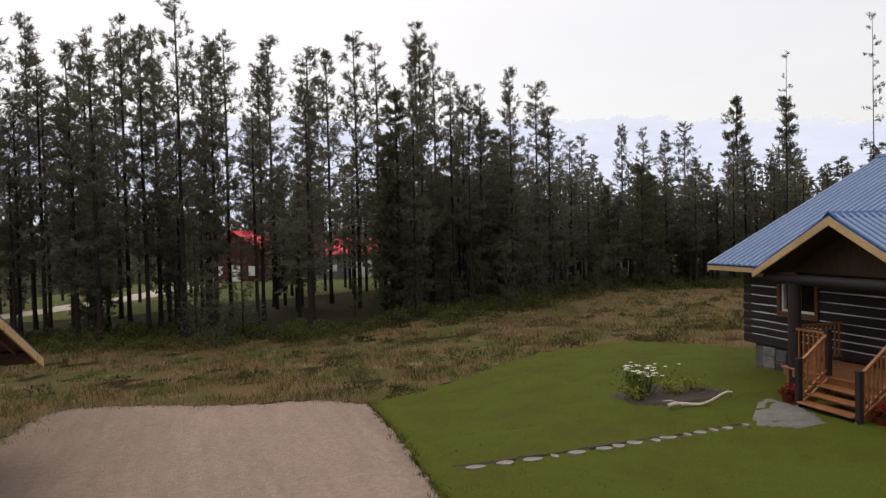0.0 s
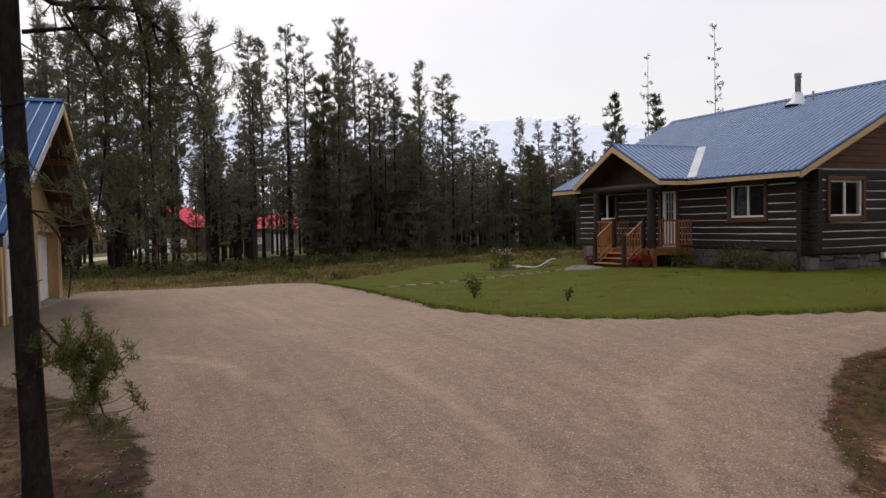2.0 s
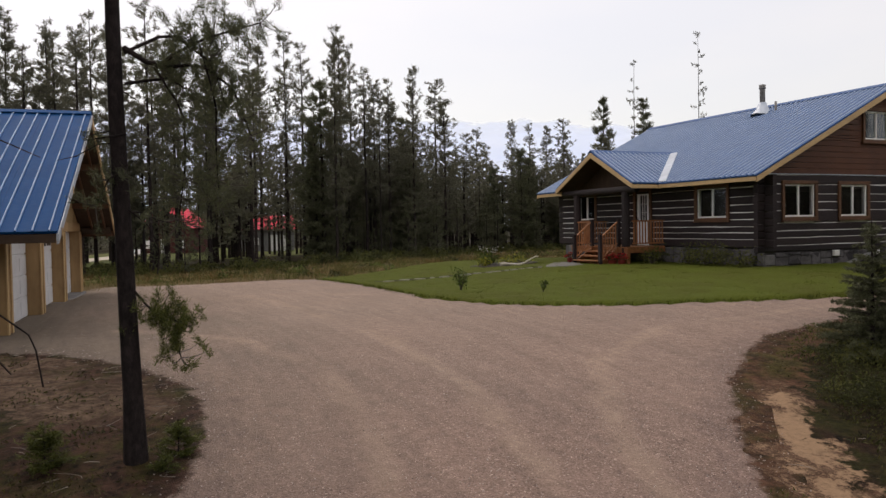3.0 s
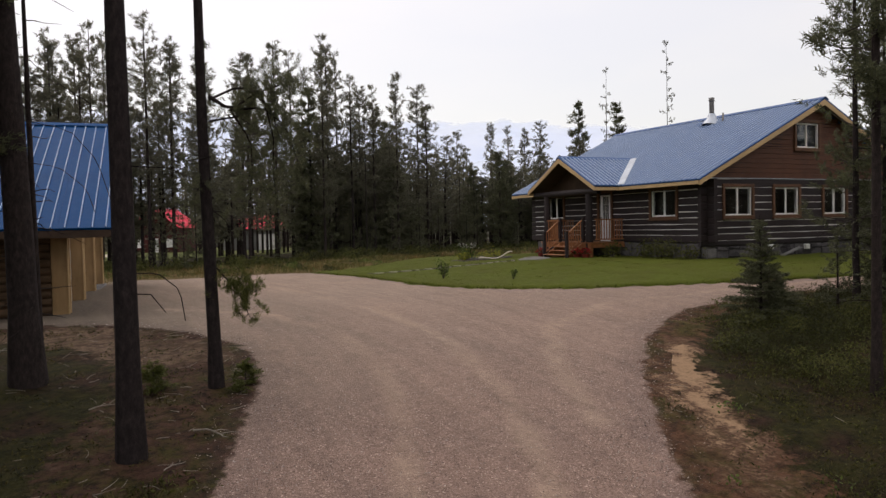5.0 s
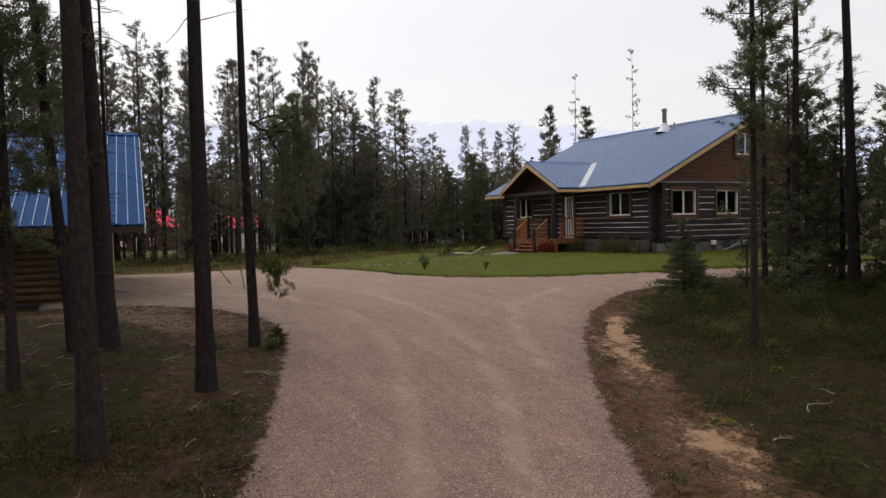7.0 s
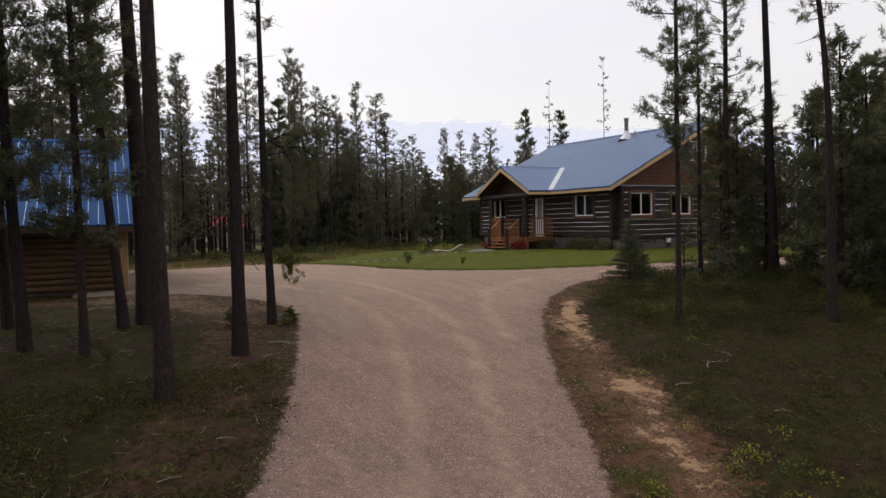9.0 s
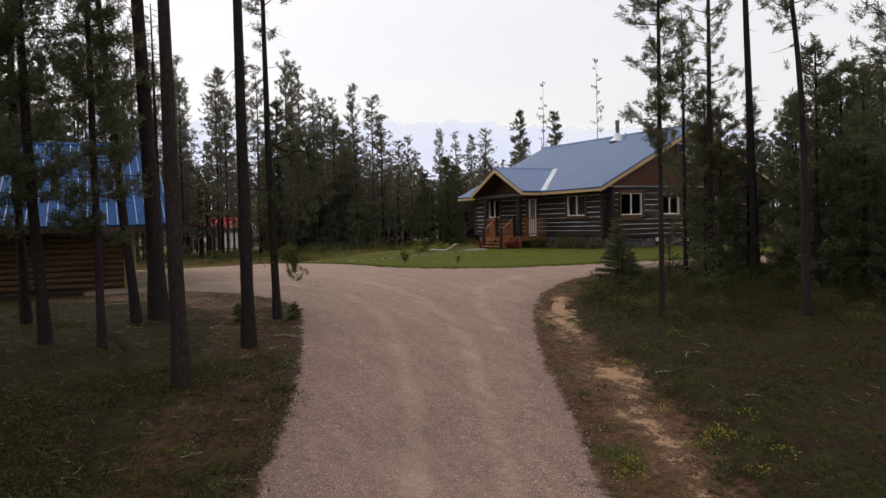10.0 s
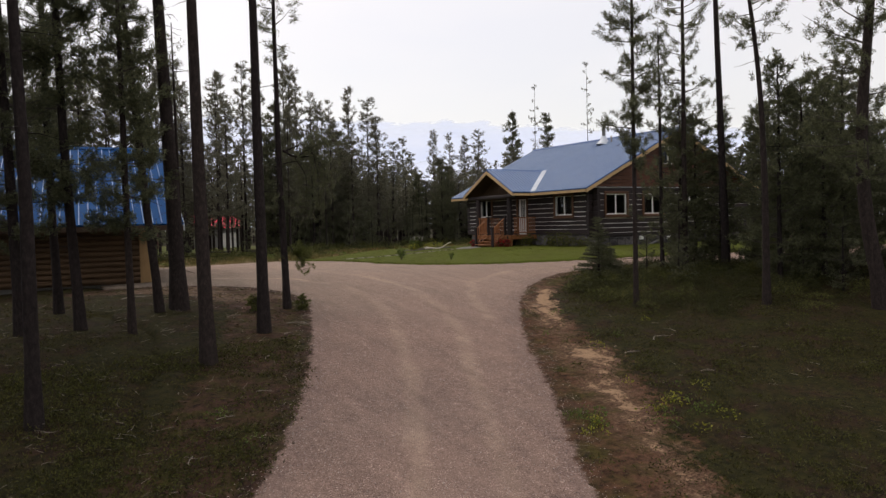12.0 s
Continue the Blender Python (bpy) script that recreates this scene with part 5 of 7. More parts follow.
    while s0 < EZ + 0.2:
        s = Soup()
        k = np.linspace(-D, -0.345, 10)
        s.tube(np.stack([k, np.full(10, 0.02), np.full(10, s0 + 0.09)], 1) + np.random.default_rng(int(s0 * 100)).normal(0, 0.006, (10, 3)) * [0, 1, 1], np.full(10, 0.098), 8)
        part("half_log", s.mesh("half_log", [M_BROWNLOG], True), None, side)
        s0 += 0.185
    part("back_wall", newbox((-D - 0.12, 0, 0.0), (-D, L, EZ + 0.5), 0.01), M_BROWNLOG, g)
    part("far_side_wall", newbox((-D, L - 0.14, 0.02), (-0.345, L, EZ + 0.6), 0.01), M_BROWNLOG, g)
    # roof
    ax = lambda p, a, z: (p, a, z)
    roof_slope("roof_near_slope", g, -D - 0.5, OH, (E0, EZ), (RY, RZ), 0.27, 0.03, 0.03, ax, [M_ROOF2, M_RIB2_SHEEN], "blue metal roofing with raised seams", ribs=4)
    roof_slope("roof_far_slope", g, -D - 0.5, OH, (E1, RZ - (E1 - RY) * slope), (RY, RZ), 0.27, 0.032, 0.04, ax, [M_ROOF2, M_RIB2_SHEEN], ribs=4)
    bm = bmesh.new()
    for sg in (-1, 1):
        prism(bm, [(-D - 0.5, RY, RZ + 0.06), (-D - 0.5, RY + sg * 0.18, RZ + 0.05 - 0.18 * slope), (-D - 0.5, RY + sg * 0.18, RZ + 0.03 - 0.18 * slope), (-D - 0.5, RY, RZ + 0.04)], (D + 0.5 + OH, 0, 0))
    part("ridge_cap", bm, M_ROOF2, g)
    for y0, z0 in ((E0, EZ), (E1, RZ - (E1 - RY) * slope)):
        bm = bmesh.new()
        prism(bm, [(OH - 0.02, y0, z0 - 0.055), (OH - 0.02, RY, RZ - 0.055), (OH - 0.02, RY, RZ - 0.25), (OH - 0.02, y0, z0 - 0.25)], (0.04, 0, 0))
        part("rake_board", bm, M_FLASH if y0 < RY else M_FASCIA, g, "pale metal rake trim" if y0 < RY else "pale pine rake board")
        bm = bmesh.new()
        prism(bm, [(-D - 0.45, y0 + (0.05 if y0 < RY else -0.05), z0 - 0.07), (-D - 0.45, RY, RZ - 0.07), (-D - 0.45, RY, RZ - 0.10), (-D - 0.45, y0 + (0.05 if y0 < RY else -0.05), z0 - 0.10)], (D + 0.4 + OH, 0, 0))
        part("roof_deck", bm, M_SOFFIT, g, "brown board roof underside")
    part("eave_board", newbox((-D - 0.5, E0 - 0.01, EZ - 0.22), (OH - 0.03, E0 + 0.03, EZ - 0.06), 0.004), M_SOFFIT, g)
    # lookout beams and rafters under the overhang
    for f in (0.0, 0.33, 0.66, 0.94):
        for sg in (-1, 1):
            y = RY + sg * f * ((RY - E0) if sg < 0 else (E1 - RY))
            if f == 0 and sg > 0:
                continue
            z = RZ - abs(y - RY) * slope - 0.11
            lb = part("lookout_beam", newbox((-0.3, y - 0.05, z - 0.18), (OH - 0.03, y + 0.05, z), 0.006), M_CASING, g)
            part("beam_end", newbox((OH + 0.023, y - 0.045, z - 0.17), (OH + 0.035, y + 0.045, z - 0.01), 0.003), M_FASCIA, lb)
    for x in (0.35, 0.75):
        for y0, z0 in ((E0, EZ), (E1, RZ - (E1 - RY) * slope)):
            bm = bmesh.new()
            prism(bm, [(x, y0 + (0.1 if y0 < RY else -0.1), z0 - 0.08), (x, RY, RZ - 0.10), (x, RY, RZ - 0.20), (x, y0 + (0.1 if y0 < RY else -0.1), z0 - 0.18)], (0.05, 0, 0))
            part("rafter", bm, M_CASING, g)
    part("eave_beam", newbox((-0.3, E1 - 0.8, RZ - (E1 - 0.8 - RY) * slope - 0.40), (OH - 0.1, E1 - 0.65, RZ - (E1 - 0.8 - RY) * slope - 0.16), 0.01), M_SOFFIT, g)
    return g


build_garage()


# ---------- trees ----------
PINES = [pine_meshes(11 + i, 16.0, 0.24, cf, rc, whorl=0.35, blade=0.26, clumps=cl, needles=12, size=0.15, half=0.029, dead=26, ragged_top=rg_top, limbs=(3, 6), shape=sh)
         for i, (cf, rc, cl, rg_top, sh) in enumerate(((0.26, 1.55, 8, 0.3, 0.9), (0.36, 1.4, 6, 0.6, 0.75), (0.20, 1.7, 8, 0.3, 1.0), (0.40, 1.5, 6, 0.55, 0.7), (0.18, 1.6, 7, 0.4, 0.95), (0.32, 1.3, 6, 0.7, 0.8)))]
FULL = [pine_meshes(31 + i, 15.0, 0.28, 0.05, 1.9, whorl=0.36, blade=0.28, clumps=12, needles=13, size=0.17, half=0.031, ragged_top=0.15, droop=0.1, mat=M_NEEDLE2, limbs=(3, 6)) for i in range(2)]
THIN = [pine_meshes(41 + i, 17.0, 0.09, 0.42, 1.05, whorl=0.8, blade=0.16, clumps=5, needles=16, size=0.13, half=0.024, ragged_top=0.9, dead=40) for i in range(2)]
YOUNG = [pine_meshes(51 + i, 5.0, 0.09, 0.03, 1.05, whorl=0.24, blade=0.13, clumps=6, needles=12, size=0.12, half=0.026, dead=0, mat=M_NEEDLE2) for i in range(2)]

LAB = "tall dark lodgepole pine with a bare lower trunk"
# the wood's known front trees: place and height of the tip
FRONT = [(-19.2, 45.6, 16.7), (-12.6, 41.4, 16.4), (-9.6, 46.1, 17.6), (-8.2, 36.9, 14.4), (-4.6, 41.5, 16.8), (0.3, 44.3, 18.4), (-0.8, 39.4, 16.2), (1.7, 44.8, 17.2),
         (10.3, 51.3, 17.4), (12.8, 51.8, 16.2), (-20.8, 38.2, 14.6), (-20.6, 43.3, 15.8), (-16.9, 35.4, 14.7), (-15.1, 33.4, 16.0), (9.5, 42.7, 12.7), (29.2, 77.6, 14.5), (30.5, 76.9, 15.2),
         (-18.2, 40.0, 16.6), (-10.9, 38.0, 13.6), (-17.0, 48.0, 18.0), (-23.4, 42.0, 17.0), (-13.9, 47.0, 16.6), (-5.6, 46.5, 16.8),
         (-2.5, 44.5, 16.8), (2.8, 42.0, 13.4), (-21.2, 50.0, 18.4), (-25.2, 40.0, 17.4), (-26.4, 46.0, 18.6), (-19.0, 33.2, 13.0),
         (29.4, 71.9, 12.0), (34.7, 74.6, 15.9), (36.9, 73.3, 15.7), (36.3, 67.7, 14.7), (38.0, 66.6, 15.3)]
rt = random.Random(21)
for i, (x, y, top) in enumerate(FRONT):
    kind = PINES[i % 6]
    pine(kind, x, y, LAB, rt.uniform(0, 6.28), rt.uniform(0.9, 1.15), "pine wood", tall=(top - float(gz(x, y))) / 16.0)
for x, y, top in ((37.6, 57.3, 16.9), (42.5, 56.0, 16.6), (8.0, 49.0, 12.0), (-3.0, 37.0, 12.5)):
    pine(FULL[rt.randrange(2)], x, y, "dense dark conifer with branches down to the ground", rt.uniform(0, 6.28), 1.1, "pine wood", "spruce_tree", tall=(top - float(gz(x, y))) / 15.0)
for i, (x, y, top) in enumerate(((28.2, 40.2, 16.6), (33.0, 36.9, 19.1), (0.9, 35.5, 9.8))):
    pine(THIN[i % 2], x, y, "thin half-dead pine with sparse needles", rt.uniform(0, 6.28), 1.0, "pine wood", tall=(top - float(gz(x, y))) / 17.0)


def free_spot(x, y, taken, gap):
    return all((x - a) ** 2 + (y - b) ** 2 > gap * gap for a, b in taken)


def edge_y(x):
    """Where the wood begins, by x."""
    e = sorted(FOREST_EDGE)
    return float(np.interp(x, [p[0] for p in e], [p[1] for p in e]))


taken = [(x, y) for x, y, _ in FRONT]
count = 0
DEEP = []  # cheap trees behind the wood's edge: place and height
tries = 0
while count < 235 and tries < 9000:
    tries += 1
    x = rt.uniform(-48, 52)
    y = edge_y(x) + abs(rt.gauss(0, 1)) * 13 + rt.uniform(-1, 3)
    if not free_spot(x, y, taken, 1.3) or y > 85:
        continue
    if abs(y - (60 + (x + 21) * 2.2)) < 5 and x < -6:
        continue
    if -16 < x < 6 and 66 < y < 80:
        continue
    if x < -5 and y > edge_y(x) + 9 and rt.random() < 0.65:
        continue
    lane = (x + 14.2) / (y + 6.3)
    if (0.015 < lane < 0.09 or 0.145 < lane < 0.225) and rt.random() < 0.5:
        continue
    taken.append((x, y))
    count += 1
    tall = rt.uniform(9.0, 15.0) if x < 5 else rt.uniform(7.0, 11.5)
    if y > edge_y(x) + 8 or x < -30 or x > 38:
        DEEP.append((x, y, tall * (0.6 if x < -9 else 0.92 if x < 4 else 1)))
        continue
    k = PINES[rt.randrange(6)] if rt.random() < (0.93 if x < -4 else 0.66) else FULL[rt.randrange(2)]
    pine(k, x, y, LAB, rt.uniform(0, 6.28), rt.uniform(0.75, 1.1), "pine wood", tall=tall / 16)
for _ in range(46):
    x = rt.uniform(-30, 30)
    if x < -6 and rt.random() < 0.6:
        x += 30
    y = edge_y(x) + rt.uniform(-3.0, 8)
    pine(YOUNG[rt.randrange(2)], x, y, "young dense pine at the edge of the wood", rt.uniform(0, 6.28), rt.uniform(0.45, 1.0), "young pines", "young_pine")

# pines beside the drive: place, girth, height, bare share, reach, and how the trunk bends
BESIDE = [(-18.02, -8.7, 0.17, 11, 0.60, 0.8, ((3.7, -0.10), (8.0, -0.13), (11, -0.05))), (-19.3, -10.8, 0.25, 15, 0.60, 1.3, ((7.5, -0.02), (15, -0.1))),
          (-21.0, -12.68, 0.27, 15, 0.56, 1.4, ((3.5, -0.08), (7.1, -0.11), (15, -0.2))), (-20.44, -7.3, 0.40, 17, 0.55, 1.5, ((3.2, -0.09), (5.9, -0.2), (8, -0.28), (17, -0.5))),
          (-20.95, -7.5, 0.20, 14, 0.24, 0.95, ((2.3, -0.25), (5.2, -0.46), (7.2, -0.63), (14, -1.2))), (-21.9, -9.25, 0.15, 12, 0.20, 1.0, ((4.1, -0.04), (12, -0.1))),
          (-22.88, -8.4, 0.22, 14, 0.22, 1.3, ((3.1, -0.2), (5.9, -0.28), (7.6, -0.31), (14, -0.5))), (-23.18, -6.03, 0.20, 14, 0.24, 1.25, ((3.0, -0.12), (8, -0.15), (14, -0.3))),
          (-24.12, -14.6, 0.21, 14, 0.55, 1.2, ((3.5, 0.02), (6.5, -0.07), (14, -0.2))), (-24.1, -8.3, 0.24, 13, 0.16, 1.25, ((6.0, -0.2), (13, -0.4))), (-25.6, -6.5, 0.2, 14, 0.25, 1.3, ((14, -0.3),)),
          (-27.2, -10.5, 0.22, 15, 0.3, 1.4, ((15, 0.2),)), (-25.6, -12.0, 0.2, 14, 0.45, 1.2, ((14, -0.2),))]
DRIVE_PINES = []
for i, (x, y, girth, hgt, bare, reach, bend) in enumerate(BESIDE):
    kind = pine_meshes(61 + i, hgt, girth, bare, reach, whorl=0.28, blade=0.115, clumps=14 if i == 5 else 17 if i in (6, 7, 9) else 3 if i == 0 else 7, needles=46, size=0.14, half=0.010, dead=9, bend=bend, mat=M_NEEDLE_BACKLIT, shape=0.8)
    DRIVE_PINES.append(pine(kind, x, y, "pine with a straight dark trunk beside the drive" if i != 4 else "leaning slender pine beside the drive", group="drive pines"))


def fir_meshes(seed, height, reach):
    """A small fir: flat tiers of limbs, shorter towards a thin leading shoot."""
    rng = np.random.default_rng(seed)
    tr, cr = Soup(), Soup()
    tr.tube([(0, 0, -0.2), (0.01, 0, height * 0.5), (0, 0.01, height)], [0.035, 0.022, 0.005], 7)
    for h in np.arange(0.10, height * 0.97, 0.105):
        u = h / height
        spread = reach * (1 - u) ** 1.25 + 0.05
        count = 9 if u < 0.7 else 6
        for i in range(count):
            a = (i + rng.uniform(-0.35, 0.35)) * 6.2832 / count
            ln = spread * rng.uniform(0.5, 1.15)
            d = np.array([math.cos(a), math.sin(a), 0.0])
            base = np.array([0, 0, h + rng.uniform(-0.05, 0.05)])
            tip = base + d * ln + [0, 0, (0.45 * u - 0.08) * ln + 0.02]
            cr.tube([base, (base + tip) / 2, tip], [0.008, 0.006, 0.002], 3, 1)
            k = max(2, int(ln / 0.055))
            q = np.linspace(0.25, 1.0, k)[:, None]
            side = np.array([-d[1], d[0], 0]) * rng.uniform(-1, 1, (k, 1)) * 0.26 * ln * (1.1 - q)
            c = base + (tip - base) * q + side
            way = d * 1.0 + side * 2.5 + rng.normal(0, 0.12, (k, 3))
            sprays(cr, c, way, 30, 0.05, 0.05, 0.008, rng)
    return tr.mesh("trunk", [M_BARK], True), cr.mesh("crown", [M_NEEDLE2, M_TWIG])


FIR = fir_meshes(81, 2.05, 0.80)
RIGHT = [(-9.9, -13.1, 0.12, 11.6, 0.34, 0.85, ((6, 0.0), (11.6, 0.02)), 5), (-4.24, -9.76, 0.19, 13, 0.30, 1.15, ((5.4, 0.02), (13, 0.05)), 3), (-3.55, -10.9, 0.25, 16, 0.66, 1.4, ((5.2, -0.15), (8.5, -0.25), (16, -0.45)), 4),
         (-6.8, -14.8, 0.18, 11.5, 0.60, 0.9, ((3.6, -0.03), (5.8, -0.12), (7.6, -0.32), (11.5, -0.9)), 4), (-5.04, -16.93, 0.36, 13, 0.27, 1.75, ((2.4, -0.49), (4.5, -0.59), (7.8, -0.31), (13, 0.0)), 7)]
for i, (x, y, girth, hgt, bare, reach, bend, clumps) in enumerate(RIGHT):
    kind = pine_meshes(91 + i, hgt, girth, bare, reach, whorl=0.30, blade=0.115, clumps=clumps * 1.5, needles=56, size=0.14, half=0.0095, dead=16, bend=bend, mat=M_NEEDLE_BACKLIT, shape=0.7)
    pine(kind, x, y, "pine with brushes of dark needles beside the drive", group="drive pines")
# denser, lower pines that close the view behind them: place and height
DENSE = [pine_meshes(101 + i, 8.0, 0.16, 0.04, 1.25, whorl=0.24, blade=0.17, clumps=9, needles=19, size=0.13, half=0.018, dead=6, ragged_top=0.1, mat=M_NEEDLE_BACKLIT, shape=0.8, limbs=(3, 5)) for i in range(3)]
pine(pine_meshes(111, 8.4, 0.13, 0.12, 0.95, whorl=0.34, blade=0.115, clumps=5, needles=46, size=0.13, half=0.010, dead=20, mat=M_NEEDLE_BACKLIT), -4.75, -9.2, "slender young pine with gaps between its limbs", 0.7, 1.0, "young pines", "young_pine")
for i, (x, y, hgt) in enumerate(((-3.9, -9.3, 6.0), (-3.2, -9.3, 5.2), (-2.6, -9.9, 5.4), (-4.4, -13.5, 6.7), (-3.5, -13.6, 6.1), (-2.5, -13.7, 6.0), (-3.15, -12.0, 5.4), (-0.9, -13.3, 6.2), (-1.7, -10.9, 5.6),
                                 (-0.2, -11.2, 6.0), (1.5, -11.0, 7.0), (2.4, -12.2, 6.5), (4.0, -13.5, 7.5), (0.5, -15.0, 7.5), (3.2, -9.9, 6.0), (5.0, -10.6, 5.0), (6.5, -11.8, 7.5), (9.0, -12.0, 6.5), (11.0, -11.0, 7.5), (15.0, -12.4, 8.5), (2.0, -16.5, 9.0), (-2.0, -18.5, 10.0))):
    pine(DENSE[i % 3], x, y, "young dense pine among the trees beside the drive", rt.uniform(0, 6.28), 0.5 + hgt * 0.055, "young pines", "young_pine", tall=hgt / 8.0)
for x, y, h in ((-4.9, -10.1, 2.6), (-2.2, -9.2, 2.8), (-1.6, -13.8, 3.0), (-3.6, -12.9, 2.2), (-5.9, -9.6, 1.5), (-4.0, -15.2, 2.0), (0.4, -9.4, 2.8), (-6.6, -11.6, 1.3)):
    pine(YOUNG[rt.randrange(2)], x, y, "low young pine among the trees beside the drive", rt.uniform(0, 6.28), 0.3 + h * 0.14, "young pines", "young_pine", tall=h / 5.0)
for i in range(96):
    side = i % 4
    for _ in range(200):
        if side in (1, 3):
            x, y = rt.uniform(-1, 30), rt.uniform(-36, -11.5)
        elif side == 2:
            x, y = rt.uniform(-50, 10), rt.uniform(-75, -38)
            if abs((x + 33) - (y + 41) * 0.56) < 6:
                continue
        else:
            x, y = rt.uniform(-48, -26), rt.uniform(-32, 30)
        if free_spot(x, y, taken, 2.2):
            break
    taken.append((x, y))
    if side == 2 or x > 14 or x < -36:
        DEEP.append((x, y, rt.uniform(7, 9.5) if x > -2 else rt.uniform(10, 15)))
        continue
    pine(PINES[rt.randrange(6)] if rt.random() < (0.6 if x > -2 else 0.9) else FULL[rt.randrange(2)], x, y, LAB, rt.uniform(0, 6.28), rt.uniform(0.8, 1.1), "side wood", tall=(rt.uniform(7, 9.5) if x > -2 else rt.uniform(11, 16)) / 16)
SEEDLING = pine_meshes(83, 2.8, 0.05, 0.02, 0.9, whorl=0.16, blade=0.22, clumps=7, needles=18, size=0.16, half=0.022, dead=0, ragged_top=0.1, mat=M_BUSHPINE)
fir = pine(FIR, -7.7, -9.25, "small young fir at the corner of the drive", 0.4, 1.05, "young pines", "young_fir", tall=1.05)
pine(FIR, -6.95, -9.0, "small young fir at the corner of the drive", 2.0, 0.8, "young pines", "young_fir", tall=0.5)


# ---------- red-roofed buildings beyond the wood ----------
def far_building(name, label, x, y, turn, w, depth, base, eave, ridge, wall_mat):
    """A small building with its ridge along its own x."""
    b = thing(name, label, "building", at=(x, y, base))
    b.rotation_euler = (0, 0, radians(turn))
    hw, hd, e, r = w / 2, depth / 2, eave - base, ridge - base
    bm = newbox((-hw, -hd, 0), (hw, hd, e), 0.02)
    prism(bm, [(-hw, -hd, e + 0.003), (-hw, hd, e + 0.003), (-hw, 0, r - 0.08)], (2 * hw, 0, 0))
    part("wall_block", bm, wall_mat, b)
    for s in (-1, 1):
        roof_slope("roof_slope", b, -hw - 0.5, hw + 0.5, (s * (hd + 0.5), e - 0.1), (0, r), 0.45, 0.03, 0.05, lambda p, a, z: (p, a, z), [M_RED, M_RED], "red metal roofing")
    return b


red = far_building("red_roofed_house", "dark red house with a red metal roof beyond the wood", -9.4, 78.0, 62.0, 6.5, 5.6, -1.3, 2.0, 4.3, M_DARKRED)
part("door", newbox((-3.31, -0.5, 0.0), (-3.253, 0.5, 2.0), 0.01), M_WHITE, red)
for k in (-1.9, 1.9):
    part("window", newbox((-3.31, k - 0.45, 0.9), (-3.253, k + 0.45, 1.9), 0.01), M_WHITE, red)
roof_slope("porch_roof_slope", red, 0.3, 3.9, (5.3, 1.55), (2.9, 2.15), 0.45, 0.03, 0.05, lambda p, a, z: (p, a, z), [M_RED, M_RED], "red metal porch roofing")
for k in (0.5, 3.6):
    part("porch_post", newbox((k, 5.0, 0.0), (k + 0.12, 5.12, 1.6), 0.01), M_DARKRED, red)
for k in range(4):
    part("step", newbox((-4.8 + 0.3 * k, 2.2, 0.0), (-4.5 + 0.3 * k, 3.4, 0.22 * (k + 1)), 0.01), M_WHITE, red)
shed = far_building("red_roofed_shed", "grey shed with a red metal roof beyond the wood", 0.3, 75.0, 4.0, 6.2, 4.5, -1.2, 1.7, 3.2, M_GREYWALL)
part("shed_door", newbox((0.2, -2.31, 0.0), (2.6, -2.253, 2.1), 0.01), M_WHITE, shed, "white double door")
part("shed_window", newbox((-2.2, -2.31, 1.0), (-1.2, -2.253, 1.8), 0.01), M_WHITE, shed)


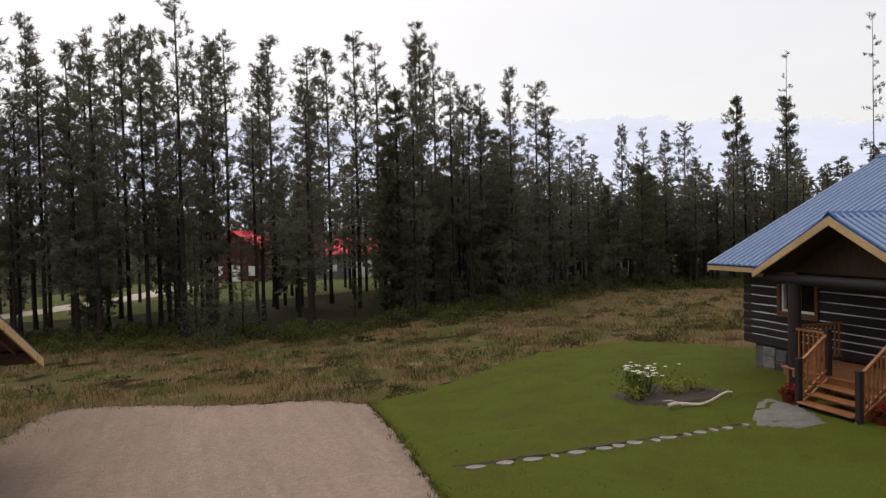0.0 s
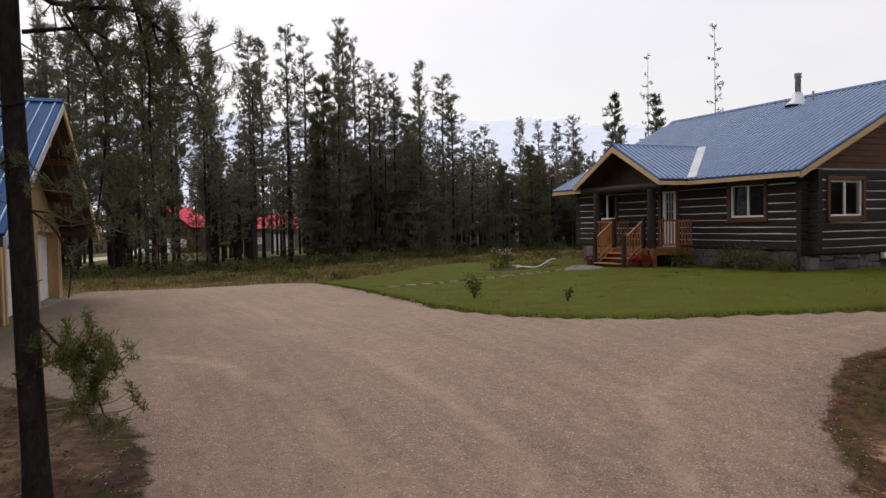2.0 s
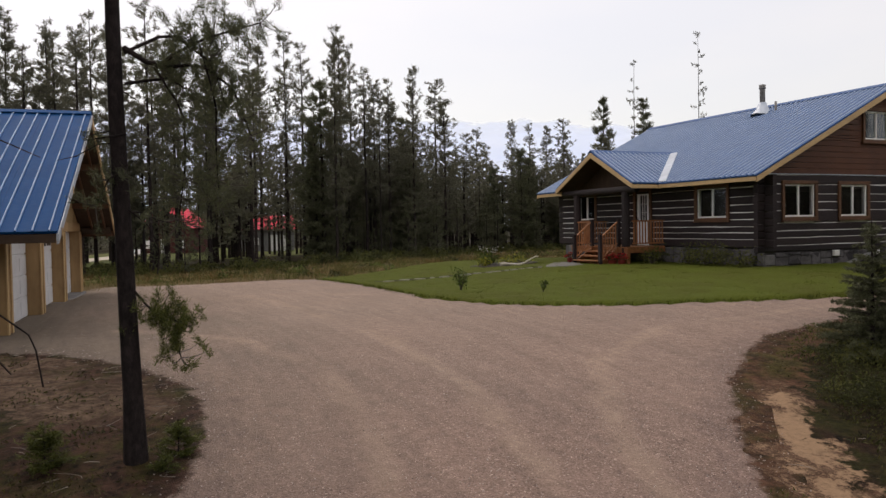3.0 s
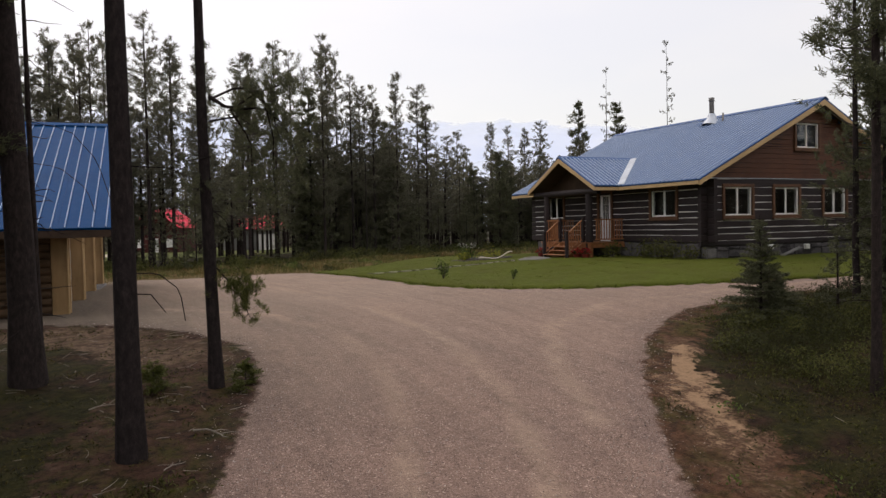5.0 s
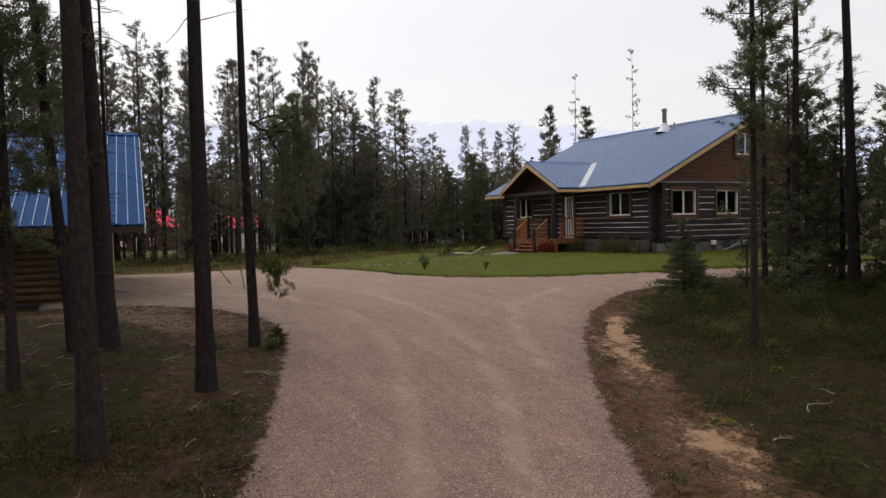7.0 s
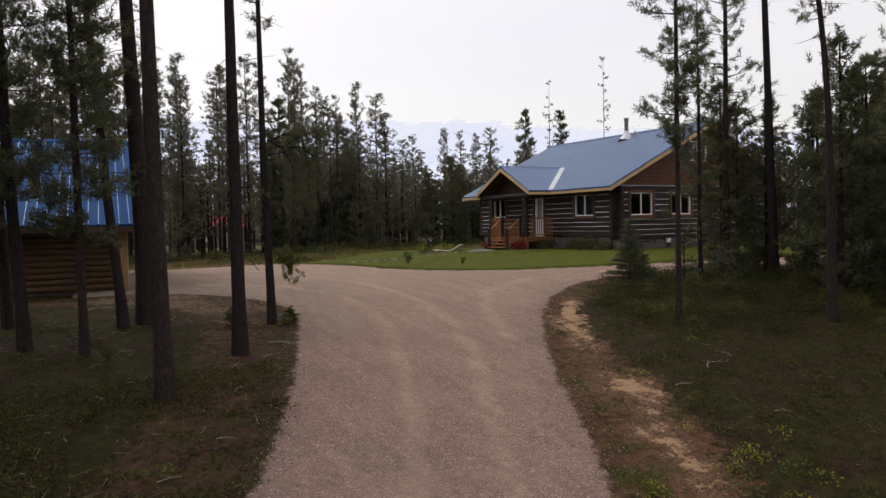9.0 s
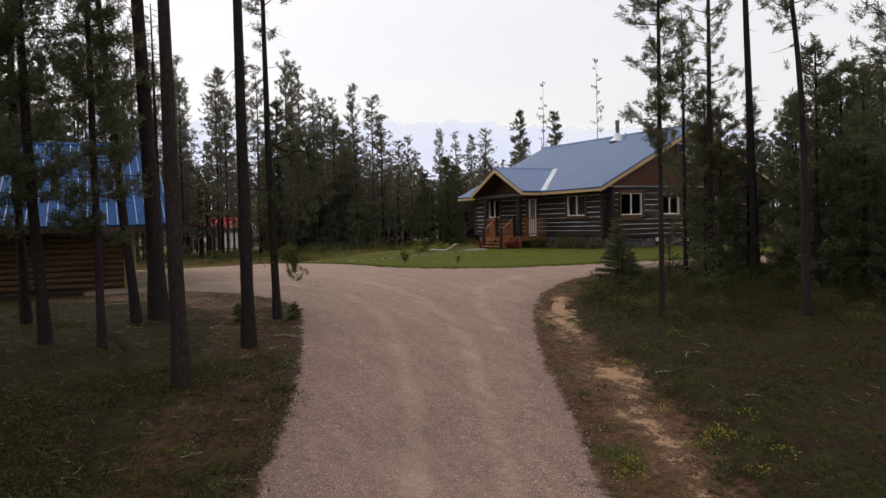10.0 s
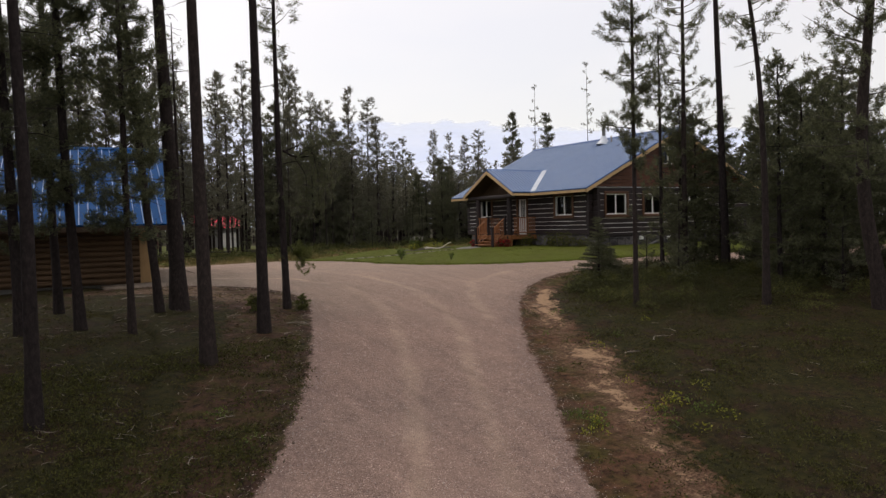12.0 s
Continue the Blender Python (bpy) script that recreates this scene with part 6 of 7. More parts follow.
# ---------- deep woods, too many to count ----------
def deep_woods():
    s = Soup()
    rng = np.random.default_rng(17)
    spots = list(DEEP)
    n = 0
    while n < 260:
        x = rng.uniform(-40, 48)
        y = edge_y(x) + rng.uniform(5, 34)
        if x < -4 and (abs(y - (60 + (x + 21) * 2.2)) < 6 or rng.random() < (0.6 if x < -9 else 0.2)) or (-16 < x < 6 and 64 < y < 80):
            continue
        if 0.015 < (x + 14.2) / (y + 6.3) < 0.09 or 0.15 < (x + 14.2) / (y + 6.3) < 0.22:
            continue
        n += 1
        spots.append((x, y, rng.uniform(6, 10.0)))
    n = 0
    while n < 520:
        ang, d = rng.uniform(-2.4, 2.6), 62 + abs(rng.normal(0, 45))
        x, y = -10 + math.sin(ang) * d, -5 + math.cos(ang) * d
        if -18 < x < 8 and 60 < y < 92 or (abs(y - (60 + (x + 21) * 2.2)) < 8 and -45 < x < -4 and y > 30):
            continue
        if y < 55 and abs(x) < 45 and y > -40:
            continue
        n += 1
        spots.append((x, y, rng.uniform(7, 12.5)))
    spots += [(rng.uniform(9, 52), rng.uniform(-42, -14), rng.uniform(5.5, 8)) for _ in range(90)]
    spots += [(rng.uniform(17, 52), rng.uniform(-14, 24), rng.uniform(5.5, 8)) for _ in range(90)]
    spots += [(x, rng.uniform(93, 128), rng.uniform(8, 14.5) if x > -9 else rng.uniform(5, 8)) for x in rng.uniform(-62, 42, 320)]
    for x, y, h in spots:
        z = float(gz(x, y))
        s.tube([(x, y, z - 0.3), (x, y, z + h * 0.5), (x, y, z + h)], [0.13, 0.09, 0.015], 4, 1)
        k = 210
        u = rng.uniform(0.03 if y > 90 else 0.2, 1, k) ** 0.9
        tier = np.floor(u * 16 + 3 * np.sin(x))
        r = (1 - u) ** 0.7 * 1.5 * (0.55 + 0.45 * np.abs(np.sin(tier * 2.3 + x))) + 0.12
        a = rng.uniform(0, 6.28, k)
        out = np.stack([np.cos(a), np.sin(a), np.zeros(k)], 1)
        c = np.array([x, y, z]) + out * (r * rng.uniform(0.25, 0.85, k))[:, None] + np.array([0, 0, 1]) * (u * h)[:, None]
        d3 = out * 0.6 + unit(k, rng) * 0.6
        sd = np.cross(d3, unit(k, rng))
        sd /= np.linalg.norm(sd, axis=1)[:, None] + 1e-9
        s.blades(c, c + d3 * rng.uniform(0.30, 0.6, (k, 1)), sd * 0.13)
    ob = part("deep_woods", s.mesh("deep_woods", [M_NEEDLE_HAZED, M_BARK]), None)
    return tagged(ob, "dense dark conifers deep in the wood", "woods", kind="stuff")


deep_woods()


# ---------- grasses and undergrowth ----------
def scatter(n, x0, x1, y0, y1, ok, rng):
    out = np.zeros((0, 2))
    while len(out) < n:
        p = np.stack([rng.uniform(x0, x1, 4 * n), rng.uniform(y0, y1, 4 * n)], 1)
        p = p[ok(p[:, 0], p[:, 1])]
        out = np.concatenate([out, p])
    return out[:n]


def grass(name, pts, height, per, spread, mat, label, category, seed, thick=0.012, lift=0.05, tall_noise=0.5):
    rng = np.random.default_rng(seed)
    s = Soup()
    p = np.repeat(pts, per, 0) + rng.normal(0, spread, (len(pts) * per, 2))
    base = np.column_stack([p, gz(p[:, 0], p[:, 1]) + lift - 0.03])
    hh = height * np.repeat(rng.uniform(1 - tall_noise, 1 + tall_noise, len(pts)), per) * rng.uniform(0.5, 1.2, len(p))
    lean = rng.normal(0, 0.35, (len(p), 2)) * hh[:, None]
    tip = base + np.column_stack([lean, hh])
    a = rng.uniform(0, 3.14, len(p))
    side = np.column_stack([np.cos(a), np.sin(a), np.zeros(len(p))]) * thick
    s.blades(base, tip, side)
    return tagged(part(name, s.mesh(name, [mat]), None), label, category, kind="stuff")


rg = np.random.default_rng(29)
lawn_pts = scatter(11000, -11.2, 3.0, -6.4, 18.5, lambda x, y: inside(LAWN_RIM + LAWN_BACK, x, y) & ~((x > 0.5) & (y > 0.2) & (y < 11.7)), rg)
grass("lawn_grass", lawn_pts, 0.038, 5, 0.10, M_GRASS, "short mown lawn grass", "grass", 1, 0.010, 0.07)
rim = []
for a, b in zip(LAWN_RIM, LAWN_RIM[1:]):
    k = max(2, int(math.dist(a, b) / 0.05))
    rim += [(a[0] + (b[0] - a[0]) * j / k, a[1] + (b[1] - a[1]) * j / k) for j in range(k)]
rim = np.array(rim) + rg.normal(0, 0.09, (len(rim), 2))
grass("lawn_edge_grass", rim, 0.065, 6, 0.05, M_GRASS, "longer grass along the lawn's edge", "grass", 2, 0.009, 0.05)


def drifts(n, seed, low):
    """Meadow places gathered in drifts."""
    def ok(x, y):
        w = np.array([noise.noise((float(p) * 0.33, float(q) * 0.45, seed)) + 0.5 * noise.noise((float(p) * 1.1, float(q) * 1.3, seed)) for p, q in zip(x, y)])
        return inside(MEADOW, x, y) & (w > low) & (rg.random(len(x)) < np.exp(-(y - 12) / 18))
    return scatter(n, -24, 34, 12.5, 46, ok, rg)


grass("brown_meadow_grass", drifts(2600, 3.0, 0.0), 0.22, 6, 0.14, M_DRY, "tall dry brown meadow grass", "grass", 3, 0.016, 0.04)
grass("green_meadow_grass", drifts(5000, 11.0, -0.1), 0.22, 7, 0.15, M_WILD, "green meadow grass in drifts", "grass", 31, 0.016, 0.04)
grass("straw_meadow_grass", drifts(1000, 23.0, 0.22), 0.24, 7, 0.13, M_STRAW, "pale straw-coloured grass in drifts", "grass", 32, 0.015, 0.04)
weeds = drifts(170, 41.0, 0.12)
pad_edge = []
for a, b in zip(PAD_RIM[1:], PAD_RIM[2:]):
    k = int(math.dist(a, b) / 0.035)
    pad_edge += [(a[0] + (b[0] - a[0]) * j / k, a[1] + (b[1] - a[1]) * j / k) for j in range(k)]
pad_edge = np.array(pad_edge) + rg.normal(0, 0.3, (len(pad_edge), 2)) + [0, 0.25]
grass("pad_edge_grass", pad_edge, 0.17, 6, 0.1, M_STRAW, "dry grass along the gravel's far edge", "grass", 4, 0.013, 0.03)


def mound(s, c, r, h, n, rng, leaf=0.05, mi=0, slim=0.45):
    """A low clump of leaves about the place c."""
    d = unit(n, rng) * rng.uniform(0.35, 1.0, (n, 1)) ** 0.5
    d[:, 2] = np.abs(d[:, 2])
    p = np.array(c) + d * [r, r, h]
    al = unit(n, rng) * leaf * rng.uniform(0.6, 1.4, (n, 1))
    sd = np.cross(al, unit(n, rng))
    sd *= (leaf * slim / (np.linalg.norm(sd, axis=1)[:, None] + 1e-9))
    s.leaves(p, al, sd, mi)


def undergrowth(name, pts, label, seed, rmin, rmax, hmax, n, leaf, mats, share=0.12, slim=0.32):
    rng = np.random.default_rng(seed)
    s = Soup()
    for x, y in pts:
        r = rng.uniform(rmin, rmax)
        mound(s, (x, y, float(gz(x, y))), r, rng.uniform(0.3, 1) * hmax, int(n * (0.5 + r / rmax)), rng, leaf, int(rng.random() < share), slim)
    return tagged(part(name, s.mesh(name, mats), None), label, "undergrowth", kind="stuff")


def off_drive(x, y, gap=0.25):
    _, d = edge_near(LEFT_RIM + PAD_RIM + LAWN_RIM[1:] + RIGHT_RIM, x, y)
    return ~inside(LEFT_RIM + PAD_RIM + LAWN_RIM[1:] + RIGHT_RIM, x, y) & (d > gap)


right_pts = scatter(2300, -19, 8, -27, -7.6, lambda x, y: off_drive(x, y, 0.3) & (sand_off(x, y) > 1.5) & ((off_rim(x, y) > 1.2) | (rg.random(len(x)) < 0.2)) & (y < -7.5 - 0.1 * x), rg)
undergrowth("right_undergrowth", right_pts, "low dark green plants under the pines", 5, 0.18, 0.55, 0.28, 40, 0.023, [M_CARPET, M_LEAF], 0.35)
shrub_pts = np.concatenate([scatter(120, -9, 9, -16, -8.0, lambda x, y: off_drive(x, y, 1.5), rg), scatter(60, -9.2, -3.5, -10.9, -7.9, lambda x, y: off_drive(x, y, 0.75), rg), scatter(90, -10.2, -3.5, -14.5, -9.5, lambda x, y: off_drive(x, y, 1.3), rg)])
undergrowth("shrub_layer", shrub_pts, "knee-high shrubs under the pines", 6, 0.30, 0.65, 0.52, 330, 0.027, [M_LEAF, M_OLIVE], 0.25)
left_pts = scatter(1700, -32, -18, -24, -1, lambda x, y: off_drive(x, y, 0.4) & ((~inside(LITTER, x, y)) | (rg.random(len(x)) < 0.5)) & ~((x < -19) & (y > -1.2)), rg)
undergrowth("left_undergrowth", left_pts, "sparse low plants on needle litter", 7, 0.10, 0.42, 0.12, 28, 0.026, [M_CARPET, M_LEAF], 0.3)
carpet_pts = np.concatenate([scatter(1500, -27, -18.5, -24, -11.5, lambda x, y: off_drive(x, y, 0.05) & (x < -15.8 + 0.3 * y + 3.0) & (np.sin(x * 1.7 + 0.6 * y) + np.sin(y * 1.3 - x * 0.5) + rg.normal(0, 0.8, len(x)) > -0.1), rg),
                             scatter(1000, -17.5, -4, -26, -9.5, lambda x, y: off_drive(x, y, 0.12) & (sand_off(x, y) > 1.6) & (np.sin(x * 1.3 - 0.7 * y) + np.sin(y * 1.1 + x * 0.4) + rg.normal(0, 0.8, len(x)) > 0.1), rg)])
undergrowth("green_carpet", carpet_pts, "low green leafy plants carpeting the ground beside the lane", 47, 0.14, 0.40, 0.13, 34, 0.030, [M_MOSS, M_CARPET], 0.3)
yel = np.concatenate([rg.normal((-16.62, -18.6), (0.16, 0.4), (12, 2)), rg.normal((-15.0, -19.0), (0.45, 0.5), (16, 2)), rg.normal((-21.6, -18.0), (0.5, 0.9), (6, 2))])
for k in range(9):
    yel = np.concatenate([yel, rg.normal((-13.0, -15.5), (2.5, 2.5), (1, 2))])
yel = yel[off_drive(yel[:, 0], yel[:, 1], 0.15)]
undergrowth("yellow_plants", yel, "bright yellow-green leafy plants beside the gravel", 8, 0.10, 0.28, 0.30, 30, 0.024, [M_YELLOW, M_BUSH], 0.5, 0.6)
undergrowth("meadow_weeds", weeds, "low green and brown weeds in the meadow", 19, 0.25, 0.6, 0.5, 60, 0.07, [M_LEAF, M_BUSH], 0.25)
edge_pts = np.array([(x, edge_y(x) + rg.uniform(-4.0, 3.0)) for x in np.concatenate([rg.uniform(-26, -6, 80), rg.uniform(-6, 34, 190)])])
undergrowth("wood_edge_shrubs", edge_pts, "green and brown shrubs at the edge of the wood", 9, 0.4, 1.1, 0.9, 120, 0.10, [M_LEAF, M_OLIVE], 0.75)


# ---------- twigs, cones and stones on the ground ----------
def twigs():
    rng = np.random.default_rng(12)
    s = Soup()
    pts = np.concatenate([scatter(420, -25, -17.3, -22, -3, lambda x, y: off_drive(x, y, 0.05), rng), scatter(60, -16, -8, -22, -8, lambda x, y: off_drive(x, y, 0.1), rng)])
    for x, y in pts:
        a, ln, r = rng.uniform(0, 6.28), rng.uniform(0.05, 0.21), rng.uniform(0.0025, 0.0055)
        k = np.linspace(0, 1, 5)
        bend = rng.normal(0, 0.8) * ln
        px = x + math.cos(a) * k * ln - math.sin(a) * bend * k * k
        py = y + math.sin(a) * k * ln + math.cos(a) * bend * k * k
        s.tube(np.stack([px, py, gz(px, py) + 0.045 + rng.uniform(0, 0.05) * k], 1), np.linspace(r, r * 0.4, 5), 4)
    return tagged(part("fallen_twigs", s.mesh("fallen_twigs", [M_PALETWIG]), None), "bleached fallen twigs on the needle litter", "twigs", kind="stuff")


twigs()


def fallen_branch(x, y, turn, length, r, label):
    t = thing("fallen_branch", label, "branch", "fallen branches", (x, y, float(gz(x, y)) + 0.05))
    t.rotation_euler = (0, 0, radians(turn))
    rng = np.random.default_rng(int(abs(x * 37 + y * 91)))
    k = np.linspace(0, 1, 8)
    px, py = (k - 0.5) * length, np.cumsum(rng.normal(0, 0.03, 8)) * length + 0.10 * length * np.sin(k * 3.0)
    s = Soup()
    s.tube(np.stack([px, py, r + 0.04 * np.abs(np.sin(k * 4)) * length], 1), r * (1.0 - 0.6 * k), 6)
    part("stem", s.mesh("stem", [M_PALETWIG], True), None, t)
    for q in (3, 5):
        s = Soup()
        w = rng.choice([-1, 1]) * length * 0.22
        s.tube([(px[q], py[q], r + 0.02), (px[q] + 0.12 * length, py[q] + 0.6 * w, r + 0.03), (px[q] + 0.2 * length, py[q] + w, r + 0.01)], [r * 0.5, r * 0.4, r * 0.2], 5)
        part("side_twig", s.mesh("side_twig", [M_PALETWIG], True), None, t)


for x, y, turn, length, r in ((-18.4, -10.57, -56, 0.66, 0.014), (-18.9, -11.3, 30, 0.3, 0.008), (-22.35, -17.15, 75, 0.36, 0.010), (-11.65, -15.65, 11, 0.8, 0.011), (-13.2, -16.25, -20, 0.30, 0.012), (-21.15, -4.95, 29, 1.0, 0.014),
                              (-19.9, -12.9, 60, 0.3, 0.008), (-20.6, -14.9, -40, 0.32, 0.008), (-19.5, -9.0, 15, 0.4, 0.008), (-10.9, -15.3, 60, 0.3, 0.008), (-12.8, -17.86, -50, 0.25, 0.010), (-21.5, -15.8, 5, 0.3, 0.009)):
    fallen_branch(x, y, turn, length, r, "bleached fallen branch lying on the needle litter")


def loose_stones():
    rng = np.random.default_rng(13)
    pts = scatter(21000, -25, -5, -26, 6, lambda x, y: inside(DRIVE, x, y) & (rng.random(len(x)) < np.clip(-y / 22, 0.08, 1)), rng)
    for rim_line, into in ((LEFT_RIM[2:17], 0.1), (RIGHT_RIM[4:17], -0.1)):
        q = np.array([(a[0] + (b[0] - a[0]) * j / 60, a[1] + (b[1] - a[1]) * j / 60) for a, b in zip(rim_line, rim_line[1:]) for j in range(60)])
        pts = np.concatenate([pts, q + rng.normal(0, 0.22, q.shape) + [3 * into, 0]])
    _, d = edge_near(LEFT_RIM + RIGHT_RIM[::-1], pts[:, 0], pts[:, 1])
    r = rng.uniform(0.005, 0.012, len(pts)) * (1 + 0.4 * np.exp(-d / 0.5))
    oct_v = np.array([(1, 0, 0), (-1, 0, 0), (0, 1, 0), (0, -1, 0), (0, 0, 0.7), (0, 0, -0.7)])
    oct_f = np.array([(0, 2, 4), (2, 1, 4), (1, 3, 4), (3, 0, 4)])
    n = len(pts)
    c = np.column_stack([pts, gz(pts[:, 0], pts[:, 1]) + 0.03])
    v = c[:, None] + oct_v[None] * r[:, None, None] * rng.uniform(0.6, 1.3, (n, 6, 1))
    s = Soup()
    s.add(v, (oct_f[None] + (np.arange(n) * 6)[:, None, None]).reshape(-1, 3))
    return tagged(part("loose_stones", s.mesh("loose_stones", [M_PEBBLE]), None), "loose pale pebbles on the drive", "stones", kind="stuff")


loose_stones()


# ---------- garden things ----------
def garden_shrub(name, x, y, h, r, n, label, mat, leaf=0.045, stems=5, group=""):
    t = thing(name, label, "shrub", group, (x, y, float(gz(x, y)) + 0.05))
    rng = np.random.default_rng(int(abs(x * 100) + abs(y * 10)))
    st, lf = Soup(), Soup()
    for _ in range(stems):
        a, q = rng.uniform(0, 6.28), rng.uniform(0.3, 1.0)
        tip = np.array([math.cos(a) * r * q, math.sin(a) * r * q, h * rng.uniform(0.7, 1.0)])
        k = np.linspace(0, 1, 5)[:, None]
        pts = tip * k * [1, 1, 0] + np.array([0, 0, 1]) * tip[2] * k ** 0.8
        st.tube(pts, np.linspace(0.012, 0.004, 5), 4)
        m = n // stems
        kk = rng.uniform(0.3, 1.05, (m, 1))
        c = tip * kk * [1, 1, 0] + np.array([0, 0, 1]) * tip[2] * kk ** 0.8 + rng.normal(0, r * 0.36, (m, 3))
        c[:, 2] = np.maximum(c[:, 2], 0.02)
        al = unit(m, rng) * leaf * rng.uniform(0.6, 1.3, (m, 1))
        sd = np.cross(al, unit(m, rng))
        sd *= leaf * 0.5 / (np.linalg.norm(sd, axis=1)[:, None] + 1e-9)
        lf.leaves(c, al, sd)
    part("stems", st.mesh("stems", [M_TWIG]), None, t)
    part("leaves", lf.mesh("leaves", [mat]), None, t)
    return t


garden_shrub("lawn_shrub", -9.61, 0.95, 0.58, 0.20, 260, "small leafy shrub planted in the lawn", M_BUSH, 0.038, 11)
garden_shrub("lawn_shrub", -8.19, -0.82, 0.32, 0.10, 100, "tiny shrub planted in the lawn", M_BUSH, 0.034, 7)
for x, y, h in ((0.1, 1.5, 0.52), (0.15, 2.3, 0.68), (0.2, 3.1, 0.45), (0.2, 0.8, 0.34), (-0.5, 4.2, 0.42)):
    garden_shrub("foundation_shrub", x, y, h, 0.45, 320, "green leafy shrub along the house foundation", M_OLIVE, 0.05, 9, "foundation shrubs")

soil = [(-4.75, 10.3), (-4.7, 9.1), (-4.0, 8.35), (-3.0, 8.3), (-2.25, 8.8), (-2.2, 9.8), (-3.2, 10.6)]
sheet("flower_bed_soil", ragged(soil, 0.2, 0.06, 8), 0.10, M_SOIL_SHADE, "dark soil of a round flower bed", "flower bed", 0.15, 0.03)
for x, y, h, r, k in ((-4.0, 9.75, 0.46, 0.42, 420), (-3.3, 9.5, 0.20, 0.35, 200), (-2.75, 9.3, 0.18, 0.35, 180), (-4.4, 9.45, 0.3, 0.3, 180)):
    garden_shrub("bed_plant", x, y, h, r, k, "bushy green plant in the flower bed", M_BUSH if h > 0.4 else M_YELLOW, 0.05, 11, "flower bed plants")
dz0 = float(gz(-3.95, 9.75))
rd = np.random.default_rng(33)
daisies = thing("daisy_clump", "white daisies on tall stems in the flower bed", "flowers", at=(-3.95, 9.8, dz0 + 0.1))
st, pt = Soup(), Soup()
for _ in range(46):
    tip = np.array([rd.normal(0, 0.28), rd.normal(0, 0.28), rd.uniform(0.48, 0.72)])
    st.tube([(tip[0] * 0.5, tip[1] * 0.5, 0.05), tip], [0.006, 0.004], 3)
    a = np.arange(8) * math.pi / 4
    d = np.stack([np.cos(a), np.sin(a), np.full(8, 0.15)], 1)
    pt.leaves(tip + d * 0.03, d * 0.032, np.stack([-np.sin(a), np.cos(a), np.zeros(8)], 1) * 0.015)
part("stems", st.mesh("stems", [M_LEAF]), None, daisies)
part("blossoms", pt.mesh("blossoms", [M_PETAL]), None, daisies, "white daisy blossoms")

dw = thing("driftwood_branch", "bleached curved driftwood branch at the flower bed", "branch", at=(-3.9, 8.25, float(gz(-3.9, 8.25)) + 0.1))
s = Soup()
k = np.linspace(0, 1, 14)
s.tube(np.stack([-0.45 + 1.45 * k, -0.05 - 0.25 * k + 0.12 * np.sin(k * 5), 0.04 + 0.02 * np.sin(k * 9) + np.clip(k - 0.55, 0, 1) ** 1.3 * 1.05 - np.clip(k - 0.9, 0, 1) * 1.1], 1), 0.05 - 0.028 * k, 7)
part("branch", s.mesh("branch", [M_DRIFT], True), None, dw)
s = Soup()
s.tube([(-0.05, -0.08, 0.04), (-0.25, 0.1, 0.12), (-0.42, 0.2, 0.10)], [0.028, 0.02, 0.008], 6)
part("side_branch", s.mesh("side_branch", [M_DRIFT], True), None, dw)

# path: lawn-edge shade as a dark strip beside flat stones; slab at the stairs
PATH_EDGE = ragged([(-10.0, 6.90), (-8.2, 6.90), (-6.5, 6.75), (-4.8, 6.57), (-3.6, 6.57), (-3.6, 6.42), (-4.8, 6.43), (-6.5, 6.60), (-8.2, 6.76), (-10.0, 6.78)], 0.2, 0.04, 9)
sheet("path_shade_strip", PATH_EDGE, 0.098, M_SOIL_SHADE, "dark strip for the shade along a narrow garden path", "path", 0.12, 0.02)
rp = random.Random(6)
px = -9.7
while px < -3.7:
    w = rp.uniform(0.14, 0.48)
    py = float(np.interp(px, (-9.8, -6.5, -3.6), (6.66, 6.50, 6.34)))
    st = thing("path_stone", "flat pale stone of the garden path", "stone", "path stones", (px + w / 2, py, float(gz(px + w / 2, py)) + 0.10))
    bm = bmesh.new()
    k = 9
    ring = [(math.cos(a) * w / 2 * rp.uniform(0.8, 1.05), math.sin(a) * 0.12 * rp.uniform(0.6, 1.25)) for a in [i * 6.2832 / k for i in range(k)]]
    prism(bm, [(a, b, -0.05) for a, b in ring], (0, 0, rp.uniform(0.045, 0.065)))
    part("slab", bm, M_FLAG, st)
    px += w + rp.uniform(-0.01, 0.22)
SLAB = ragged([(-3.65, 6.15), (-3.3, 6.75), (-2.5, 7.6), (-1.85, 8.0), (-1.8, 6.8), (-2.3, 5.6), (-2.9, 5.6)], 0.25, 0.05, 10)
sheet("entry_slab", SLAB, 0.085, M_SLAB, "grey concrete slab at the foot of the stairs", "slab", 0.15, 0.0)


def flower_pot(x, y, z, label, group):
    t = thing("flower_pot", label, "flower pot", group, (x, y, z))
    s = Soup()
    s.tube([(0, 0, 0), (0, 0, 0.02), (0, 0, 0.26), (0, 0, 0.28), (0, 0, 0.28), (0, 0, 0.22)], [0.11, 0.12, 0.17, 0.185, 0.16, 0.15], 14)
    part("pot", s.mesh("pot", [M_POT], True), None, t)
    rng = np.random.default_rng(int(abs(x * 77 + y * 31)))
    lf = Soup()
    mound(lf, (0, 0, 0.27), 0.24, 0.2, 120, rng, 0.035, 0)
    part("leaves", lf.mesh("leaves", [M_LEAF]), None, t)
    fl = Soup()
    mound(fl, (0, 0, 0.31), 0.27, 0.22, 130, rng, 0.035, 0)
    part("blossoms", fl.mesh("blossoms", [M_REDPETAL]), None, t, "red blossoms")


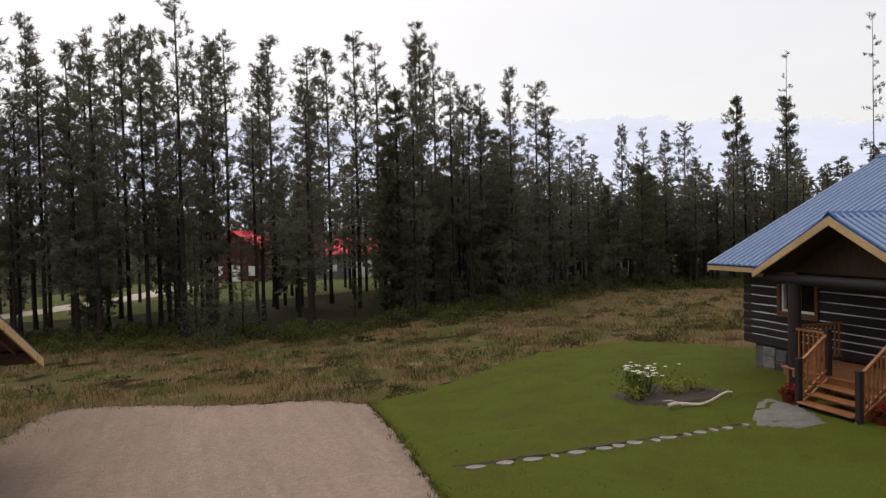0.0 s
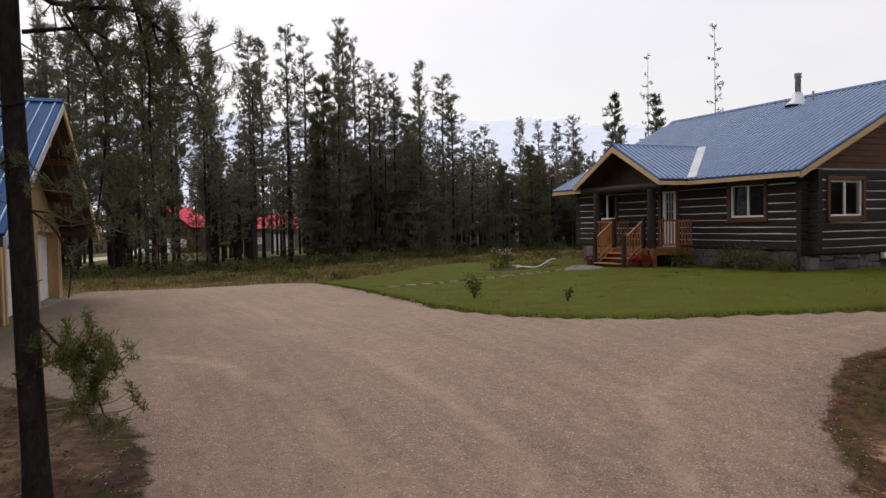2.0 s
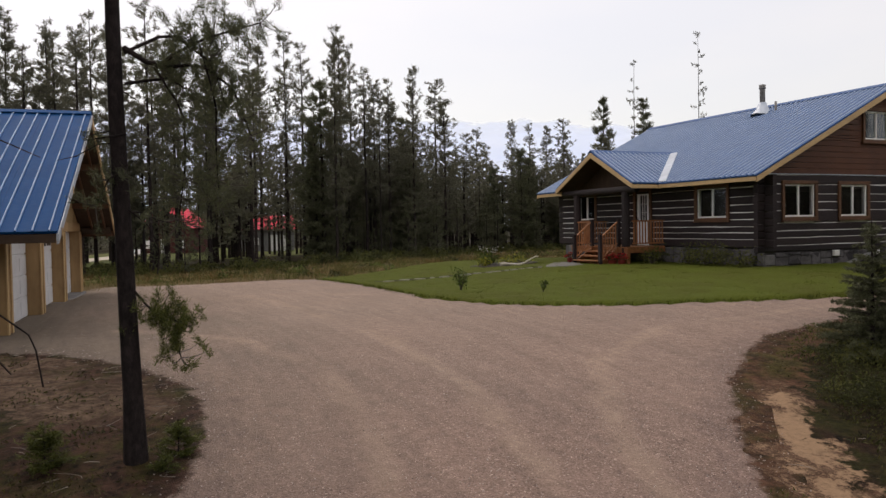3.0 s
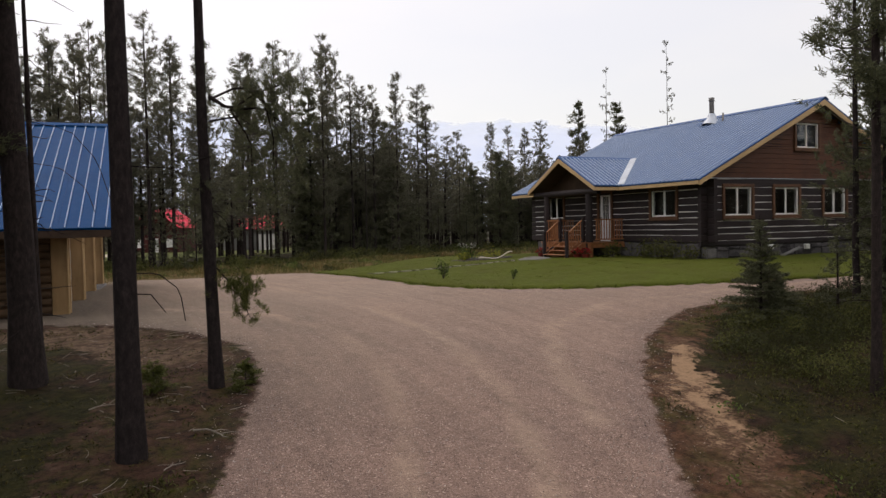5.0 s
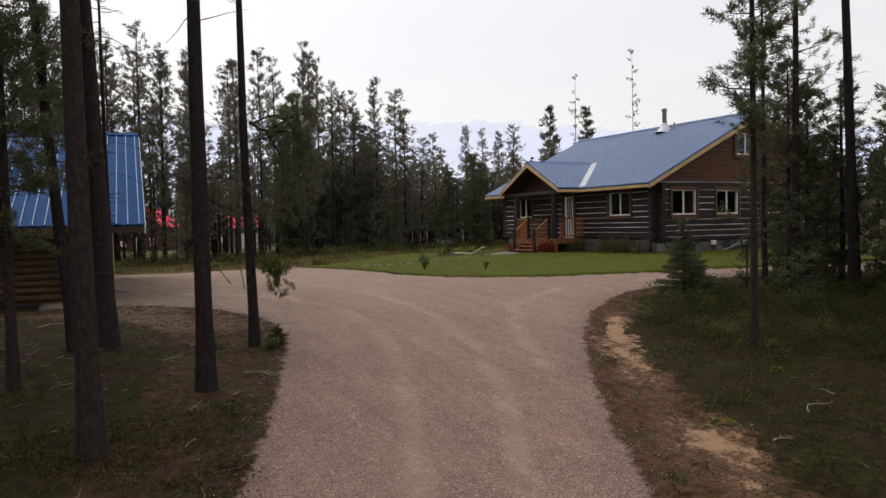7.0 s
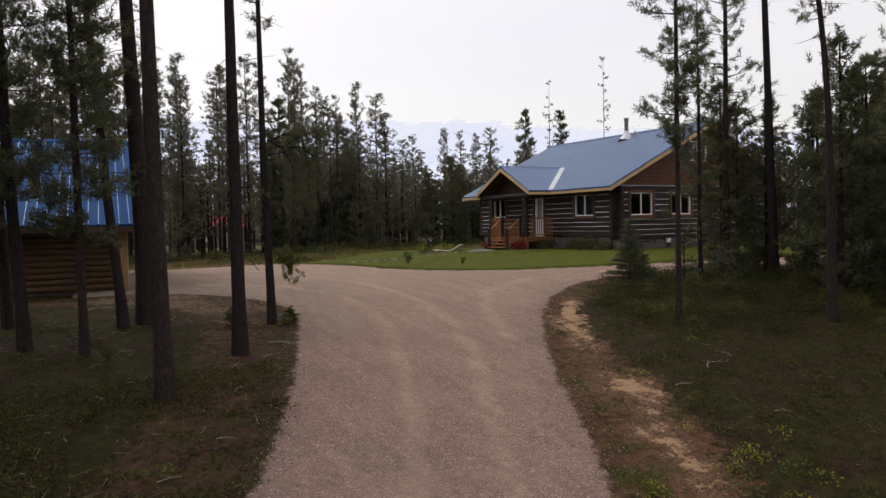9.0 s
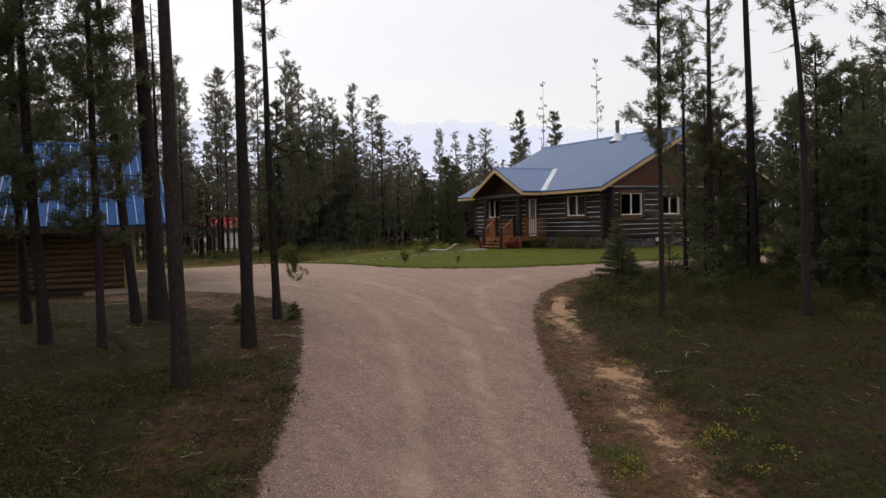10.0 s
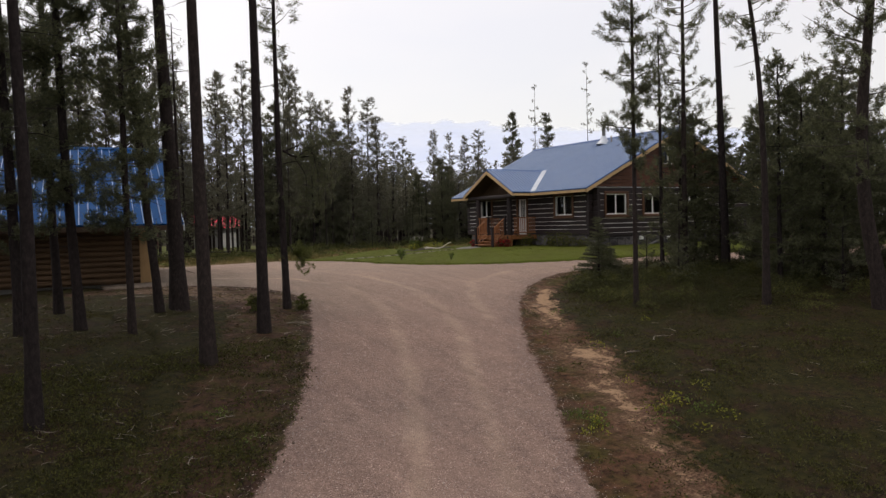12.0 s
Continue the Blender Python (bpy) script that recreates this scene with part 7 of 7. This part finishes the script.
for x, y, z in ((-1.46, 5.16, -0.06), (-1.3, 4.82, -0.06), (-1.66, 7.45, -0.06)):
    flower_pot(x, y, z, "pot of red flowers beside the porch stairs", "flower pots")
post = thing("fence_stake", "thin brown stake beside the drive", "stake", at=(-5.9, -7.9, float(gz(-5.9, -7.9))))
part("shaft", newbox((-0.025, -0.025, -0.2), (0.025, 0.025, 0.85), 0.006), M_TWIG, post)


# ---------- special limbs of the nearest pines ----------
def limb(tree_name, pts, r0, tuft_at, n_tuft, needles, blade, seed, mat=None, spread=0.12):
    """A living or dead limb given in world places, hung on the tree that stands there."""
    rng = np.random.default_rng(seed)
    inv = tree_name.matrix_basis.inverted()
    s = Soup()
    P = np.array([tuple(inv @ Vector(p)) for p in pts])
    k = np.linspace(0, 1, len(P))
    kk = np.linspace(0, 1, 9)
    C = np.stack([np.interp(kk, k, P[:, i]) for i in range(3)], 1)
    s.tube(C, np.linspace(r0, 0.006, 9), 5)
    wood = part("limb", s.mesh("limb", [M_BARK], True), None, tree_name)
    if n_tuft:
        f = Soup()
        q = rng.uniform(tuft_at, 1.02, n_tuft)
        c = np.stack([np.interp(q, kk, C[:, i]) for i in range(3)], 1) + rng.normal(0, spread, (n_tuft, 3))
        for a in c:
            near = C[np.argmin(np.linalg.norm(C - a, axis=1))]
            s2 = np.array([near, (near + a) / 2 + [0, 0, -0.02], a])
            f.tube(s2, [0.006, 0.005, 0.003], 3, 1)
        sprays(f, c, unit(n_tuft, rng) * 0.5 + np.array([0, 0, 0.6]), 2 * needles, blade * 0.58, 0.085, 0.0034, rng)
        part("needles", f.mesh("needles", [mat or M_NEEDLE_BACKLIT, M_TWIG]), None, wood)


A, B = DRIVE_PINES[0], DRIVE_PINES[1]
limb(A, [(-18.0, -8.72, 0.95), (-17.85, -8.78, 0.75), (-17.72, -8.80, 0.68), (-17.5, -8.84, 0.56)], 0.014, 0.4, 28, 60, 0.11, 1, M_BUSHPINE, 0.13)
limb(A, [(-17.85, -8.78, 0.75), (-17.72, -8.80, 0.60), (-17.62, -8.82, 0.40), (-17.58, -8.84, 0.25)], 0.010, 0.3, 24, 60, 0.11, 15, M_BUSHPINE, 0.12)
limb(A, [(-18.0, -8.72, 0.62), (-18.15, -8.75, 0.58)], 0.008, 0.5, 4, 24, 0.08, 2, M_BUSHPINE, 0.04)
limb(A, [(-18.02, -8.72, 3.35), (-17.75, -8.85, 3.15), (-17.35, -8.98, 3.42), (-16.75, -9.1, 3.62)], 0.03, 0.3, 74, 44, 0.12, 3, None, 0.14)
limb(A, [(-17.75, -8.85, 3.15), (-17.3, -8.9, 3.2), (-17.0, -8.95, 2.95), (-16.85, -8.95, 2.5)], 0.02, 0.3, 44, 44, 0.12, 13, None, 0.17)
limb(A, [(-18.02, -8.72, 3.3), (-17.6, -8.9, 3.5), (-17.2, -8.95, 3.2), (-17.1, -8.95, 2.8)], 0.02, 0.4, 36, 44, 0.12, 14, None, 0.17)
limb(A, [(-18.02, -8.72, 3.0), (-17.6, -8.6, 3.1), (-17.3, -8.5, 2.95)], 0.018, 0.3, 40, 40, 0.11, 4, None, 0.18)
limb(A, [(-17.75, -8.85, 3.15), (-17.5, -8.98, 2.7), (-17.5, -9.0, 2.2), (-17.58, -9.0, 1.65)], 0.014, 0.25, 85, 30, 0.12, 21, None, 0.17)
limb(A, [(-17.35, -8.98, 3.42), (-17.2, -9.05, 2.8), (-17.22, -9.08, 2.3), (-17.2, -9.1, 1.85)], 0.012, 0.25, 60, 30, 0.12, 22, None, 0.16)
limb(A, [(-18.02, -8.72, 2.2), (-18.2, -8.7, 2.05), (-18.32, -8.66, 1.8)], 0.010, 0.3, 22, 30, 0.11, 23, None, 0.10)
limb(A, [(-18.02, -8.72, 2.5), (-18.25, -8.78, 2.45), (-18.4, -8.8, 2.42)], 0.012, 0.4, 6, 26, 0.09, 5, None, 0.05)
limb(A, [(-18.02, -8.72, 1.75), (-17.85, -8.8, 1.6), (-17.75, -8.8, 1.35), (-17.78, -8.8, 1.1)], 0.009, 0, 0, 0, 0, 6)
limb(B, [(-19.28, -10.8, 1.0), (-18.98, -10.84, 1.0), (-18.75, -10.86, 0.8), (-18.7, -10.86, 0.45)], 0.007, 0, 0, 0, 0, 7)
limb(B, [(-19.28, -10.8, 0.78), (-19.05, -10.8, 0.76), (-18.9, -10.8, 0.55)], 0.008, 0, 0, 0, 0, 8)
D = DRIVE_PINES[3]
limb(D, [(-20.4, -7.3, 3.1), (-19.8, -7.65, 2.95), (-19.45, -7.8, 2.5), (-19.3, -7.9, 1.95)], 0.0048, 0, 0, 0, 0, 31)
limb(D, [(-20.4, -7.3, 2.5), (-19.95, -7.55, 2.42), (-19.6, -7.7, 2.1), (-19.5, -7.8, 1.75)], 0.0042, 0, 0, 0, 0, 32)
limb(D, [(-20.4, -7.3, 3.6), (-19.9, -7.6, 3.6), (-19.5, -7.8, 3.3)], 0.0042, 0, 0, 0, 0, 33)
pine(pine_meshes(131, 7.5, 0.085, 0.8, 0.6, whorl=0.5, blade=0.10, clumps=3, needles=20, half=0.008, dead=70, bend=((4.0, -0.06), (7.5, -0.1)), mat=M_NEEDLE_BACKLIT), -20.28, -7.05, "thin dead young pine with bare twigs", group="drive pines")
for i, (x, y, wide, tall) in enumerate(((-17.62, -8.72, 0.22, 0.13), (-18.85, -8.5, 0.28, 0.15), (-17.78, -9.1, 0.15, 0.07))):
    pine(SEEDLING, x, y, "small pine seedling at the foot of a pine", i * 1.3, wide, "seedlings", "pine_seedling", tall=tall)
